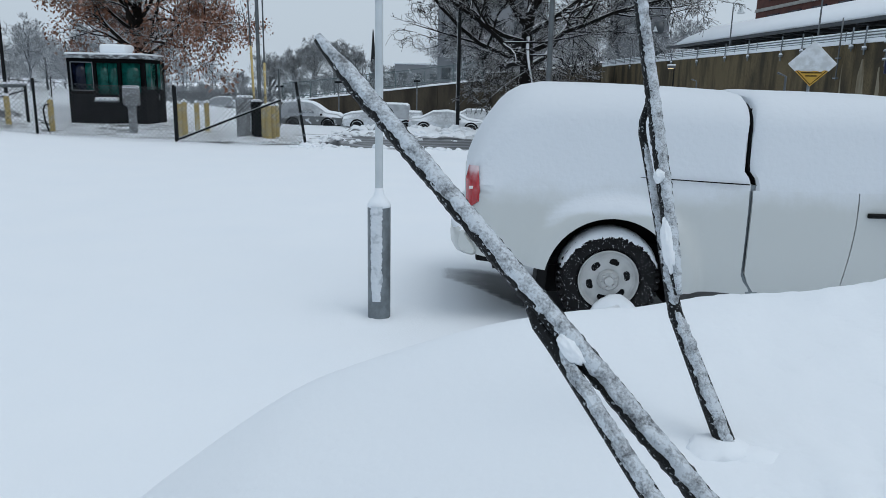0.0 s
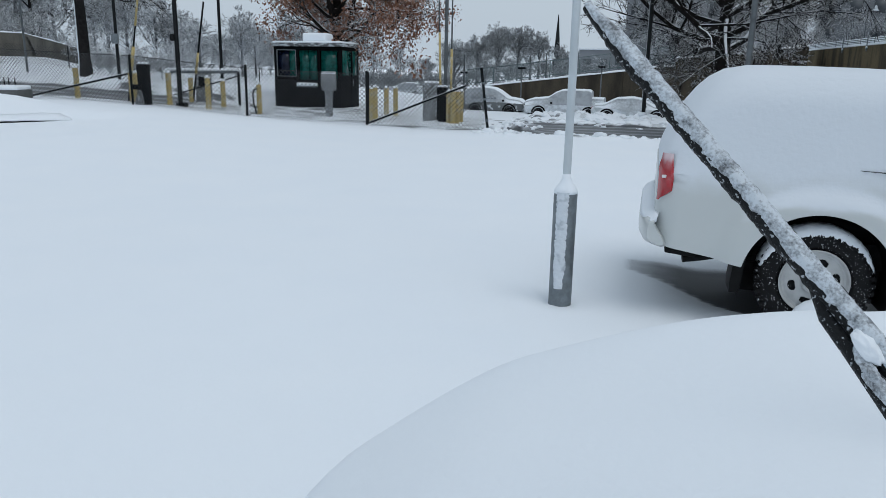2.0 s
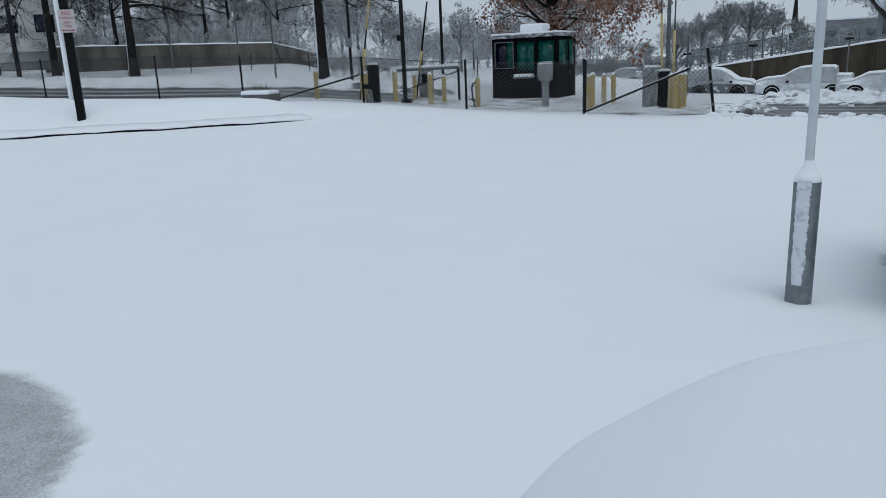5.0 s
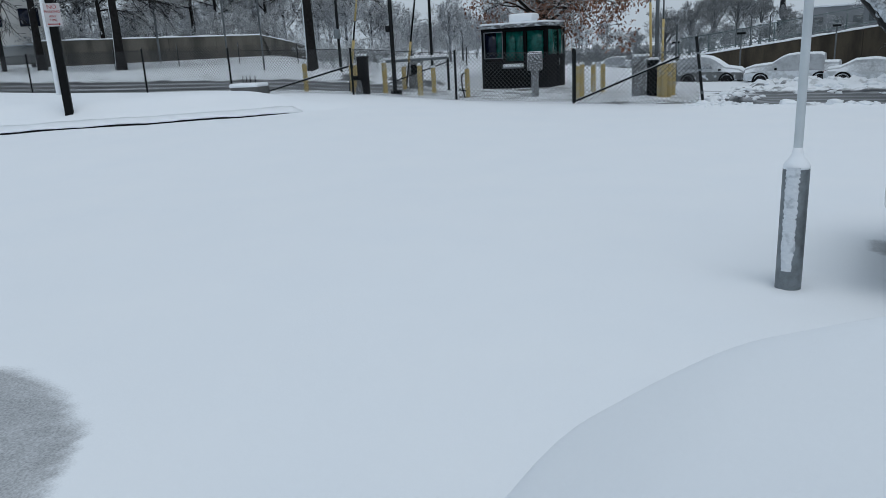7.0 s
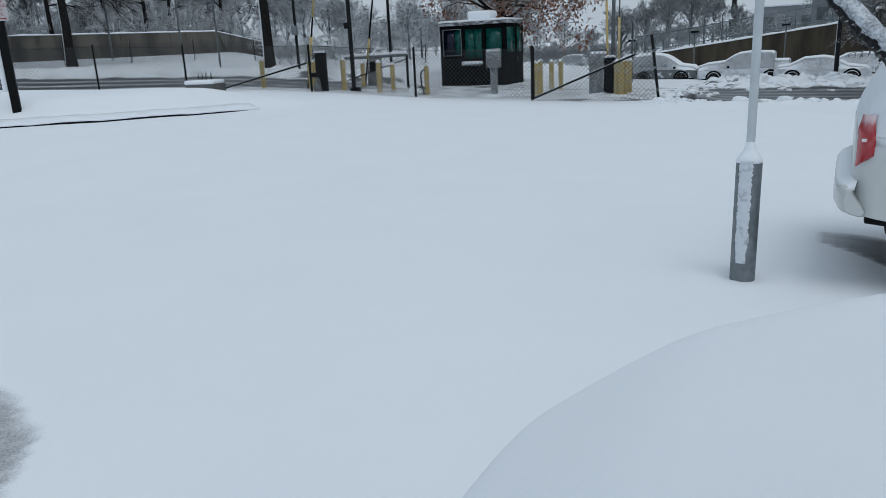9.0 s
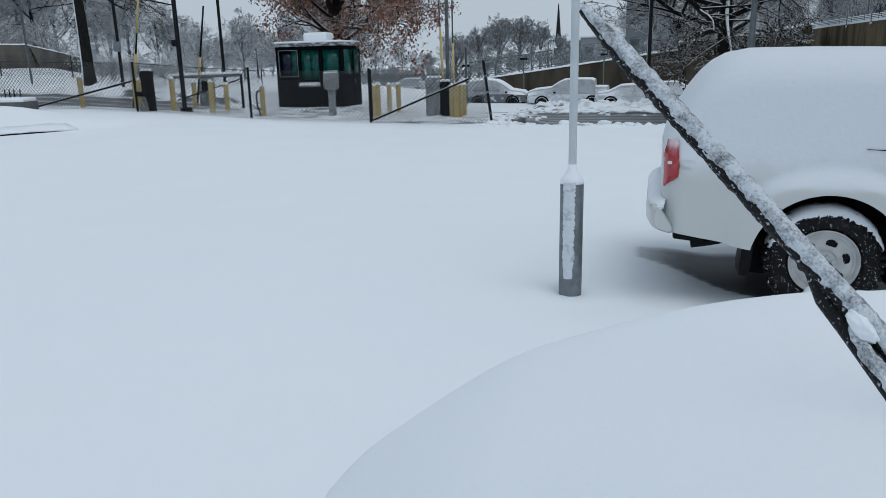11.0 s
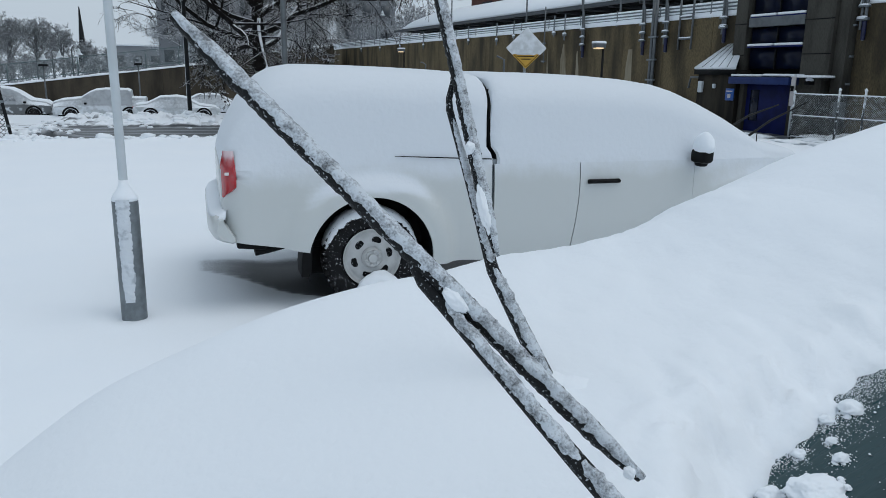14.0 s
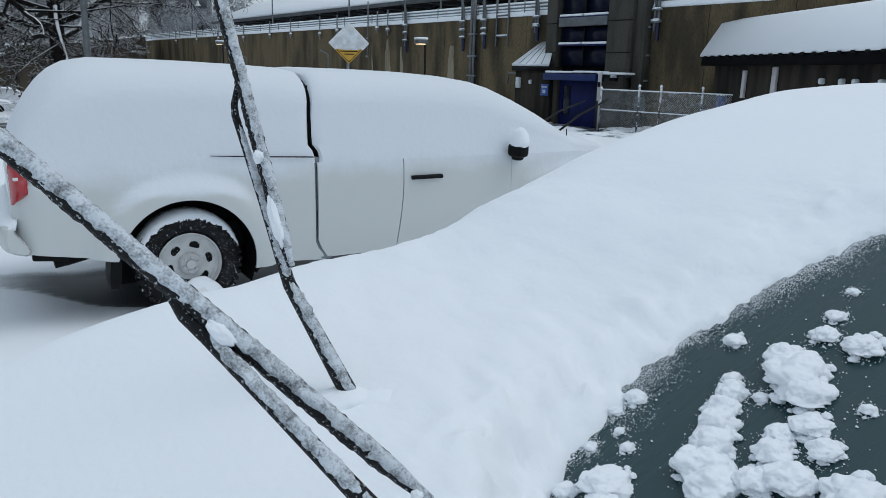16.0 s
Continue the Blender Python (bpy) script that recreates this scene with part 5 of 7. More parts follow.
sill = part("counter_shelf", bm, M_steel, booth, "metal counter shelf")
bm = box(bmesh.new(), (BX0 + 1.44, BY0 - 0.12, 1.06), (0.78, 0.32, 0.13), 0.055, seg=4)
part("snow_cap", bm, M_snow, sill)
bm = box(bmesh.new(), (BX1 + 0.002, BY0 + 0.52, 1.87), (0.03, 0.76, 0.92))
part("window", bm, M_green_glass, booth, "tinted side window")
bm = box(bmesh.new(), (BX1 + 0.012, BY0 + 1.3, 1.2), (0.03, 0.65, 2.2), 0.008)
door = part("door", bm, M_black_wall, booth, "black side door with a tinted pane")
bm = box(bmesh.new(), (BX1 + 0.024, BY0 + 1.28, 1.87), (0.024, 0.44, 0.92))
part("pane", bm, M_green_glass, door)
bm = tube(bmesh.new(), [(BX1 + 0.06, BY0 + 1.04, 1.0), (BX1 + 0.06, BY0 + 1.04, 1.25)], 0.014, 6)
part("handle", bm, M_steel, door)
bm = box(bmesh.new(), ((BX0 + BX1) / 2, (BY0 + BY1) / 2, 2.53), (BX1 - BX0 + 0.14, BY1 - BY0 + 0.16, 0.13), 0.02)
roof = part("roof", bm, M_roof_edge, booth, "flat grey roof slab")
bm = box(bmesh.new(), ((BX0 + BX1) / 2, (BY0 + BY1) / 2, 2.62), (BX1 - BX0 + 0.06, BY1 - BY0 + 0.08, 0.09), 0.04, seg=4)
part("snow_cover", bm, M_snow, roof, "snow on the roof")
bm = box(bmesh.new(), (BX0 + 1.45, BY0 + 0.9, 2.82), (0.98, 0.8, 0.34), 0.10, seg=4)
part("roof_unit", bm, M_snow, roof, "roof unit buried in snow")

# ---- gate hardware, bollards and posts by the booth ----
def bollard(az, d, top):
    x, y = polar(az, d)
    z = ground_z(x, y)
    b = thing("bollard", (x, y, z), "worn yellow steel bollard capped with snow", "bollard", "yellow bollards by the gate")
    bm = tube(bmesh.new(), [(x, y, z - 0.2), (x, y, z + top)], 0.085, 14)
    part("body", bm, M_yellow, b)
    bm = blob(bmesh.new(), (x, y, z + top), (0.09, 0.09, 0.09), az, 0.12, 2)
    part("snow_cap", bm, M_snow, b)


for az, d, top in ((-35.68, 26, 1.02), (-34.2, 29, 0.85), (-33.02, 25, 0.98), (-31.98, 28, 0.92), (-29.42, 26.5, 0.98), (-21.18, 24.8, 1.05), (-20.82, 25.6, 1.05), (-19.98, 27.5, 0.98), (-19.28, 27.5, 0.98), (-15.2, 24.5, 1.0), (-14.87, 24.2, 1.02), (-14.55, 24.5, 1.02), (-14.27, 25.1, 1.0), (-41.6, 27, 0.95)):
    bollard(az, d, top)


def cabinet(az, d, w, h, material, label, head=None):
    x, y = polar(az, d)
    z = ground_z(x, y)
    c = thing("control_box", (x, y, z), label, "control box")
    if head:
        bm = box(bmesh.new(), (x, y, z + (h - head) / 2), (0.24, 0.24, h - head), 0.02, rz=20)
        part("pedestal", bm, M_frosted, c)
        bm = box(bmesh.new(), (x, y, z + h - head / 2), (w, w * 0.8, head), 0.03, rz=20)
        part("head", bm, material, c)
    else:
        bm = box(bmesh.new(), (x, y, z + h / 2 - 0.05), (w, w * 0.9, h + 0.1), 0.03, rz=20)
        part("body", bm, material, c)
    bm = box(bmesh.new(), (x, y, z + h + 0.03), (w * 0.96, w * 0.80, 0.09), 0.042, rz=20, seg=3)
    part("snow_cap", bm, M_snow, c)
    return c


operator = cabinet(-37.28, 25.3, 0.33, 1.22, M_black_wall, "slim black gate operator cabinet with snow blown on one side")
x_, y_ = polar(-37.62, 25.2)
part("snow_crust", blob(bmesh.new(), (x_, y_, 0.30), (0.16, 0.18, 0.62), 5, 0.35, 3, 2.2), M_frosted, operator, "snow plastered on its windward side")
part("motor_head", box(bmesh.new(), (x_ - 0.08, y_, 1.02), (0.30, 0.22, 0.15), 0.03, rz=20), M_black_wall, operator)
x_, y_ = polar(-33.16, 29.4)
relay = cabinet(-33.3, 29.5, 0.5, 1.15, M_frosted, "grey control cabinet with snow on top")
part("panel", box(bmesh.new(), (x_, y_ - 0.25, 1.12), (0.22, 0.05, 0.34), 0.01, rz=20), M_black_wall, relay, "black instrument panel")
cabinet(-24.3, 26.0, 0.5, 1.42, M_frosted, "grey card reader box on a steel pedestal", 0.55)
cabinet(-16.57, 25.2, 0.53, 1.24, M_frosted, "grey concrete gate pillar with snow on top")
cabinet(-15.72, 25.1, 0.36, 1.12, M_black_wall, "black gate operator cabinet beside pillar")
cabinet(-38.0, 26.0, 0.25, 0.9, M_yellow, "small yellow meter post")


def mast(az, d, height, r, material, label, category="pole", name="pole", lean=(0, 0), base=None):
    x, y = polar(az, d)
    z = ground_z(x, y) if base is None else base
    bm = tube(bmesh.new(), [(x, y, z - 0.3), (x + lean[0], y + lean[1], z + height)], [r, r * 0.8], 10)
    return single(name, bm, material, label, category)


M_pole_dark = mat("dark_pole_paint", (0.009, 0.010, 0.0115), 0.55, 0.0, 6, 0.3, spec=0.2, snow=0.7, snow_lo=0.6, snow_hi=0.9, snow_noise=0.3, wind=0.9)
M_pole_grey = mat("weathered_grey_pole", (0.13, 0.145, 0.155), 0.5, 0.3, 4, 0.3)
boom = thing("guard_rail", (*polar(-33.5, 29), 0.2), "grey horizontal guard rail with snow along it", "guard rail")
pa_, pb_ = polar(-35.75, 29), polar(-30.84, 29)
part("rail", tube(bmesh.new(), [(*pa_, 1.46), (*pb_, 1.49)], 0.06, 8), M_steel, boom)
part("snow_line", tube(bmesh.new(), [(*pa_, 1.53), (*pb_, 1.56)], 0.055, 8), M_snow, boom)
for p_ in (pa_, pb_):
    part("stand", tube(bmesh.new(), [(*p_, ground_z(*p_) - 0.1), (*p_, 1.5)], 0.05, 8), M_dark_metal, boom)
pc_, pd_ = polar(-35.4, 28.4), polar(-30.95, 29.2)
part("sloping_pipe", tube(bmesh.new(), [(*pc_, 0.66), (*pd_, 1.32)], 0.022, 6), M_dark_metal, boom, "thin dark sloping pipe")
x_, y_ = polar(-29.78, 26.2)
handle = thing("bent_pipe", (x_, y_, 0.1), "bent black pipe standing beside a bollard", "pipe")
part("pipe", tube(bmesh.new(), [(x_ + 0.14, y_, -0.1), (x_ - 0.02, y_, 0.45), (x_ - 0.05, y_, 0.80), (x_ + 0.01, y_, 0.93), (x_ + 0.12, y_, 0.97)], 0.026, 8), M_dark_metal, handle)
part("crossbar", tube(bmesh.new(), [(x_ - 0.16, y_, 0.40), (x_ + 0.10, y_, 0.36)], 0.022, 8), M_dark_metal, handle)


def barrier_arm(az, d, lean, sections, label):
    """A raised barrier arm: a thin pole in painted sections (height from, to, radius, material)."""
    x, y = polar(az, d)
    z = ground_z(x, y)
    arm = thing("barrier_arm", (x, y, z), label, "barrier arm", "raised barrier arms")
    for z0, z1, r, m in sections:
        part("section", tube(bmesh.new(), [(x + lean * z0, y, z + z0), (x + lean * z1, y, z + z1)], r, 8), m, arm)


barrier_arm(-38.40, 27, 0.20, ((-0.2, 0.9, 0.035, M_pole_dark), (0.9, 1.75, 0.052, M_yellow), (1.75, 2.4, 0.03, M_pole_dark), (2.4, 4.2, 0.034, M_yellow), (4.2, 6.0, 0.028, M_pole_dark)), "raised barrier arm in worn yellow and dark sections")
barrier_arm(-34.10, 29, 0.19, ((-0.2, 1.0, 0.035, M_pole_dark), (1.0, 1.75, 0.045, M_yellow), (1.75, 3.5, 0.035, M_pole_dark)), "raised dark barrier arm with a short yellow section")
barrier_arm(-15.80, 25.6, -0.03, ((-0.2, 2.9, 0.04, M_yellow), (2.9, 7.0, 0.026, M_pole_grey)), "raised yellow barrier arm with a thin grey tip")
barrier_arm(-15.06, 25.6, 0.0, ((-0.2, 2.4, 0.04, M_yellow), (2.4, 7.0, 0.026, M_pole_grey)), "raised yellow barrier arm with a thin grey tip")
mast(-15.48, 26.6, 9.0, 0.07, M_pole_grey, "tall grey steel lamp pole beside the gate")
lamp_pole = thing("pole", (*polar(-34.95, 26.5), 0.1), "tall dark lamp pole behind the fence, snow along one side", "pole")
x_, y_ = polar(-34.95, 26.5)
z_ = ground_z(x_, y_)
part("shaft", tube(bmesh.new(), [(x_, y_, z_ - 0.3), (x_, y_, z_ + 9.0)], [0.078, 0.058], 10), M_pole_dark, lamp_pole)
part("junction_box", box(bmesh.new(), (x_ - 0.10, y_ - 0.06, z_ + 2.22), (0.14, 0.14, 0.22), 0.03), M_pole_dark, lamp_pole)
part("base", box(bmesh.new(), (x_ + 0.05, y_, z_ + 0.02), (0.34, 0.3, 0.22), 0.04, rz=20), M_black_wall, lamp_pole)
box_pole = thing("pole", (*polar(-38.9, 36), 0.1), "tall dark pole carrying a small pale box", "pole")
x_, y_ = polar(-38.9, 36)
z_ = ground_z(x_, y_)
part("shaft", tube(bmesh.new(), [(x_, y_, z_ - 0.3), (x_, y_, z_ + 10.0)], [0.07, 0.055], 10), M_pole_dark, box_pole)
part("sign_box", box(bmesh.new(), (x_ + 0.06, y_ - 0.14, z_ + 1.95), (0.30, 0.16, 0.42), 0.03), M_steel, box_pole, "pale frosted box")
mast(-32.02, 38, 10.0, 0.075, M_pole_dark, "tall dark lamp pole across the road")
mast(-44.5, 40, 8.0, 0.05, M_pole_grey, "slim grey signpost beside the road")
mast(-47.0, 52, 9.0, 0.06, M_pole_grey, "slim grey lamp pole by the wall")
mast(-51.6, 52, 7.5, 0.07, M_pole_grey, "short grey pole by the retaining wall")
mast(-61.3, 47, 12.0, 0.13, M_pole_dark, "dark wooden utility pole")
mast(6.22, 22.0, 9.0, 0.085, M_pole_grey, "grey steel lamp pole beyond the pickup")
mast(-0.66, 30.5, 10.0, 0.085, M_pole_dark, "dark steel lamp pole by the road")
mast(-14.1, 33, 2.4, 0.05, M_pole_grey, "short grey steel signpost by the road")

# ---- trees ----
# frosted twigs, with the paleness of distance haze mixed into the base colour
M_bark_far = mat("frosted_haze_toned_bark", (0.27, 0.285, 0.305), 0.95, 0, 2.2, 0.4, second=(0.07, 0.074, 0.08), lo=0.42, hi=0.62, snow=0.9, snow_lo=0.0, snow_hi=0.45, snow_noise=0.5, wind=0.35, spec=0.1)
M_shrub = mat("snow_laden_twig", (0.22, 0.23, 0.24), 0.95, 0, 3, 0.4, snow=0.95, snow_lo=-0.1, snow_hi=0.35, snow_noise=0.5, spec=0.1)
# distance haze is painted in as a pale bark colour
M_bark_haze = mat("haze_toned_bark", (0.21, 0.225, 0.24), 0.95, 0, 3, 0.3, snow=0.6, snow_lo=0.3, snow_hi=0.7, spec=0.1)
M_bark_snowy = mat("snow_laden_bark", (0.020, 0.019, 0.019), 0.95, 0, 6, 0.4, snow=0.9, snow_lo=0.22, snow_hi=0.5, snow_noise=0.5, wind=1.5, spec=0.1)
M_leaf = mat("dry_brown_leaf", (0.29, 0.135, 0.085), 0.8, 0, 2.5, 0.45, snow=0.25, snow_lo=0.3, snow_hi=0.8)


def branch_mesh(seed, fork, r0, limbs, limb_len, elev, kids, droop=0.0, leader=0.0, twig=0.006, levels=3, name="crown"):
    """Trunk and crown meshes of a bare tree at the origin; returns them with the twig ends."""
    rnd = random.Random(seed)
    tv, tf, cv, cf, ends = [], [], [], [], []

    def skin(verts, faces, pts, radii, seg):
        ref = Vector((0.3, 0.9, 0.2))
        k0 = len(verts)
        for i, p in enumerate(pts):
            d = (pts[min(i + 1, len(pts) - 1)] - pts[max(i - 1, 0)]).normalized()
            u = d.cross(ref).normalized()
            v = d.cross(u)
            for q in range(seg):
                w = q * math.tau / seg
                verts.append(p + (u * math.cos(w) + v * math.sin(w)) * radii[i])
        for i in range(len(pts) - 1):
            for q in range(seg):
                a = k0 + i * seg
                faces.append((a + q, a + (q + 1) % seg, a + seg + (q + 1) % seg, a + seg + q))

    def grow(p, d, length, r, level):
        n = (6, 5, 4, 3, 2)[level]
        pts, radii = [p.copy()], [r]
        d = d.copy()
        for i in range(n):
            d = d + Vector((rnd.gauss(0, 0.16), rnd.gauss(0, 0.16), rnd.gauss(0, 0.13) - droop * (0.3 + level * 0.25)))
            d.normalize()
            pts.append(pts[-1] + d * length / n)
            radii.append(max(twig * 0.7, r * (1 - 0.75 * (i + 1) / n)))
        skin(cv, cf, pts, radii, (7, 5, 4, 3, 3)[level])
        if level >= levels:
            ends.append(pts[-1])
            return
        for c in range(kids[level]):
            f = rnd.uniform(0.22, 1.0)
            i = min(n - 1, int(f * n))
            q = pts[i].lerp(pts[i + 1], f * n - i)
            side = Vector((rnd.gauss(0, 1), rnd.gauss(0, 1), rnd.gauss(0, 0.6) + 0.15))
            nd = (d * 0.75 + side.normalized() * 0.8).normalized()
            grow(q, nd, length * rnd.uniform(0.35, 0.58) * (1.15 - 0.4 * f), max(twig, radii[i] * 0.55), level + 1)

    top = fork + leader
    pts, radii = [], []
    for i in range(9):
        u = i / 8
        flare = 0.35 * max(0.0, 1 - u * 6) ** 2
        pts.append(Vector((rnd.gauss(0, 0.03) * u * 2, rnd.gauss(0, 0.03) * u * 2, -0.3 + (top + 0.3) * u)))
        radii.append(r0 * (1 + flare) * (1 - 0.55 * u if leader else 1 - 0.25 * u))
    skin(tv, tf, pts, radii, 12)
    for k in range(limbs):
        a = k * math.tau / limbs * 1.618 * 2 + rnd.uniform(-0.4, 0.4)
        u = fork + leader * (k / max(1, limbs - 1)) if leader else fork * rnd.uniform(0.8, 1.0)
        e = radians(rnd.uniform(*elev))
        i = min(7, int((u + 0.3) / (top + 0.3) * 8))
        shrink = 1.0 - 0.55 * (k / limbs) if leader else 1.0
        grow(Vector((pts[i].x, pts[i].y, u)), Vector((math.cos(a) * math.cos(e), math.sin(a) * math.cos(e), math.sin(e))), limb_len * shrink * rnd.uniform(0.8, 1.15), radii[i] * 0.45, 0)
    out = []
    for nm, vv, ff in (("trunk", tv, tf), (name, cv, cf)):
        me = bpy.data.meshes.new(nm)
        me.from_pydata(vv, [], ff)
        me.polygons.foreach_set("use_smooth", [True] * len(ff))
        out.append(me)
    return out[0], out[1], ends


def make_tree(base, meshes, material, label, group, rz=0.0, scale=1.0):
    t = new("tree")
    t.matrix_world = pose(*base, 0, 0, rz) @ Matrix.Scale(scale, 4)
    tagged(t, label, "tree", group)
    for me in meshes[:2]:
        if not me.materials:
            me.materials.append(material)
        ob = new(me.name.split(".")[0], me)
        ob.parent = t
    return t


def tree_at(az, d, meshes, material, label, group, rz=0.0, scale=1.0, base=None):
    x, y = polar(az, d)
    return make_tree((x, y, terrain(x, y) - 0.05 if base is None else base), meshes, material, label, group, rz, scale)


# wide tree in front of the ramp
wide = branch_mesh(4, 3.2, 0.42, 16, 8.6, (0, 55), (8, 7, 6, 5), 0.05, 2.2, 0.011, 4)
tree_at(4.45, 33.0, wide, M_bark, "wide bare tree with drooping snow-dusted limbs", "", 40, 1.0, -0.6)
# oak that keeps its brown leaves
oak = branch_mesh(9, 2.5, 0.36, 17, 5.2, (2, 62), (7, 7, 6), 0.0, 2.4, 0.013, 3)
M_bark_oak = mat("snow_lined_bark", (0.020, 0.017, 0.015), 0.95, 0, 6, 0.4, snow=0.9, snow_lo=0.30, snow_hi=0.6, snow_noise=0.4, spec=0.1)
oak_tree = tree_at(-23.6, 35.0, oak, M_bark_oak, "oak tree holding dry brown leaves dusted with snow", "", 0, 1.0, 0.0)


def leaves(ends, seed, count, size, spread):
    rnd = random.Random(seed)
    verts, faces = [], []
    for _ in range(count):
        e = rnd.choice(ends)
        if noise.noise(e * 0.75) < -0.08:
            continue
        c = e + Vector((rnd.gauss(0, spread), rnd.gauss(0, spread), rnd.gauss(0, spread) - 0.1))
        m = Euler((rnd.uniform(0, 6.3), rnd.uniform(-0.9, 0.9), rnd.uniform(0, 6.3))).to_matrix()
        s = size * rnd.uniform(0.6, 1.4)
        k = len(verts)
        for px, py, pz in ((0, -1, 0), (0.5, -0.1, 0.12), (0, 1, 0.05), (-0.5, 0.1, 0.12)):
            verts.append(c + m @ Vector((px * s, py * s, pz * s)))
        faces.append((k, k + 1, k + 2, k + 3))
    me = bpy.data.meshes.new("leaves")
    me.from_pydata(verts, [], faces)
    me.materials.append(M_leaf)
    return me


lv = new("leaves", leaves(oak[2], 3, 44000, 0.074, 0.20))
lv.parent = oak_tree
lv["kind"] = "stuff"

street = [branch_mesh(20 + i, 3.4, 0.16, 22, 5.2, (0, 45), (7, 7, 6), 0.05, 8.0, 0.012, 3) for i in range(3)]
far_t = [branch_mesh(40 + i, 2.0, 0.22, 18, 5.4, (20, 68), (7, 7, 5), -0.01, 5.5, 0.020, 3) for i in range(3)]
pin_oak = [branch_mesh(81 + i, 3.9, 0.27, 22, 5.0, (-12, 36), (7, 7, 6), 0.022, 6.0, 0.010, 3) for i in range(2)]
lab = "tall bare street tree with snow along its limbs"
for i, (az, d, s) in enumerate(((-41.0, 37, 1.15), (-54.2, 47, 1.25), (-59.1, 50, 1.4), (-49.1, 66, 1.2), (-51.7, 69, 1.2), (-55.1, 66, 1.2), (-47.5, 71, 1.1), (-62.5, 60, 1.2), (-44.0, 75, 1.1), (-58.0, 72, 1.2))):
    tree_at(az, d, pin_oak[i] if i < 2 else street[i % 3], M_bark_snowy, lab, "street trees behind the road", i * 77, 1.0 if i < 2 else s)
fine_t = [branch_mesh(60 + i, 1.7, 0.24, 20, 4.7, (28, 76), (8, 7, 6), -0.02, 4.2, 0.016, 3) for i in range(3)]
lab = "bare frosted tree in the hazy distance"
rnd = random.Random(12)
k = 0
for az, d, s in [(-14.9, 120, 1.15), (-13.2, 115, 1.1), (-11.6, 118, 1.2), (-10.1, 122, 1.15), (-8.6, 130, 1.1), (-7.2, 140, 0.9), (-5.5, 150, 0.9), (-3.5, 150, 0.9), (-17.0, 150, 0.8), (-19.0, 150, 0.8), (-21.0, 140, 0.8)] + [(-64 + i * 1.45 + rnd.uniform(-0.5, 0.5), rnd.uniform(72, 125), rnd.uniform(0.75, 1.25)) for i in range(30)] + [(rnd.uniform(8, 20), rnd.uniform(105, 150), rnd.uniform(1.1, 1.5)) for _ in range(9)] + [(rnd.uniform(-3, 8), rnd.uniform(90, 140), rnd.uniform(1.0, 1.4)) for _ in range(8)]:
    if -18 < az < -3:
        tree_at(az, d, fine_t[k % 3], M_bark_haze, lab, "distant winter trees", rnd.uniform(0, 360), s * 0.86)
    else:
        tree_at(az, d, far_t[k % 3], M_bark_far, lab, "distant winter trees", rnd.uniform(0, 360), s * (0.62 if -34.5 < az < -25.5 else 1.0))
    k += 1


# low snow-laden shrubs between the trees
def shrub_mesh(seed):
    a = branch_mesh(seed, 0.25, 0.05, 12, 1.3, (15, 75), (6, 5, 4), 0.03, 0.2, 0.009, 3, "crown")
    return a


shr = [shrub_mesh(70 + i) for i in range(2)]
shr_far = [shrub_mesh(75 + i) for i in range(2)]
for i in range(46):
    az = -64 + i * 0.86 + rnd.uniform(-0.4, 0.4)
    d = rnd.uniform(62, 80) if az < -42 else rnd.uniform(48, 80)
    if az > -36:
        d = rnd.uniform(95, 130)
    if az < -60.5:
        continue
    x, y = polar(az, d)
    t = make_tree((x, y, terrain(x, y) - 0.05 + (1.2 if az < -43 else 0)), shr[i % 2], M_shrub, "low shrub laden with snow", "snowy shrubs", rnd.uniform(0, 360), rnd.uniform(1.1, 2.2) * (1.8 if az > -36 else 1.0))
    t.name = "shrub"
    t["category"] = "shrub"

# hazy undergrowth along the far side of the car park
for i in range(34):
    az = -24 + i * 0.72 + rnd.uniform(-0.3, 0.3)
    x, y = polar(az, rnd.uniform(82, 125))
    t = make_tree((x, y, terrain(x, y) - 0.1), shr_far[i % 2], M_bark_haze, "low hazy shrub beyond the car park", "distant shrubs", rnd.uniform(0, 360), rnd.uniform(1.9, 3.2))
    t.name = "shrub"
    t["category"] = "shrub"

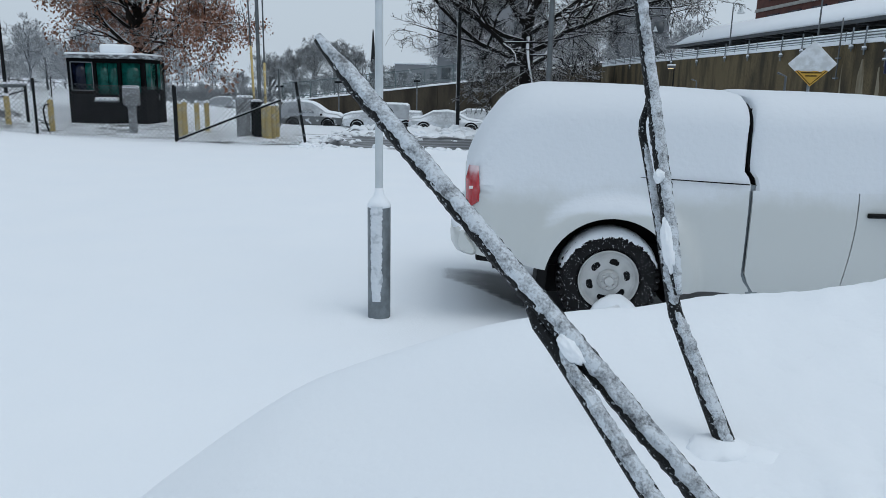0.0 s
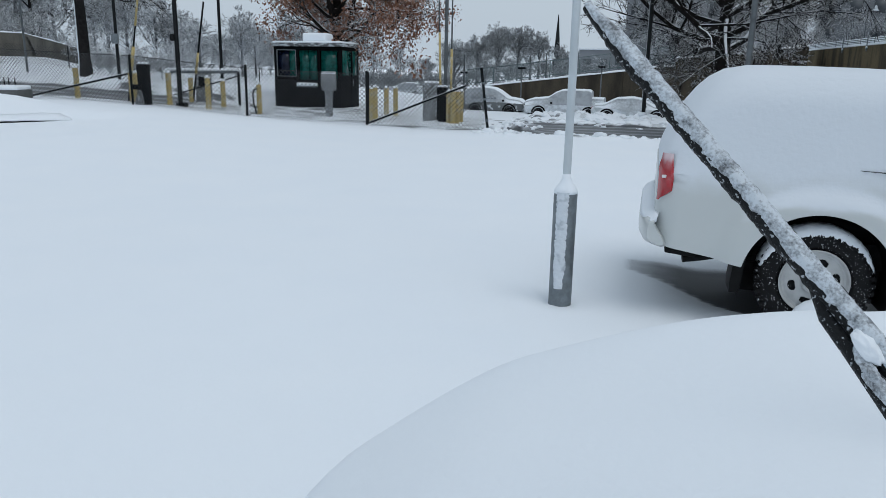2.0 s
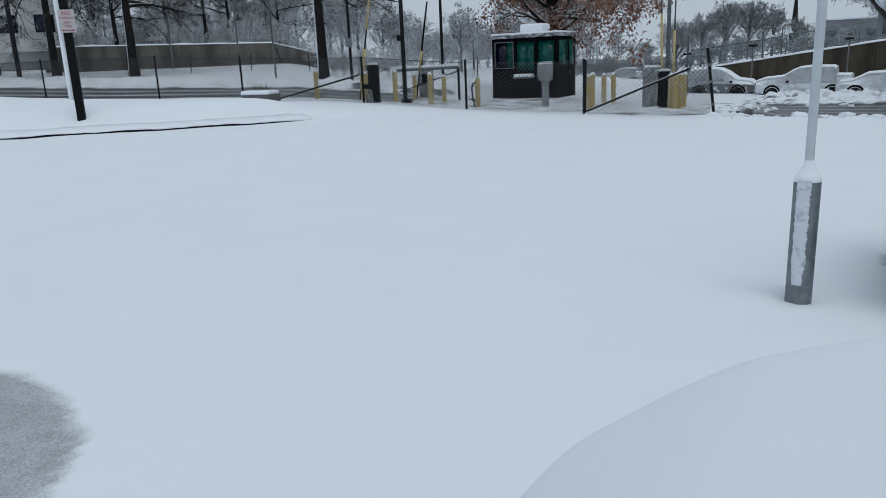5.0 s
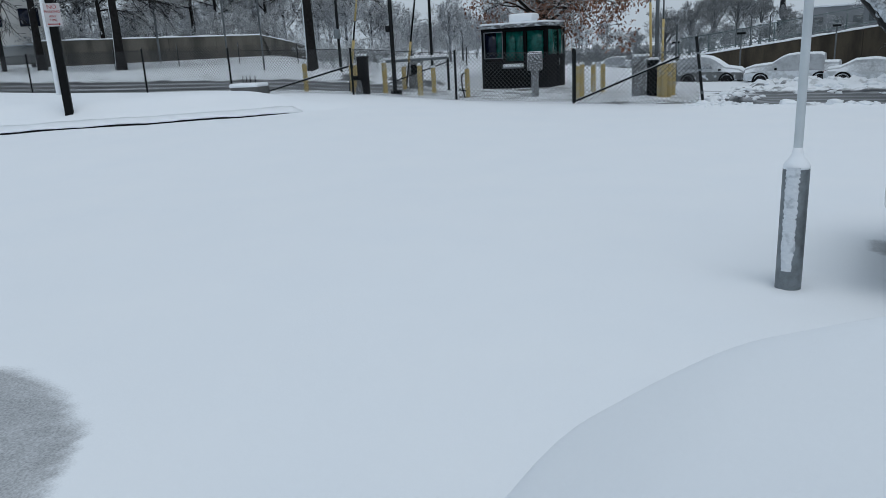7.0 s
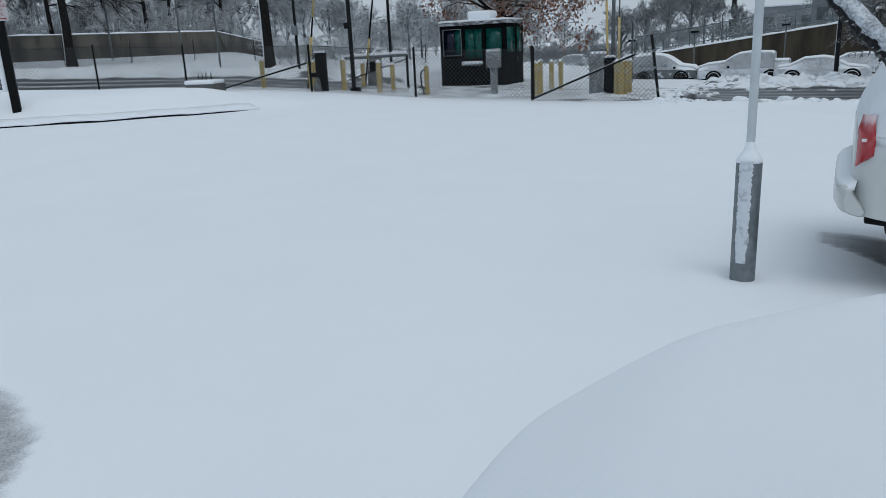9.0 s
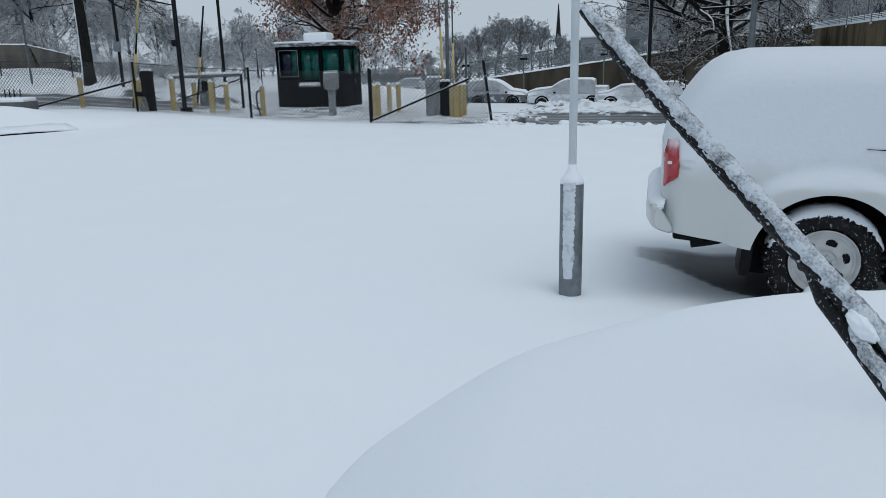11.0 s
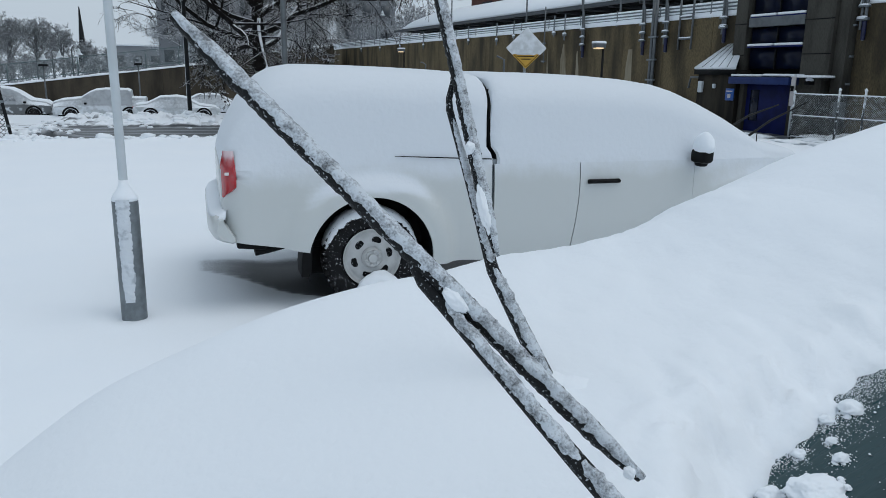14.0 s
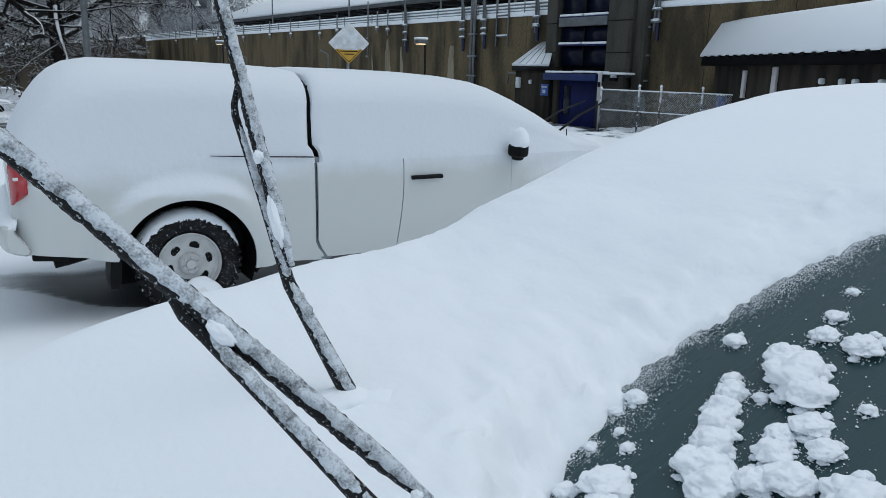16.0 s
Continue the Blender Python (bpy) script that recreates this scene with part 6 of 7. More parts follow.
# ---- retaining wall on the left ----
def wall_run(name, pts, label, material, thick=0.35, cap=0.12, panel=3.6):
    """A concrete wall along (x, y, bottom, top) points, in cast panels with open joints and a snow cap."""
    w = thing(name, pts[0][:3], label, "wall", kind="structure")
    for (x0, y0, b0, t0), (x1, y1, b1, t1) in zip(pts, pts[1:]):
        L = math.hypot(x1 - x0, y1 - y0)
        nx, ny = -(y1 - y0) / L, (x1 - x0) / L
        n = max(1, round(L / panel))
        for i in range(n):
            u0, u1 = i / n + 0.012 / L, (i + 1) / n - 0.012 / L
            ring = []
            for u in (u0, u1):
                x, y, b, t = (p + (q - p) * u for p, q in zip((x0, y0, b0, t0), (x1, y1, b1, t1)))
                ring.append([(x, y, b), (x, y, t), (x + nx * thick, y + ny * thick, t), (x + nx * thick, y + ny * thick, b)])
            part("panel", loft(bmesh.new(), ring), material, w, flat=True)
        if cap:
            ring = []
            for i in range(int(L / 0.6) + 2):
                u = min(1.0, i * 0.6 / L)
                x, y, b, t = (p + (q - p) * u for p, q in zip((x0, y0, b0, t0), (x1, y1, b1, t1)))
                c = cap * (0.8 + 0.5 * nz(x, y, 1))
                ring.append([(x - nx * 0.03, y - ny * 0.03, t), (x - nx * 0.03, y - ny * 0.03, t + c * 0.6), (x + nx * thick * 0.3, y + ny * thick * 0.3, t + c), (x + nx * thick * 0.8, y + ny * thick * 0.8, t + c), (x + nx * thick, y + ny * thick, t)])
            part("snow_cap", loft(bmesh.new(), ring), M_snow, w, "snow along the top")
    return w


def pz(az, d, s):
    """Height seen at a slope s above eye level."""
    return 1.755 + s * d


P1, P2, P3 = polar(-57.5, 58), polar(-44.5, 60), polar(-41.0, 74)
P0 = polar(-59.4, 59)
wall_run("wall_left", [(*P0, 1.2, pz(0, 60, 0.033)), (*P1, 1.2, pz(0, 58, 0.0335)), (*P2, 1.2, pz(0, 60, 0.0305)), (*P3, 1.2, pz(0, 74, 0.0139))], "stained grey-brown concrete retaining wall topped with snow", mat("brown_grey_concrete", (0.125, 0.116, 0.098), 0.85, 0, 0.7, 0.5, second=(0.045, 0.042, 0.036), fine=0.3, bump=0.4, bump_scale=7, grain=(1, 1, 0.3)))
# snowy bank behind that wall
bm = bmesh.new()
loft(bm, [[(P0[0], P0[1] + 0.3, 3.6), (*polar(-66, 120), 5.0)], [(P1[0], P1[1] + 0.3, 3.6), (*polar(-57.5, 120), 5.0)], [(P2[0], P2[1] + 0.3, 3.4), (*polar(-44.5, 120), 4.0)], [(*polar(-43.5, 62), 1.0), (*polar(-43.5, 120), 1.0)]], False, False)
single("snow_bank", bm, M_snow, "snowy rise behind the retaining wall", "ground", kind="structure")
# far fence along the pavement
ff = thing("chain_link_fence", (-35, 40, 1.0), "low distant chain-link fence along the snowy verge", "fence")
FP = [polar(-63 + i * 4.2, 47) for i in range(9)]
for x, y in FP:
    bm = tube(bmesh.new(), [(x, y, terrain(x, y) - 0.2), (x, y, terrain(x, y) + 1.25)], 0.035, 6)
    part("fence_post", bm, M_post, ff)
for a, b in zip(FP, FP[1:]):
    ob = new("chain_link", chain_mesh(a, b, terrain(*a), terrain(*b), 1.1, 0.16, 0.008))
    ob.parent = ff
    ob.matrix_parent_inverse = Matrix.Translation(-ff.location)
    ob["kind"] = "stuff"
# pale house at the far left
hx, hy = polar(-63.0, 82)
house = thing("house", (hx, hy, 3.0), "pale low building with dark windows far behind trees", "building")
bm = box(bmesh.new(), (hx, hy, 6.0), (16, 8, 7), 0.05, rz=50)
part("wall", bm, mat("pale_siding", (0.68, 0.68, 0.66), 0.7, 0, 0.5, 0.2), house)
bm = box(bmesh.new(), (hx, hy, 9.7), (17, 9, 0.5), 0.1, rz=50)
part("roof", bm, M_snow, house, "snowy flat roof")
for i in range(5):
    c = Vector((hx, hy, 6.4)) + Matrix.Rotation(radians(50), 3, "Z") @ Vector((-6 + 3 * i, -4.02, 0))
    part("window", box(bmesh.new(), c, (1.6, 0.1, 1.5), rz=50), M_dark_glass, house)

# ---- cars across the road ----
def parked(base, rz, kind, paint, label):
    """A snow-covered car: painted lower body with wheel arches, wheels, bumpers, and a shell of snow on top."""
    L = {"suv": 4.2, "pickup": 5.0, "sedan": 4.8}[kind]
    c = thing("car", (0, 0, 0), label, "car", "parked cars across the road")
    hw = 0.92
    top = {"suv": [(-2.08, 0.8, 0.78, 0.6, 1.0), (-2.0, 0.88, 0.80, 0.62, 1.5), (-1.75, 0.9, 0.85, 0.66, 1.80), (-0.6, 0.9, 0.85, 0.68, 1.90), (0.0, 0.9, 0.85, 0.66, 1.84), (0.4, 0.9, 0.85, 0.66, 1.66), (1.0, 0.9, 0.85, 0.72, 1.24), (1.8, 0.88, 0.82, 0.7, 1.12), (2.06, 0.8, 0.7, 0.6, 0.92)],
           "pickup": [(-2.5, 0.84, 0.8, 0.6, 1.30), (-2.45, 0.89, 0.85, 0.66, 1.38), (-1.72, 0.9, 0.85, 0.70, 1.40), (-1.68, 0.9, 0.85, 0.70, 1.76), (-1.5, 0.9, 0.85, 0.68, 1.86), (-0.3, 0.9, 0.85, 0.68, 1.88), (0.2, 0.9, 0.85, 0.66, 1.82), (0.5, 0.9, 0.85, 0.66, 1.70), (1.0, 0.9, 0.85, 0.74, 1.38), (2.0, 0.88, 0.85, 0.72, 1.27), (2.45, 0.84, 0.8, 0.62, 1.12)],
           "sedan": [(-2.35, 0.8, 0.7, 0.6, 0.85), (-2.2, 0.88, 0.75, 0.66, 1.06), (-1.6, 0.9, 0.78, 0.66, 1.14), (-0.9, 0.9, 0.78, 0.62, 1.48), (0.0, 0.9, 0.78, 0.64, 1.54), (0.5, 0.9, 0.78, 0.63, 1.46), (1.25, 0.9, 0.78, 0.7, 1.06), (2.1, 0.88, 0.74, 0.68, 0.94), (2.35, 0.78, 0.62, 0.56, 0.75)]}[kind]
    bm = shell(bmesh.new(), dense(top, 0.12), 24, 0.0, 0.012, 0.16)
    part("snow_cover", bm, M_car_cover, c, "thick snow over roof, windows and bonnet")
    bm = bmesh.new()
    out = [(-L / 2 + 0.02, 0.42), (-L / 2, 0.7), (-L / 2 + 0.05, 0.88)] + [(x, 0.88 if kind != "sedan" else 0.8) for x in (-1.0, 0.0, 1.0)] + [(L / 2 - 0.05, 0.8), (L / 2, 0.6), (L / 2 - 0.05, 0.36)]
    ax = L / 2 - 0.95
    for cx in (ax, -ax):
        out += [(cx + 0.37 * math.cos(a), 0.34 + 0.37 * math.sin(a)) for a in [math.pi * k / 10 for k in range(11)]]
    prism(bm, out, "y", -hw, hw, 0.03)
    body = part("body", bm, paint, c)
    for cx in (ax, -ax):
        for sy_ in (1, -1):
            y = (hw - 0.12) * sy_
            bm = lathe(bmesh.new(), [(0.2, -0.11), (0.3, -0.11), (0.34, -0.06), (0.34, 0.06), (0.3, 0.11), (0.2, 0.11)], (cx, y, 0.34), "y", 24)
            w = part("wheel", bm, M_rubber, c)
            bm = lathe(bmesh.new(), [(0.2, -0.09), (0.14, -0.10), (0.05, -0.105), (0.05, 0.105), (0.14, 0.10), (0.2, 0.09)], (cx, y, 0.34), "y", 18)
            part("rim", bm, M_wheel, w)
    for sy_ in (1, -1):
        bm = box(bmesh.new(), (0.75, (hw + 0.08) * sy_, 1.0), (0.14, 0.18, 0.12), 0.03)
        part("wing_mirror", bm, M_black_plastic, c)
        bm = box(bmesh.new(), (-L / 2 + 0.06, 0.7 * sy_, 0.82), (0.1, 0.3, 0.16), 0.03)
        part("tail_lamp", bm, M_red_lamp, c)
        bm = box(bmesh.new(), (L / 2 - 0.05, 0.66 * sy_, 0.66), (0.1, 0.34, 0.14), 0.03)
        part("headlight", bm, M_wheel, c)
        if kind == "suv":
            for x0, x1 in ((-1.45, -0.75), (-0.68, 0.1)):
                bm = prism(bmesh.new(), [(x0, 1.08), (x1 + 0.18, 1.08), (x1, 1.36), (x0 + 0.04, 1.36)], "y", 0.80 * sy_, 0.862 * sy_)
                part("side_window", bm, M_frost_glass, c, "side window half hidden by snow")
        for cx in (ax, -ax):
            bm = bmesh.new()
            for k in range(13):
                a0, a1 = math.pi * k / 13, math.pi * (k + 1) / 13
                for r0, r1 in ((0.36, 0.46),):
                    q = [(cx + r * math.cos(a), (hw + 0.012) * sy_, 0.36 + r * math.sin(a)) for r, a in ((r0, a0), (r1, a0), (r1, a1), (r0, a1))]
                    bm.faces.new([bm.verts.new(p) for p in q])
            geo = bmesh.ops.extrude_face_region(bm, geom=bm.faces[:])
            for v in [g for g in geo["geom"] if isinstance(g, bmesh.types.BMVert)]:
                v.co.y -= 0.05 * sy_
            part("arch_trim", bm, M_black_plastic, c, "black wheel-arch trim")
    for k in range(3 if kind == "pickup" else 1):
        bm = box(bmesh.new(), (L / 2 - 0.01, 0, 0.58 + 0.13 * k), (0.06, 1.1, 0.06), 0.015)
        part("grille_bar", bm, M_black_plastic, c)
    bm = box(bmesh.new(), (0, 0, 0.32), (L - 0.5, 1.5, 0.22), 0.03)
    part("underbody", bm, M_black_plastic, c)
    c.matrix_world = pose(*base, 0, 0, rz)
    return c


M_frost_glass = mat("frosted_car_glass", (0.26, 0.28, 0.30), 0.5, 0, 6, 0.3, second=(0.45, 0.48, 0.51), lo=0.45, hi=0.65)
M_car_cover = mat("snow_over_frosted_car", (0.40, 0.43, 0.46), 0.7, 0, 3.0, 0.25, snow=1.0, snow_lo=0.30, snow_hi=0.70, snow_noise=0.35, bump=0.2, bump_scale=14)
M_grey_paint = mat("grey_car_paint", (0.13, 0.14, 0.145), 0.4, 0.1, 3.0, 0.1, second=(0.6, 0.64, 0.68), lo=0.52, hi=0.66)
M_silver_paint = mat("silver_car_paint", (0.46, 0.49, 0.51), 0.4, 0.1, 2.5, 0.1, second=(0.68, 0.72, 0.76), lo=0.40, hi=0.60)
parked((-10.15, 49.5, -1.24), 0, "suv", M_grey_paint, "grey station wagon covered with snow")
parked((-5.35, 48.3, -1.24), 180, "pickup", M_silver_paint, "silver pickup truck covered with snow")
parked((-1.15, 47.0, -1.24), 0, "sedan", M_silver_paint, "pale sedan buried in snow")
parked((0.9, 51.5, -1.24), 0, "sedan", M_silver_paint, "pale hatchback buried in snow")
parked((*polar(-18.6, 95), -1.9), 180, "pickup", M_silver_paint, "white pickup truck far across the car park")

# ---- ramp with wall and railing ----
RY = 62.0
M_ramp = mat("dark_brown_concrete", (0.080, 0.066, 0.048), 0.9, 0, 0.9, 0.6, fine=0.35, bump=0.35, bump_scale=9, grain=(1, 1, 0.25), second=(0.030, 0.026, 0.020), spec=0.2)
wall_run("wall_ramp", [(-16.0, RY + 1.1, -1.6, 0.1), (-14.8, RY + 1, -1.4, 0.20), (1.65, RY, -1.4, 2.25)], "brown concrete ramp wall with a snowy edge", M_ramp, 0.4, 0.18, 4.0)
wall_run("wall_abutment", [(1.7, RY - 2.5, -1.4, 2.75), (7.0, RY + 4, -1.4, 3.3), (14.6, 84, -1.4, 4.5)], "brown concrete abutment wall with a snowy edge", M_ramp, 0.4, 0.18, 4.0)
M_teal = mat("teal_railing", (0.13, 0.18, 0.185), 0.6, 0.1, 4, 0.3, snow=0.5, snow_lo=0.5, snow_hi=0.9)
rail = thing("ramp_railing", (-6, RY, 1.0), "teal mesh railing along the ramp", "railing")
pr = [(-42 + i * 2.4, RY + 6 - min(1.0, i * 2.4 / 27.2) * 5 - max(0.0, (i * 2.4 - 27.2) / 16.5)) for i in range(11, 19)]


def ramp_top(x):
    return -0.9 + 1.1 * min(1.0, (x + 42) / 27.2) + 2.05 * max(0.0, (x + 14.8) / 16.45)


for x, y in pr:
    bm = tube(bmesh.new(), [(x, y + 0.3, ramp_top(x)), (x, y + 0.3, ramp_top(x) + 1.5)], 0.04, 6)
    part("rail_post", bm, M_teal, rail)
for dz in (0.35, 1.5):
    bm = tube(bmesh.new(), [(x, y + 0.3, ramp_top(x) + dz) for x, y in pr], 0.035, 6)
    part("rail", bm, M_teal, rail)
for a, b in zip(pr, pr[1:]):
    ob = new("mesh_panel", chain_mesh((a[0], a[1] + 0.3), (b[0], b[1] + 0.3), ramp_top(a[0]) + 0.35, ramp_top(b[0]) + 0.35, 1.12, 0.16, 0.007))
    ob.data.materials.clear()
    ob.data.materials.append(M_teal)
    ob.parent = rail
    ob.matrix_parent_inverse = Matrix.Translation(-rail.location)
    ob["kind"] = "stuff"


def bell_lamp(x, y, z, h, label="slim grey lamp post with bell-shaped shade", arm=0.5):
    c = thing("street_lamp", (x, y, z), label, "street lamp", "bell-shaded street lamps")
    bm = tube(bmesh.new(), [(x, y, z - 0.2), (x, y, z + h), (x + arm * 0.3, y, z + h + 0.25), (x + arm, y, z + h + 0.2), (x + arm, y, z + h - 0.05)], [0.06, 0.045, 0.03, 0.03, 0.03], 8)
    part("post", bm, M_pole_grey, c)
    bm = lathe(bmesh.new(), [(0.05, 0.05), (0.1, -0.05), (0.14, -0.25), (0.3, -0.42), (0.28, -0.43), (0.1, -0.25)], (x + arm, y, z + h), "z", 14)
    part("shade", bm, M_pole_white, c, "pale bell-shaped lamp shade")


for az, d, s0, s1 in ((-9.2, 66, -0.012, 0.0175), (-8.0, 66, -0.008, 0.021), (-10.15, 68, -0.013, 0.014)):
    x, y = polar(az, d)
    bell_lamp(x, y, pz(0, d, s0), (s1 - s0) * d)
for az, d, h in ((-9.8, 55, 3.0), (-14.15, 58, 2.6), (-3.9, 60.5, 3.2)):
    x, y = polar(az, d)
    c = thing("street_lamp", (x, y, -1.2), "short lamp post with flat dark head", "street lamp")
    part("post", tube(bmesh.new(), [(x, y, -1.3), (x, y, -1.2 + h)], 0.05, 8), M_pole_grey, c)
    part("lamp_head", box(bmesh.new(), (x, y, -1.15 + h), (0.55, 0.3, 0.14), 0.03), M_dark_metal, c)

# spire and far blocks
sx_, sy_ = polar(-7.3, 210)
spire = thing("church_spire", (sx_, sy_, 0), "slim dark church spire in the haze", "spire")
part("spire", lathe(bmesh.new(), [(1.3, -3), (1.3, 5.0), (0.8, 7.5), (0.12, 16.3)], (sx_, sy_, 0), "z", 8), M_pole_dark, spire)
# haze over the far blocks is put into facade and window colours
M_haze = mat("haze_toned_facade", (0.24, 0.255, 0.275), 0.8, 0, 0.2, 0.2)

M_haze_window = mat("haze_toned_window", (0.07, 0.08, 0.09), 0.4)


def block(az, d, w, h, rz, material, label, rows, cols, z0=-2.0):
    x, y = polar(az, d)
    b = thing("building", (x, y, z0), label, "building")
    part("wall", box(bmesh.new(), (x, y, z0 + h / 2), (w, w * 0.7, h), 0.05, rz=rz), material, b)
    part("roof", box(bmesh.new(), (x, y, z0 + h + 0.15), (w + 0.4, w * 0.7 + 0.4, 0.3), 0.05, rz=rz), M_snow, b)
    m = Matrix.Rotation(radians(rz), 3, "Z")
    for r in range(rows):
        for q in range(cols):
            c = Vector((x, y, z0 + h * (r + 0.6) / (rows + 0.4))) + m @ Vector((w * ((q + 0.5) / cols - 0.5), -w * 0.35 - 0.02, 0))
            part("window", box(bmesh.new(), c, (w / cols * 0.5, 0.12, h / rows * 0.45), rz=rz), M_haze_window, b)


block(12.3, 125, 9, 34, -12, M_haze, "tall grey concrete block behind trees", 9, 3)
block(1.5, 120, 16, 22, 0, M_haze, "grey building behind the bare tree", 6, 6)
block(-3.9, 150, 9, 7.6, 5, M_haze, "low pale building in the haze", 2, 3)

# ---- station wall, walkway and canopy ----
def sx_at(y, c=22.7):
    return c - 0.087 * y


WT = 4.20
SDIR = math.degrees(math.atan2(1, -0.087)) - 90
wall_run("wall_station", [(sx_at(6), 6, -0.6, WT), (sx_at(90), 90, -1.4, WT)][::-1], "tall brown stained concrete station wall", M_concrete, 0.5, 0.0, 3.0)
walkway = thing("walkway_railing", (sx_at(40), 40, WT), "snow-lined pipe railing along the wall top", "railing")
for dz, r in ((0.06, 0.05), (0.20, 0.045), (0.34, 0.045), (0.48, 0.045)):
    bm = tube(bmesh.new(), [(sx_at(y) + 0.05, y, WT + dz) for y in (6, 30, 60, 90)], r, 8)
    part("pipe", bm, M_steel, walkway)
    bm = tube(bmesh.new(), [(sx_at(y) + 0.05, y, WT + dz + r * 0.9) for y in (6, 30, 60, 90)], r * 1.15, 8)
    part("snow_line", bm, M_snow, walkway)
for i in range(26):
    y = 8 + i * 3.2
    bm = tube(bmesh.new(), [(sx_at(y), y, WT - 0.1), (sx_at(y), y, WT + 0.62)], 0.03, 6)
    part("rail_post", bm, M_steel, walkway)
bm = bmesh.new()
loft(bm, [[(sx_at(y) - 0.05, y, WT - 0.04), (sx_at(y) - 0.05, y, WT + 0.04), (sx_at(y) + 0.14, y, WT + 0.45), (sx_at(y) + 3.0, y, WT + 0.5), (sx_at(y) + 3.0, y, WT - 0.2)] for y in (6, 20, 40, 60, 90)])
part("snow_ledge", bm, M_snow, walkway, "deep snow along the walkway edge")
rnd = random.Random(3)
M_navy_tip = mat("navy_pipe_wrap", (0.006, 0.010, 0.05), 0.5, 0, 8, 0.3)
for y, h in ((38.1, 0.6), (39.2, 0.4), (43.9, 0.4), (46.2, 0.65), (50.5, 0.5), (54.0, 0.45), (59.0, 0.6), (64.5, 0.45), (70.0, 0.5), (76.0, 0.5)):
    x = sx_at(y) - 0.12
    b = thing("conduit_bracket", (x, y, WT - h), "steel bracket and conduit hanging from wall top", "bracket", "brackets on the station wall")
    part("conduit", tube(bmesh.new(), [(x, y, WT + 0.75), (x - 0.02, y, WT + 0.2), (x - 0.02, y, WT - h)], 0.04, 8), M_steel, b)
    part("clamp", box(bmesh.new(), (x - 0.02, y, WT - h * 0.55), (0.12, 0.30, 0.10), 0.015), M_steel, b)
    part("snow_tuft", blob(bmesh.new(), (x - 0.03, y, WT - h * 0.55 + 0.07), (0.09, 0.17, 0.09), y, 0.3, 2), M_snow, b)
# drop pipes with wrapped ends, standing in pairs and cranked over the walkway
for y, z0 in ((36.2, 2.65), (31.25, 2.7), (29.65, 2.8), (26.15, 3.1), (19.95, 3.0)):
    x = sx_at(y) - 0.16
    b = thing("drop_pipe", (x, y, z0), "pair of grey pipes clamped to the wall, dark wrapped end", "pipe", "drop pipes on the station wall")
    for k, lean in ((0.0, 0.35), (0.16, 0.05)):
        part("pipe", tube(bmesh.new(), [(x, y + k + lean, WT + 1.4), (x, y + k, WT + 0.35), (x, y + k, z0 + (0.35 if k else 0.0))], 0.05, 8), M_pole_grey, b)
    part("wrapped_end", tube(bmesh.new(), [(x - 0.01, y, z0 + 0.62), (x - 0.01, y, z0 + 0.02)], 0.075, 10), M_navy_tip, b, "dark navy wrapped end")
    for z in (WT - 0.12, WT - 0.5, z0 + 0.66):
        part("clamp", box(bmesh.new(), (x - 0.03, y + 0.08, z), (0.12, 0.44, 0.06), 0.012), M_steel, b)
        part("snow_tuft", blob(bmesh.new(), (x - 0.05, y + 0.08, z + 0.035), (0.08, 0.22, 0.05), y + z, 0.25, 2), M_snow, b)
# long conduit runs down to the ground
for y, n, z0, r in ((30.45, 2, -0.3, 0.075), (20.43, 4, -0.2, 0.04), (40.2, 1, 2.4, 0.04)):
    b = thing("conduit", (sx_at(y) - 0.15, y, z0), "grey conduits running up the wall", "conduit", "conduit bundles")
    for k in range(n):
        part("pipe", tube(bmesh.new(), [(sx_at(y) - 0.14, y + k * 0.24, z0), (sx_at(y) - 0.14, y + k * 0.24, WT + 1.3)], r, 8), M_pole_grey, b)
    for z in (1.6, 2.5, 3.5):
        if z > z0:
            part("strap", box(bmesh.new(), (sx_at(y) - 0.16, y + (n - 1) * 0.12, z), (0.14, n * 0.26 + 0.1, 0.07), 0.01), M_steel, b)
y = 28.05
b = thing("pipe_ladder", (sx_at(y), y, 2.8), "pale pipe frame fixed to the wall", "ladder")
for dy in (0, 0.9):
    part("stile", tube(bmesh.new(), [(sx_at(y) - 0.15, y + dy, 2.9), (sx_at(y) - 0.15, y + dy, WT + 1.2)], 0.045, 8), M_pole_grey, b)
for z in (3.35, 4.25):
    part("rung", tube(bmesh.new(), [(sx_at(y) - 0.15, y, z), (sx_at(y) - 0.15, y + 0.9, z)], 0.04, 8), M_pole_grey, b)
    part("snow_line", tube(bmesh.new(), [(sx_at(y) - 0.15, y, z + 0.045), (sx_at(y) - 0.15, y + 0.9, z + 0.045)], 0.035, 8), M_snow, b)
# pale mineral runs on the wall
M_lime = mat("lime_run", (0.26, 0.23, 0.17), 0.9, 0, 1.6, 0.4, second=(0.13, 0.105, 0.065), lo=0.4, hi=0.65, grain=(1, 1, 0.25), spec=0.1)
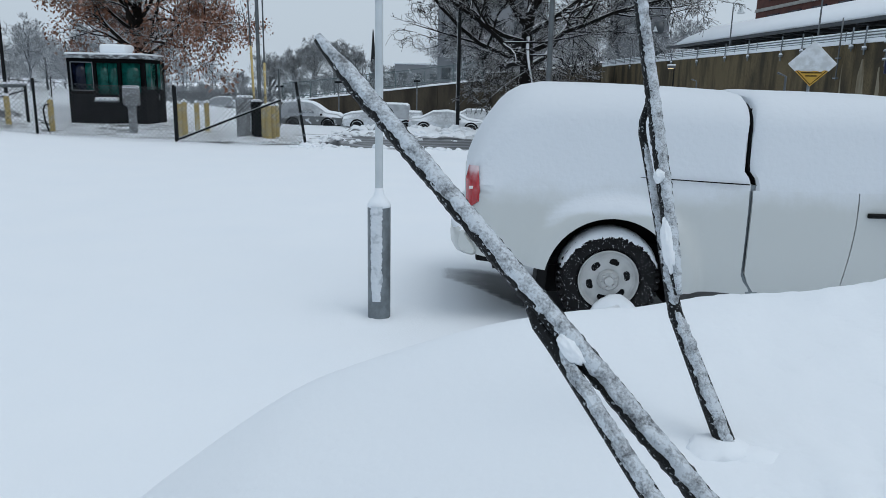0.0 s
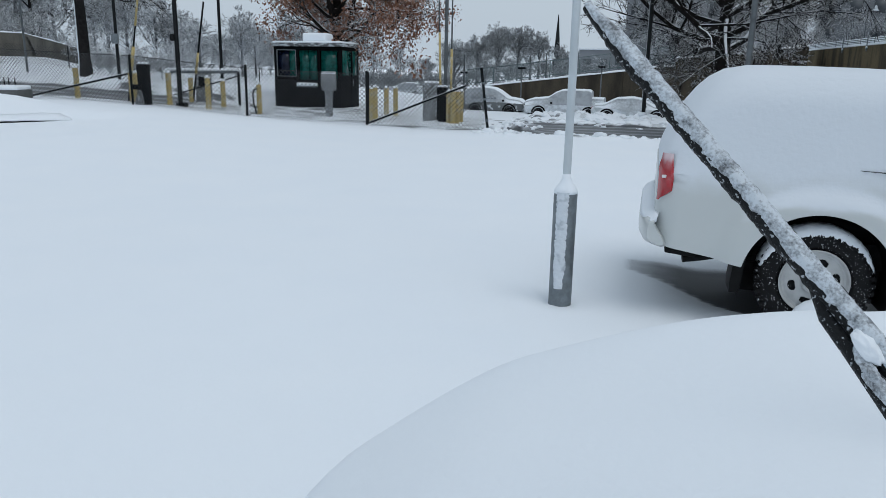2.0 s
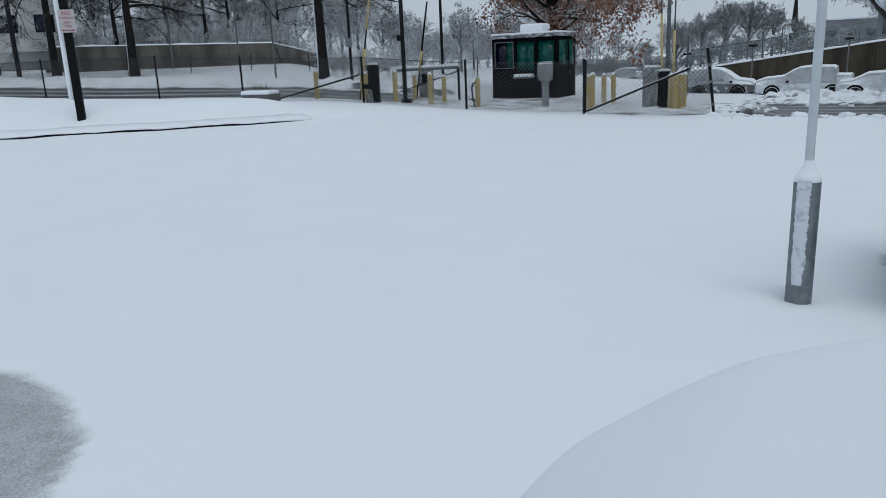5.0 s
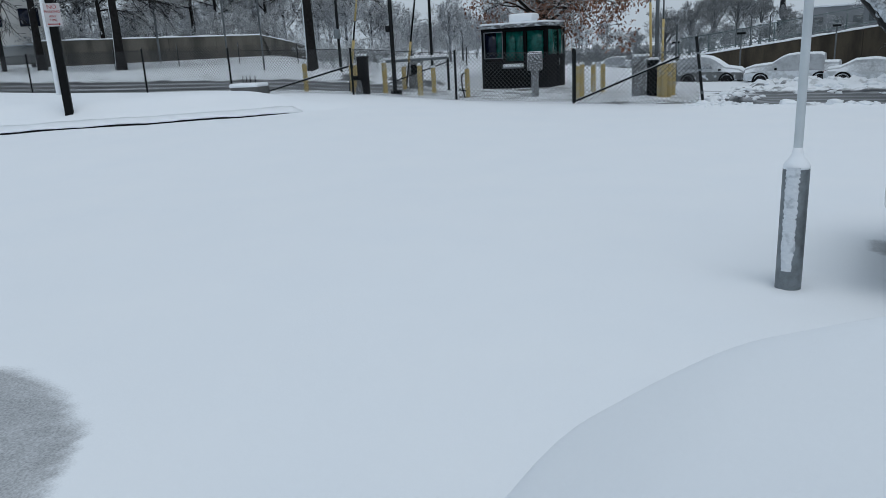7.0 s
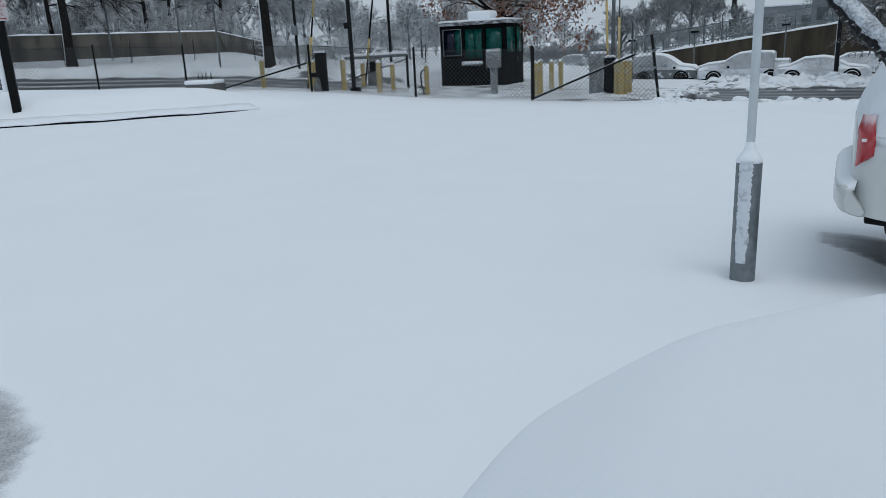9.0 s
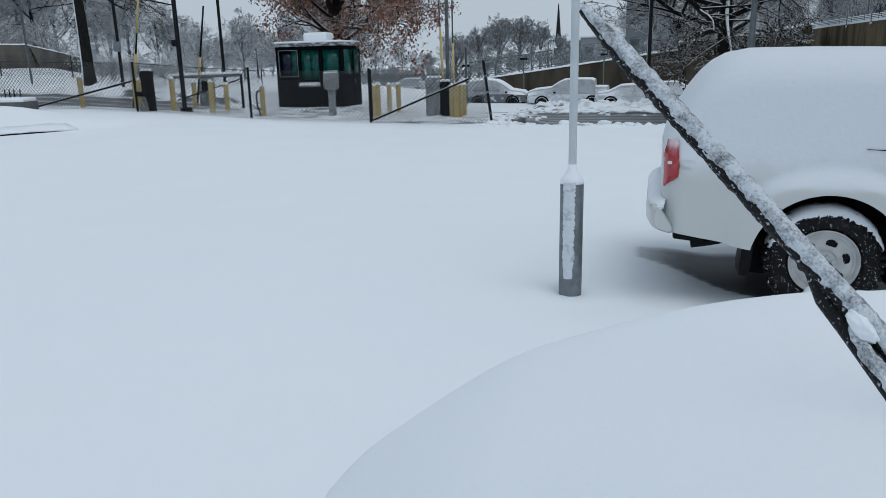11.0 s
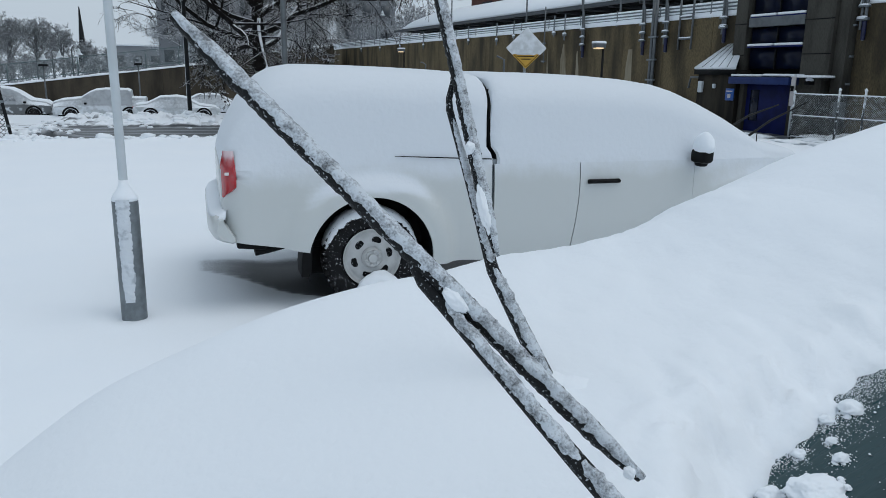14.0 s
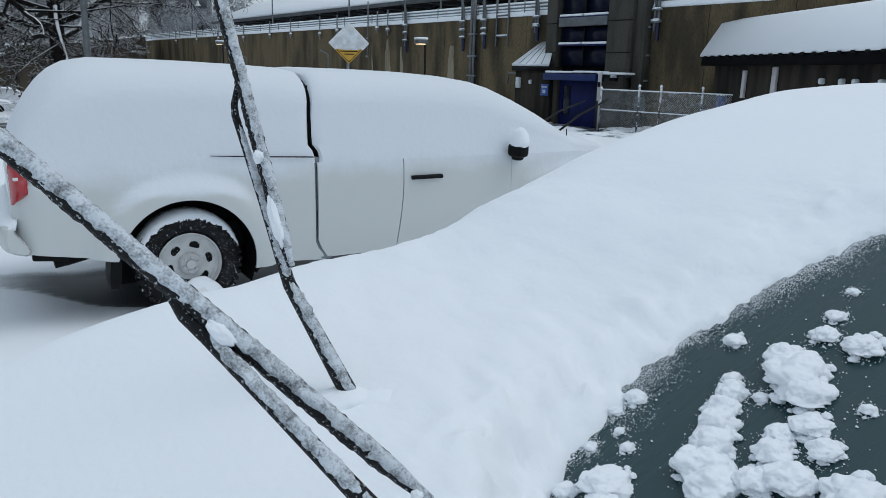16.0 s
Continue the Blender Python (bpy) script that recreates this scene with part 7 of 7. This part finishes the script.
for y, w, z1 in ((40.0, 0.25, 3.2), (38.3, 1.0, 3.4), (36.9, 0.5, 3.0), (32.4, 1.2, 3.0)):
    rows = []
    for k in range(15):
        z = -0.4 + (z1 + 0.4) * k / 14
        g = w * (1.0 - 0.75 * (k / 14) ** 2) * (0.8 + 0.5 * nz(z * 1.3, y)) / 2
        m_ = y + 0.12 * nz(z * 0.9, y + 4)
        rows.append([(sx_at(m_ - g) - 0.006, m_ - g, z), (sx_at(m_) - 0.010, m_, z), (sx_at(m_ + g) - 0.006, m_ + g, z), (sx_at(m_) - 0.002, m_, z)])
    single("lime_stain", loft(bmesh.new(), rows), M_lime, "pale mineral run down the concrete wall", "stain", "mineral runs on the wall")

canopy = thing("platform_canopy", (sx_at(50, 27), 50, 6.0), "long station platform canopy with snowy roof", "canopy")
M_canopy = mat("grey_canopy_steel", (0.075, 0.085, 0.095), 0.5, 0.3, 1.5, 0.25)
Y0, Y1 = 14, 79
for z0, z1, c0, c1 in ((5.82, 6.04, 27.0, 27.25),):
    bm = loft(bmesh.new(), [[(sx_at(y, c0), y, z0), (sx_at(y, c0), y, z1), (sx_at(y, c1), y, z1), (sx_at(y, c1), y, z0)] for y in (Y0, 45, Y1)])
    part("fascia", bm, M_canopy, canopy, "grey steel fascia")
# black soffit and an added backing wall paint the shaded void under the canopy
bm = loft(bmesh.new(), [[(sx_at(y, 27.2), y, 5.87), (sx_at(y, 27.2), y, 6.0), (sx_at(y, 33), y, 6.4), (sx_at(y, 33), y, 6.0)] for y in (Y0, 45, Y1)])
part("soffit", bm, M_black_wall, canopy, "underside coloured black for the shade beneath the roof")
bm = loft(bmesh.new(), [[(sx_at(y, 32.6), y, 4.0), (sx_at(y, 32.6), y, 6.1), (sx_at(y, 32.9), y, 6.1), (sx_at(y, 32.9), y, 4.0)] for y in (Y0, 45, Y1)])
part("back_wall", bm, M_black_wall, canopy, "added black backing for the shaded void over the platform")
bm = loft(bmesh.new(), [[(sx_at(y, 26.95), y, 6.05), (sx_at(y, 26.95), y, 6.20), (sx_at(y, 28), y, 6.85), (sx_at(y, 30.5), y, 7.85), (sx_at(y, 33), y, 6.8), (sx_at(y, 33), y, 6.45)] for y in (Y0, 45, Y1 - 3)])
part("roof", bm, M_snow, canopy, "snow-covered roof")
for i in range(22):
    y = Y0 + 1 + i * 2.9
    part("brace", box(bmesh.new(), (sx_at(y, 28.6), y, 5.78), (3.0, 0.12, 0.14), 0.02, rz=SDIR), M_canopy, canopy, "steel roof brace")
for i in range(12):
    y = Y0 + 2 + i * 5.6
    part("column", box(bmesh.new(), (sx_at(y, 29.5), y, 5.0), (0.25, 0.25, 1.9), 0.02), M_canopy, canopy)
for y in (77, 58, 46, 36, 30):
    bell_lamp(sx_at(y, 24.5), y, WT, 3.6, "platform lamp post with bell-shaped shade", 0.6)
# brick building behind the platform
bb = thing("brick_building", (sx_at(58, 42), 58, 0), "red-brown brick building behind the station", "building")
M_brick = mat("red_brown_brick", (0.11, 0.04, 0.03), 0.85, 0, 1.2, 0.3, fine=0.2, bump=0.3, bump_scale=12)
bm = loft(bmesh.new(), [[(sx_at(y, 42), y, -1), (sx_at(y, 42), y, 22), (sx_at(y, 58), y, 22), (sx_at(y, 58), y, -1)] for y in (14, 50, 93)])
part("wall", bm, M_brick, bb, flat=True)
M_pale_stone = mat("pale_stone", (0.35, 0.34, 0.32), 0.8, 0, 1, 0.2)
for lev in range(4):
    z = 7.6 + lev * 3.6
    bm = loft(bmesh.new(), [[(sx_at(y, 41.85), y, z - 0.35), (sx_at(y, 41.85), y, z), (sx_at(y, 42), y, z), (sx_at(y, 42), y, z - 0.35)] for y in (14, 50, 93)])
    part("ledge", bm, M_pale_stone, bb, "pale stone band")
    for i in range(16):
        y = 18 + i * 4.7
        part("window", box(bmesh.new(), (sx_at(y, 41.95), y, z + 1.7), (0.2, 2.6, 2.0), 0.02, rz=SDIR), M_dark_glass, bb)

# ---- lift tower, kiosk and door ----
def by_wall(y, off):
    """A place off metres in front of the station wall."""
    return sx_at(y) - off * 0.996, y - off * 0.087


def wbox(y, off, z, sy_, so, sz_, bevel=0.02):
    x, yy = by_wall(y, off)
    return box(bmesh.new(), (x, yy, z), (so, sy_, sz_), bevel, rz=SDIR)


ZG = -0.3
M_lift_glass = mat("navy_lift_glass", (0.002, 0.005, 0.020), 0.3, 0, 2, 0.4, spec=0.2)
lift = thing("lift_tower", (*by_wall(23.2, 0.6), ZG), "concrete lift tower with navy glass bays and snowy ledges", "lift tower")
M_tower = mat("weathered_dark_concrete", (0.075, 0.072, 0.062), 0.85, 0, 1.6, 0.5, fine=0.3, bump=0.35, bump_scale=9, grain=(1, 1, 0.2), spec=0.2, second=(0.030, 0.028, 0.024))
part("column", wbox(24.98, 0.25, 4.0, 0.60, 0.5, 8.6), M_tower, lift, "narrow concrete column")
part("column", wbox(21.38, 0.27, 5.0, 1.18, 0.54, 6.6), M_tower, lift, "broad concrete column")
part("column", wbox(20.55, 0.20, 4.0, 0.46, 0.4, 8.6), M_tower, lift, "recessed concrete column")
for y in (24.98, 21.38):
    for z in (2.6, 3.75, 4.9):
        part("joint", wbox(y, 0.505 if y > 24 else 0.545, z, 0.60 if y > 24 else 1.19, 0.02, 0.035, 0.0), M_dark_metal, lift)
for z0, z1 in ((2.08, 2.92), (2.96, 3.60), (4.02, 5.4)):
    for y in (23.90, 22.63):
        part("glass_bay", wbox(y, 0.30, (z0 + z1) / 2, 1.23, 0.08, z1 - z0 - 0.03, 0.0), M_lift_glass, lift, "navy glass panel")
    part("mullion", wbox(23.27, 0.36, (z0 + z1) / 2, 0.05, 0.10, z1 - z0), M_dark_metal, lift)
part("backing", wbox(23.27, 0.12, 3.2, 2.6, 0.2, 6.4), M_black_wall, lift)
for z in (2.93, 4.00):
    part("ledge", wbox(23.27, 0.42, z - 0.04, 2.55, 0.24, 0.06), M_navy, lift)
    for y, w in ((23.92, 1.2), (22.62, 1.24)):
        part("snow_cap", wbox(y, 0.44, z + 0.035, w, 0.22, 0.09, 0.035), M_snow, lift)
part("crossbeam", wbox(23.27, 0.42, 3.78, 2.56, 0.25, 0.34), M_pole_grey, lift, "grey steel crossbeam")
part("side_wall", wbox(21.6, 0.35, 0.7, 1.3, 0.5, 2.4), M_tower, lift)
part("door_surround", wbox(24.5, 0.45, 0.65, 0.42, 0.5, 2.3), M_tower, lift)
part("entrance_door", wbox(23.2, 0.50, 0.70, 2.15, 0.1, 2.0), M_navy, lift, "navy blue door")
part("door_window", wbox(23.85, 0.56, 0.75, 0.42, 0.04, 1.15), M_dark_glass, lift)
M_awning = mat("navy_awning", (0.014, 0.034, 0.14), 0.5, 0, 3, 0.3, spec=0.3)
part("awning", wbox(23.3, 0.75, 1.66, 2.85, 0.7, 0.26), M_awning, lift, "navy awning over the door")
for y, w, z in ((23.9, 1.5, 1.85), (22.4, 1.4, 1.87), (21.2, 1.3, 1.83)):
    part("awning_snow", wbox(y, 0.75, z, w, 0.66, 0.085, 0.04), M_snow, lift)
part("wall_lamp", wbox(21.3, 0.75, 1.62, 0.22, 0.28, 0.14, 0.04), M_dark_metal, lift, "dark wall lamp capped with snow")
part("lamp_snow", blob(bmesh.new(), (*by_wall(21.3, 0.75), 1.69), (0.14, 0.13, 0.12), 2, 0.2, 2), M_snow, lift)
M_dark_concrete = mat("wet_dark_concrete", (0.040, 0.034, 0.024), 0.85, 0, 2.2, 0.7, fine=0.3, bump=0.4, bump_scale=8, grain=(1, 1, 0.15), spec=0.2, second=(0.008, 0.007, 0.006))
kiosk = thing("kiosk", (*by_wall(26.2, 1.0), ZG), "dark concrete kiosk with sloped snowy metal roof", "kiosk")
part("wall", wbox(25.55, 0.5, 0.85, 2.1, 0.8, 2.4), M_dark_concrete, kiosk)
bm = bmesh.new()
pa = [by_wall(26.75, 1.0), by_wall(24.5, 1.0), by_wall(25.25, 0.0), by_wall(26.05, 0.0)]
loft(bm, [[(*pa[0], 1.86), (*pa[0], 2.06), (*pa[3], 2.98), (*pa[3], 2.75)], [(*pa[1], 1.86), (*pa[1], 2.06), (*pa[2], 2.98), (*pa[2], 2.75)]])
rf = part("roof", bm, M_dark_metal, kiosk, "dark sloped roof")
bm = bmesh.new()
loft(bm, [[(*pa[0], 2.062), (*pa[0], 2.15), (*pa[3], 3.08), (*pa[3], 2.985)], [(*pa[1], 2.062), (*pa[1], 2.15), (*pa[2], 3.08), (*pa[2], 2.985)]])
part("snow_cover", bm, M_snow, rf)
for k in (0.2, 0.4, 0.6, 0.8):
    a_, b_ = Vector((*pa[0], 2.155)).lerp(Vector((*pa[1], 2.155)), k), Vector((*pa[3], 3.085)).lerp(Vector((*pa[2], 3.085)), k)
    part("roof_seam", tube(bmesh.new(), [a_, b_], 0.012, 6), M_pole_grey, rf, "standing seam showing through")
part("side_pipe", tube(bmesh.new(), [(*by_wall(26.75, 0.6), 1.75), (*by_wall(27.7, 0.3), 1.75), (*by_wall(27.8, 0.3), 1.3)], 0.045, 8), M_pole_grey, kiosk, "grey cranked pipe")
part("wall_lamp", wbox(26.35, 0.95, 1.38, 0.22, 0.14, 0.45, 0.03), M_pole_white, kiosk, "pale wall lamp")
part("wall_lamp", wbox(25.6, 0.95, 1.42, 0.14, 0.12, 0.18, 0.04), M_pole_white, kiosk)
M_blue_sign = mat("blue_sign", (0.02, 0.09, 0.34), 0.4, 0, 6, 0.15)
s1 = part("blue_sign", wbox(24.75, 0.93, 1.12, 0.42, 0.04, 0.45, 0.01), M_blue_sign, kiosk, "small blue notice sign")
part("sign_panel", wbox(24.75, 0.955, 1.06, 0.16, 0.02, 0.14, 0.005), M_sign_white, s1)
part("sign_bar", wbox(24.75, 0.955, 1.24, 0.3, 0.02, 0.05, 0.005), M_sign_white, s1)
# tall narrow notice post by the door
bm = tube(bmesh.new(), [(*by_wall(21.6, 1.1), ZG), (*by_wall(21.6, 1.1), 1.9)], 0.04, 8)
np_ = thing("notice_post", (*by_wall(21.6, 1.1), ZG), "slim post with tall narrow white notice", "sign")
part("post", bm, M_pole_white, np_)
part("notice_plate", wbox(21.6, 1.16, 1.33, 0.17, 0.04, 1.0, 0.01), M_sign_white, np_)
part("pictogram", wbox(21.6, 1.19, 1.42, 0.11, 0.03, 0.18, 0.005), M_black_plastic, np_)
# snowy chain-link enclosure beside the door
enc = thing("chain_link_enclosure", (*by_wall(19.0, 2.2), ZG), "snow-crusted chain-link enclosure beside the lift", "fence")
M_pipe_snow = mat("snow_crusted_pipe", (0.06, 0.063, 0.067), 0.5, 0.2, 14, 0.3, second=(0.70, 0.74, 0.78), lo=0.52, hi=0.60, snow=0.9, snow_lo=0.3, snow_hi=0.7)
M_mesh_snow = mat("snow_crusted_mesh", (0.40, 0.43, 0.45), 0.7, 0, 9, 0.4, second=(0.16, 0.17, 0.18), lo=0.40, hi=0.62)
ep = [by_wall(20.82, 1.9), by_wall(19.12, 1.9), by_wall(18.22, 1.9), by_wall(16.7, 1.8), by_wall(15.6, 1.7)]
for i, (x, y) in enumerate(ep):
    part("fence_post", tube(bmesh.new(), [(x, y, ZG - 0.2), (x, y, ZG + (1.72 if i else 1.6))], 0.036, 8), M_pipe_snow, enc)
    part("snow_cap", blob(bmesh.new(), (x, y, ZG + (1.72 if i else 1.6)), (0.05, 0.05, 0.075), i, 0.25, 2), M_snow, enc)
for i, (a, b) in enumerate(zip(ep, ep[1:])):
    for z in (0.15, 0.85, 1.55):
        part("rail", tube(bmesh.new(), [(*a, ZG + z), (*b, ZG + z)], 0.02, 8), M_pipe_snow, enc)
        part("snow_line", tube(bmesh.new(), [(*a, ZG + z + 0.022), (*b, ZG + z + 0.022)], 0.022, 8), M_snow, enc)
    ob = new("chain_link", chain_mesh(a, b, ZG + 0.15, ZG + 0.15, 1.38, 0.07, 0.0034 if i < 2 else 0.0065))
    ob.data.materials.clear()
    ob.data.materials.append(M_mesh_snow)
    ob.parent = enc
    ob.matrix_parent_inverse = Matrix.Translation(-enc.location)
    ob["kind"] = "stuff"
meter = thing("meter_box", (*by_wall(19.8, 1.0), ZG), "small grey meter box on a stand", "meter box")
part("stand", tube(bmesh.new(), [(*by_wall(19.8, 1.0), ZG - 0.1), (*by_wall(19.8, 1.0), 0.7)], 0.035, 8), M_pole_grey, meter)
part("body", wbox(19.8, 1.0, 0.78, 0.34, 0.18, 0.5, 0.03), M_pole_grey, meter)
bm = bmesh.new()
for k in range(26):
    rnd_ = random.Random(k + 40)
    x, y = by_wall(rnd_.uniform(14.5, 22.5), rnd_.uniform(2.2, 3.6))
    blob(bm, (x, y, ground_z(x, y)), (rnd_.uniform(0.3, 0.8), rnd_.uniform(0.3, 0.8), rnd_.uniform(0.04, 0.11)), k, 0.45, 3, 2.4)
for k in range(14):
    rnd_ = random.Random(k + 90)
    x, y = by_wall(rnd_.uniform(15.5, 20.6), rnd_.uniform(0.5, 1.7))
    blob(bm, (x, y, ZG), (rnd_.uniform(0.4, 0.8), rnd_.uniform(0.4, 0.7), rnd_.uniform(0.18, 0.34)), k + 7, 0.35, 3, 2.0)
single("snow_heap", bm, M_snow, "trampled heaps of snow before the lift", "snow heap", kind="stuff")

# ---- service building with the broad snowy roof ----
A, B = Vector((20.05, 17.0)), Vector((12.85, 2.3))
dAB = (B - A).normalized()
nAB = Vector((-dAB.y, dAB.x))
if nAB.x < 0:
    nAB = -nAB
svc = thing("service_building", (*A, ZG), "brown concrete service building with broad snow-covered roof", "building")
L_ = (B - A).length


def svc_p(s, off, z):
    p = A + dAB * s + nAB * off
    return (p.x, p.y, z)


bm = loft(bmesh.new(), [[svc_p(s, 0.25, -0.6), svc_p(s, 0.25, 2.15), svc_p(s, 6, 2.15), svc_p(s, 6, -0.6)] for s in (0.1, L_)])
part("wall", bm, M_dark_concrete, svc, flat=True)
bm = loft(bmesh.new(), [[svc_p(s, -0.1, 2.14), svc_p(s, -0.1, 2.42), svc_p(s, 0.3, 2.45), svc_p(s, 0.3, 2.14)] for s in (-0.2, L_ + 0.3)])
part("eave", bm, M_black_wall, svc, "dark eave with row of fixings")
bm = loft(bmesh.new(), [[svc_p(s, -0.14, 2.42), svc_p(s, -0.14, 2.50), svc_p(s - k, 0.75, 3.52), svc_p(s - k, 1.2, 3.66), svc_p(s - k, 5.0, 3.4), svc_p(s, 5.0, 2.6)] for s, k in ((-0.25, 0.6), (L_ / 2, 0.0), (L_ + 0.3, 0.0))])
part("roof", bm, M_snow, svc, "broad sloped roof under smooth snow")
for i in range(30):
    s = 0.2 + i * 0.5
    part("fixing", box(bmesh.new(), svc_p(s, -0.16, 2.41), (0.09, 0.09, 0.06), 0.01), M_dark_metal, svc)
for s, w, z0, z1 in ((2.2, 0.17, 1.2, 2.0), (3.9, 0.22, 1.3, 2.1)):
    c = svc_p(s, 0.2, (z0 + z1) / 2)
    part("notice_panel", box(bmesh.new(), c, (w, 0.08, z1 - z0), 0.01, rz=math.degrees(math.atan2(dAB.y, dAB.x))), M_sign_white, svc, "narrow white notice panel")
for s in (6.1, 6.9, 7.4, 8.3):
    c = svc_p(s, 0.2, 1.75)
    part("wall_lamp", box(bmesh.new(), c, (0.14, 0.14, 0.15), 0.04, rz=math.degrees(math.atan2(dAB.y, dAB.x))), M_pole_white, svc, "small pale wall lamp")
c = svc_p(0.85, 0.2, 0.95)
part("blue_sign", box(bmesh.new(), c, (0.5, 0.06, 0.55), 0.02, rz=math.degrees(math.atan2(dAB.y, dAB.x))), M_blue_sign, svc, "small blue notice sign")

# ---- yellow diamond warning sign ----
wx, wy = polar(24.2, 18.0)
wz = 2.355
warn = thing("warning_sign", (wx, wy, 0), "yellow diamond warning sign, upper part plastered with snow", "sign")
part("post", tube(bmesh.new(), [(wx, wy + 0.06, -0.5), (wx, wy + 0.06, 2.5)], 0.035, 8), M_steel, warn)
fm = Matrix.Translation((wx, wy, wz)) @ Matrix.Rotation(radians(-24.2), 4, "Z") @ Matrix.Rotation(radians(45), 4, "Y")
M_sign_yellow = mat("sign_yellow", (0.55, 0.31, 0.03), 0.4, 0, 9, 0.12)
pl_ = part("sign_plate", slab(fm, 0.665, 0.665, 0.012, 0.004), M_sign_yellow, warn, "yellow sign plate")
fb = Matrix.Translation((wx, wy, wz)) @ Matrix.Rotation(radians(-24.2), 4, "Z")
bm = bmesh.new()
for a, b in (((-0.43, 0.0), (0.0, -0.43)), ((0.43, 0.0), (0.0, -0.43))):
    m = fb @ Matrix.Translation(((a[0] + b[0]) / 2, -0.010, (a[1] + b[1]) / 2)) @ Matrix.Rotation(radians(45 if a[0] < 0 else -45), 4, "Y")
    bmesh.ops.create_cube(bm, size=1, matrix=m @ Matrix.Diagonal((0.6, 0.006, 0.014, 1)))
part("border", bm, M_black_plastic, pl_)
bm = bmesh.new()
for z, w in ((-0.185, 0.40), (-0.25, 0.22)):
    bmesh.ops.create_cube(bm, size=1, matrix=fb @ Matrix.Translation((0, -0.010, z)) @ Matrix.Diagonal((w, 0.006, 0.022, 1)))
bmesh.ops.create_cube(bm, size=1, matrix=fb @ Matrix.Translation((0.03, -0.010, -0.06)) @ Matrix.Diagonal((0.03, 0.006, 0.14, 1)))
part("bar", bm, M_black_plastic, pl_, "dark bars of writing")
bm = bmesh.new()
rows = []
for j in range(21):
    z = 0.47 - 0.62 * j / 20
    row = []
    for i in range(17):
        u = i / 8 - 1
        w = max(0.0, 0.475 - abs(z))
        zz = z - (0.06 * fbm(u * 3, 2.0) + 0.03 * fbm(u * 14, 5.0) if j > 14 else 0) * ((j - 14) / 6)
        row.append(bm.verts.new(fb @ Vector((u * w, -0.014 - 0.022 * (1 - abs(u) ** 6) * smooth(-0.09, 0.0, z), zz))))
    rows.append(row)
for a, b in zip(rows, rows[1:]):
    for i in range(16):
        bm.faces.new((a[i], a[i + 1], b[i + 1], b[i]))
part("snow_crust", bm, mat("thin_snow_crust", (0.50, 0.52, 0.53), 0.7, 0, 7, 0.2, second=(0.66, 0.69, 0.72), bump=0.3, bump_scale=50), pl_, "snow plastered over the plate")
# two path lamps in front of the wall
M_lamp_glow = bpy.data.materials.new("warm_lamp_glow")
M_lamp_glow.use_nodes = True
lb = M_lamp_glow.node_tree.nodes["Principled BSDF"]
lb.inputs["Base Color"].default_value = (0.8, 0.7, 0.5, 1)
lb.inputs["Emission Color"].default_value = (1.0, 0.62, 0.28, 1)
for az, d, top, glow in ((29.75, 25.0, 0.047, 0.6), (15.0, 42.0, 0.034, 3.0)):
    x, y = polar(az, d)
    z1 = 1.755 + top * d
    c = thing("path_lamp", (x, y, -0.4), "path lamp with snow-capped box head", "lamp")
    part("post", tube(bmesh.new(), [(x + 0.06, y, -0.5), (x + 0.06, y, z1 - 0.25)], 0.04, 8), M_dark_metal, c)
    part("head", box(bmesh.new(), (x - 0.1, y, z1 - 0.24), (0.38, 0.3, 0.15), 0.03), M_pole_grey, c)
    part("snow_cap", box(bmesh.new(), (x - 0.1, y, z1 - 0.145), (0.39, 0.31, 0.08), 0.035, seg=3), M_snow, c)
    part("lens", box(bmesh.new(), (x - 0.14, y - 0.05, z1 - 0.325), (0.26, 0.22, 0.04), 0.015), M_lamp_glow, c, "faintly glowing lens")
lb.inputs["Emission Strength"].default_value = 0.7
for az, d in ((22.6, 24.0), (16.7, 40.0)):
    x, y = polar(az, d)
    c = thing("stand_pipe", (x, y, -0.4), "short grey stand pipe by the wall", "pipe")
    part("pipe", tube(bmesh.new(), [(x, y, -0.5), (x, y, 2.2), (x - 0.25, y, 2.3)], 0.035, 8), M_pole_grey, c)
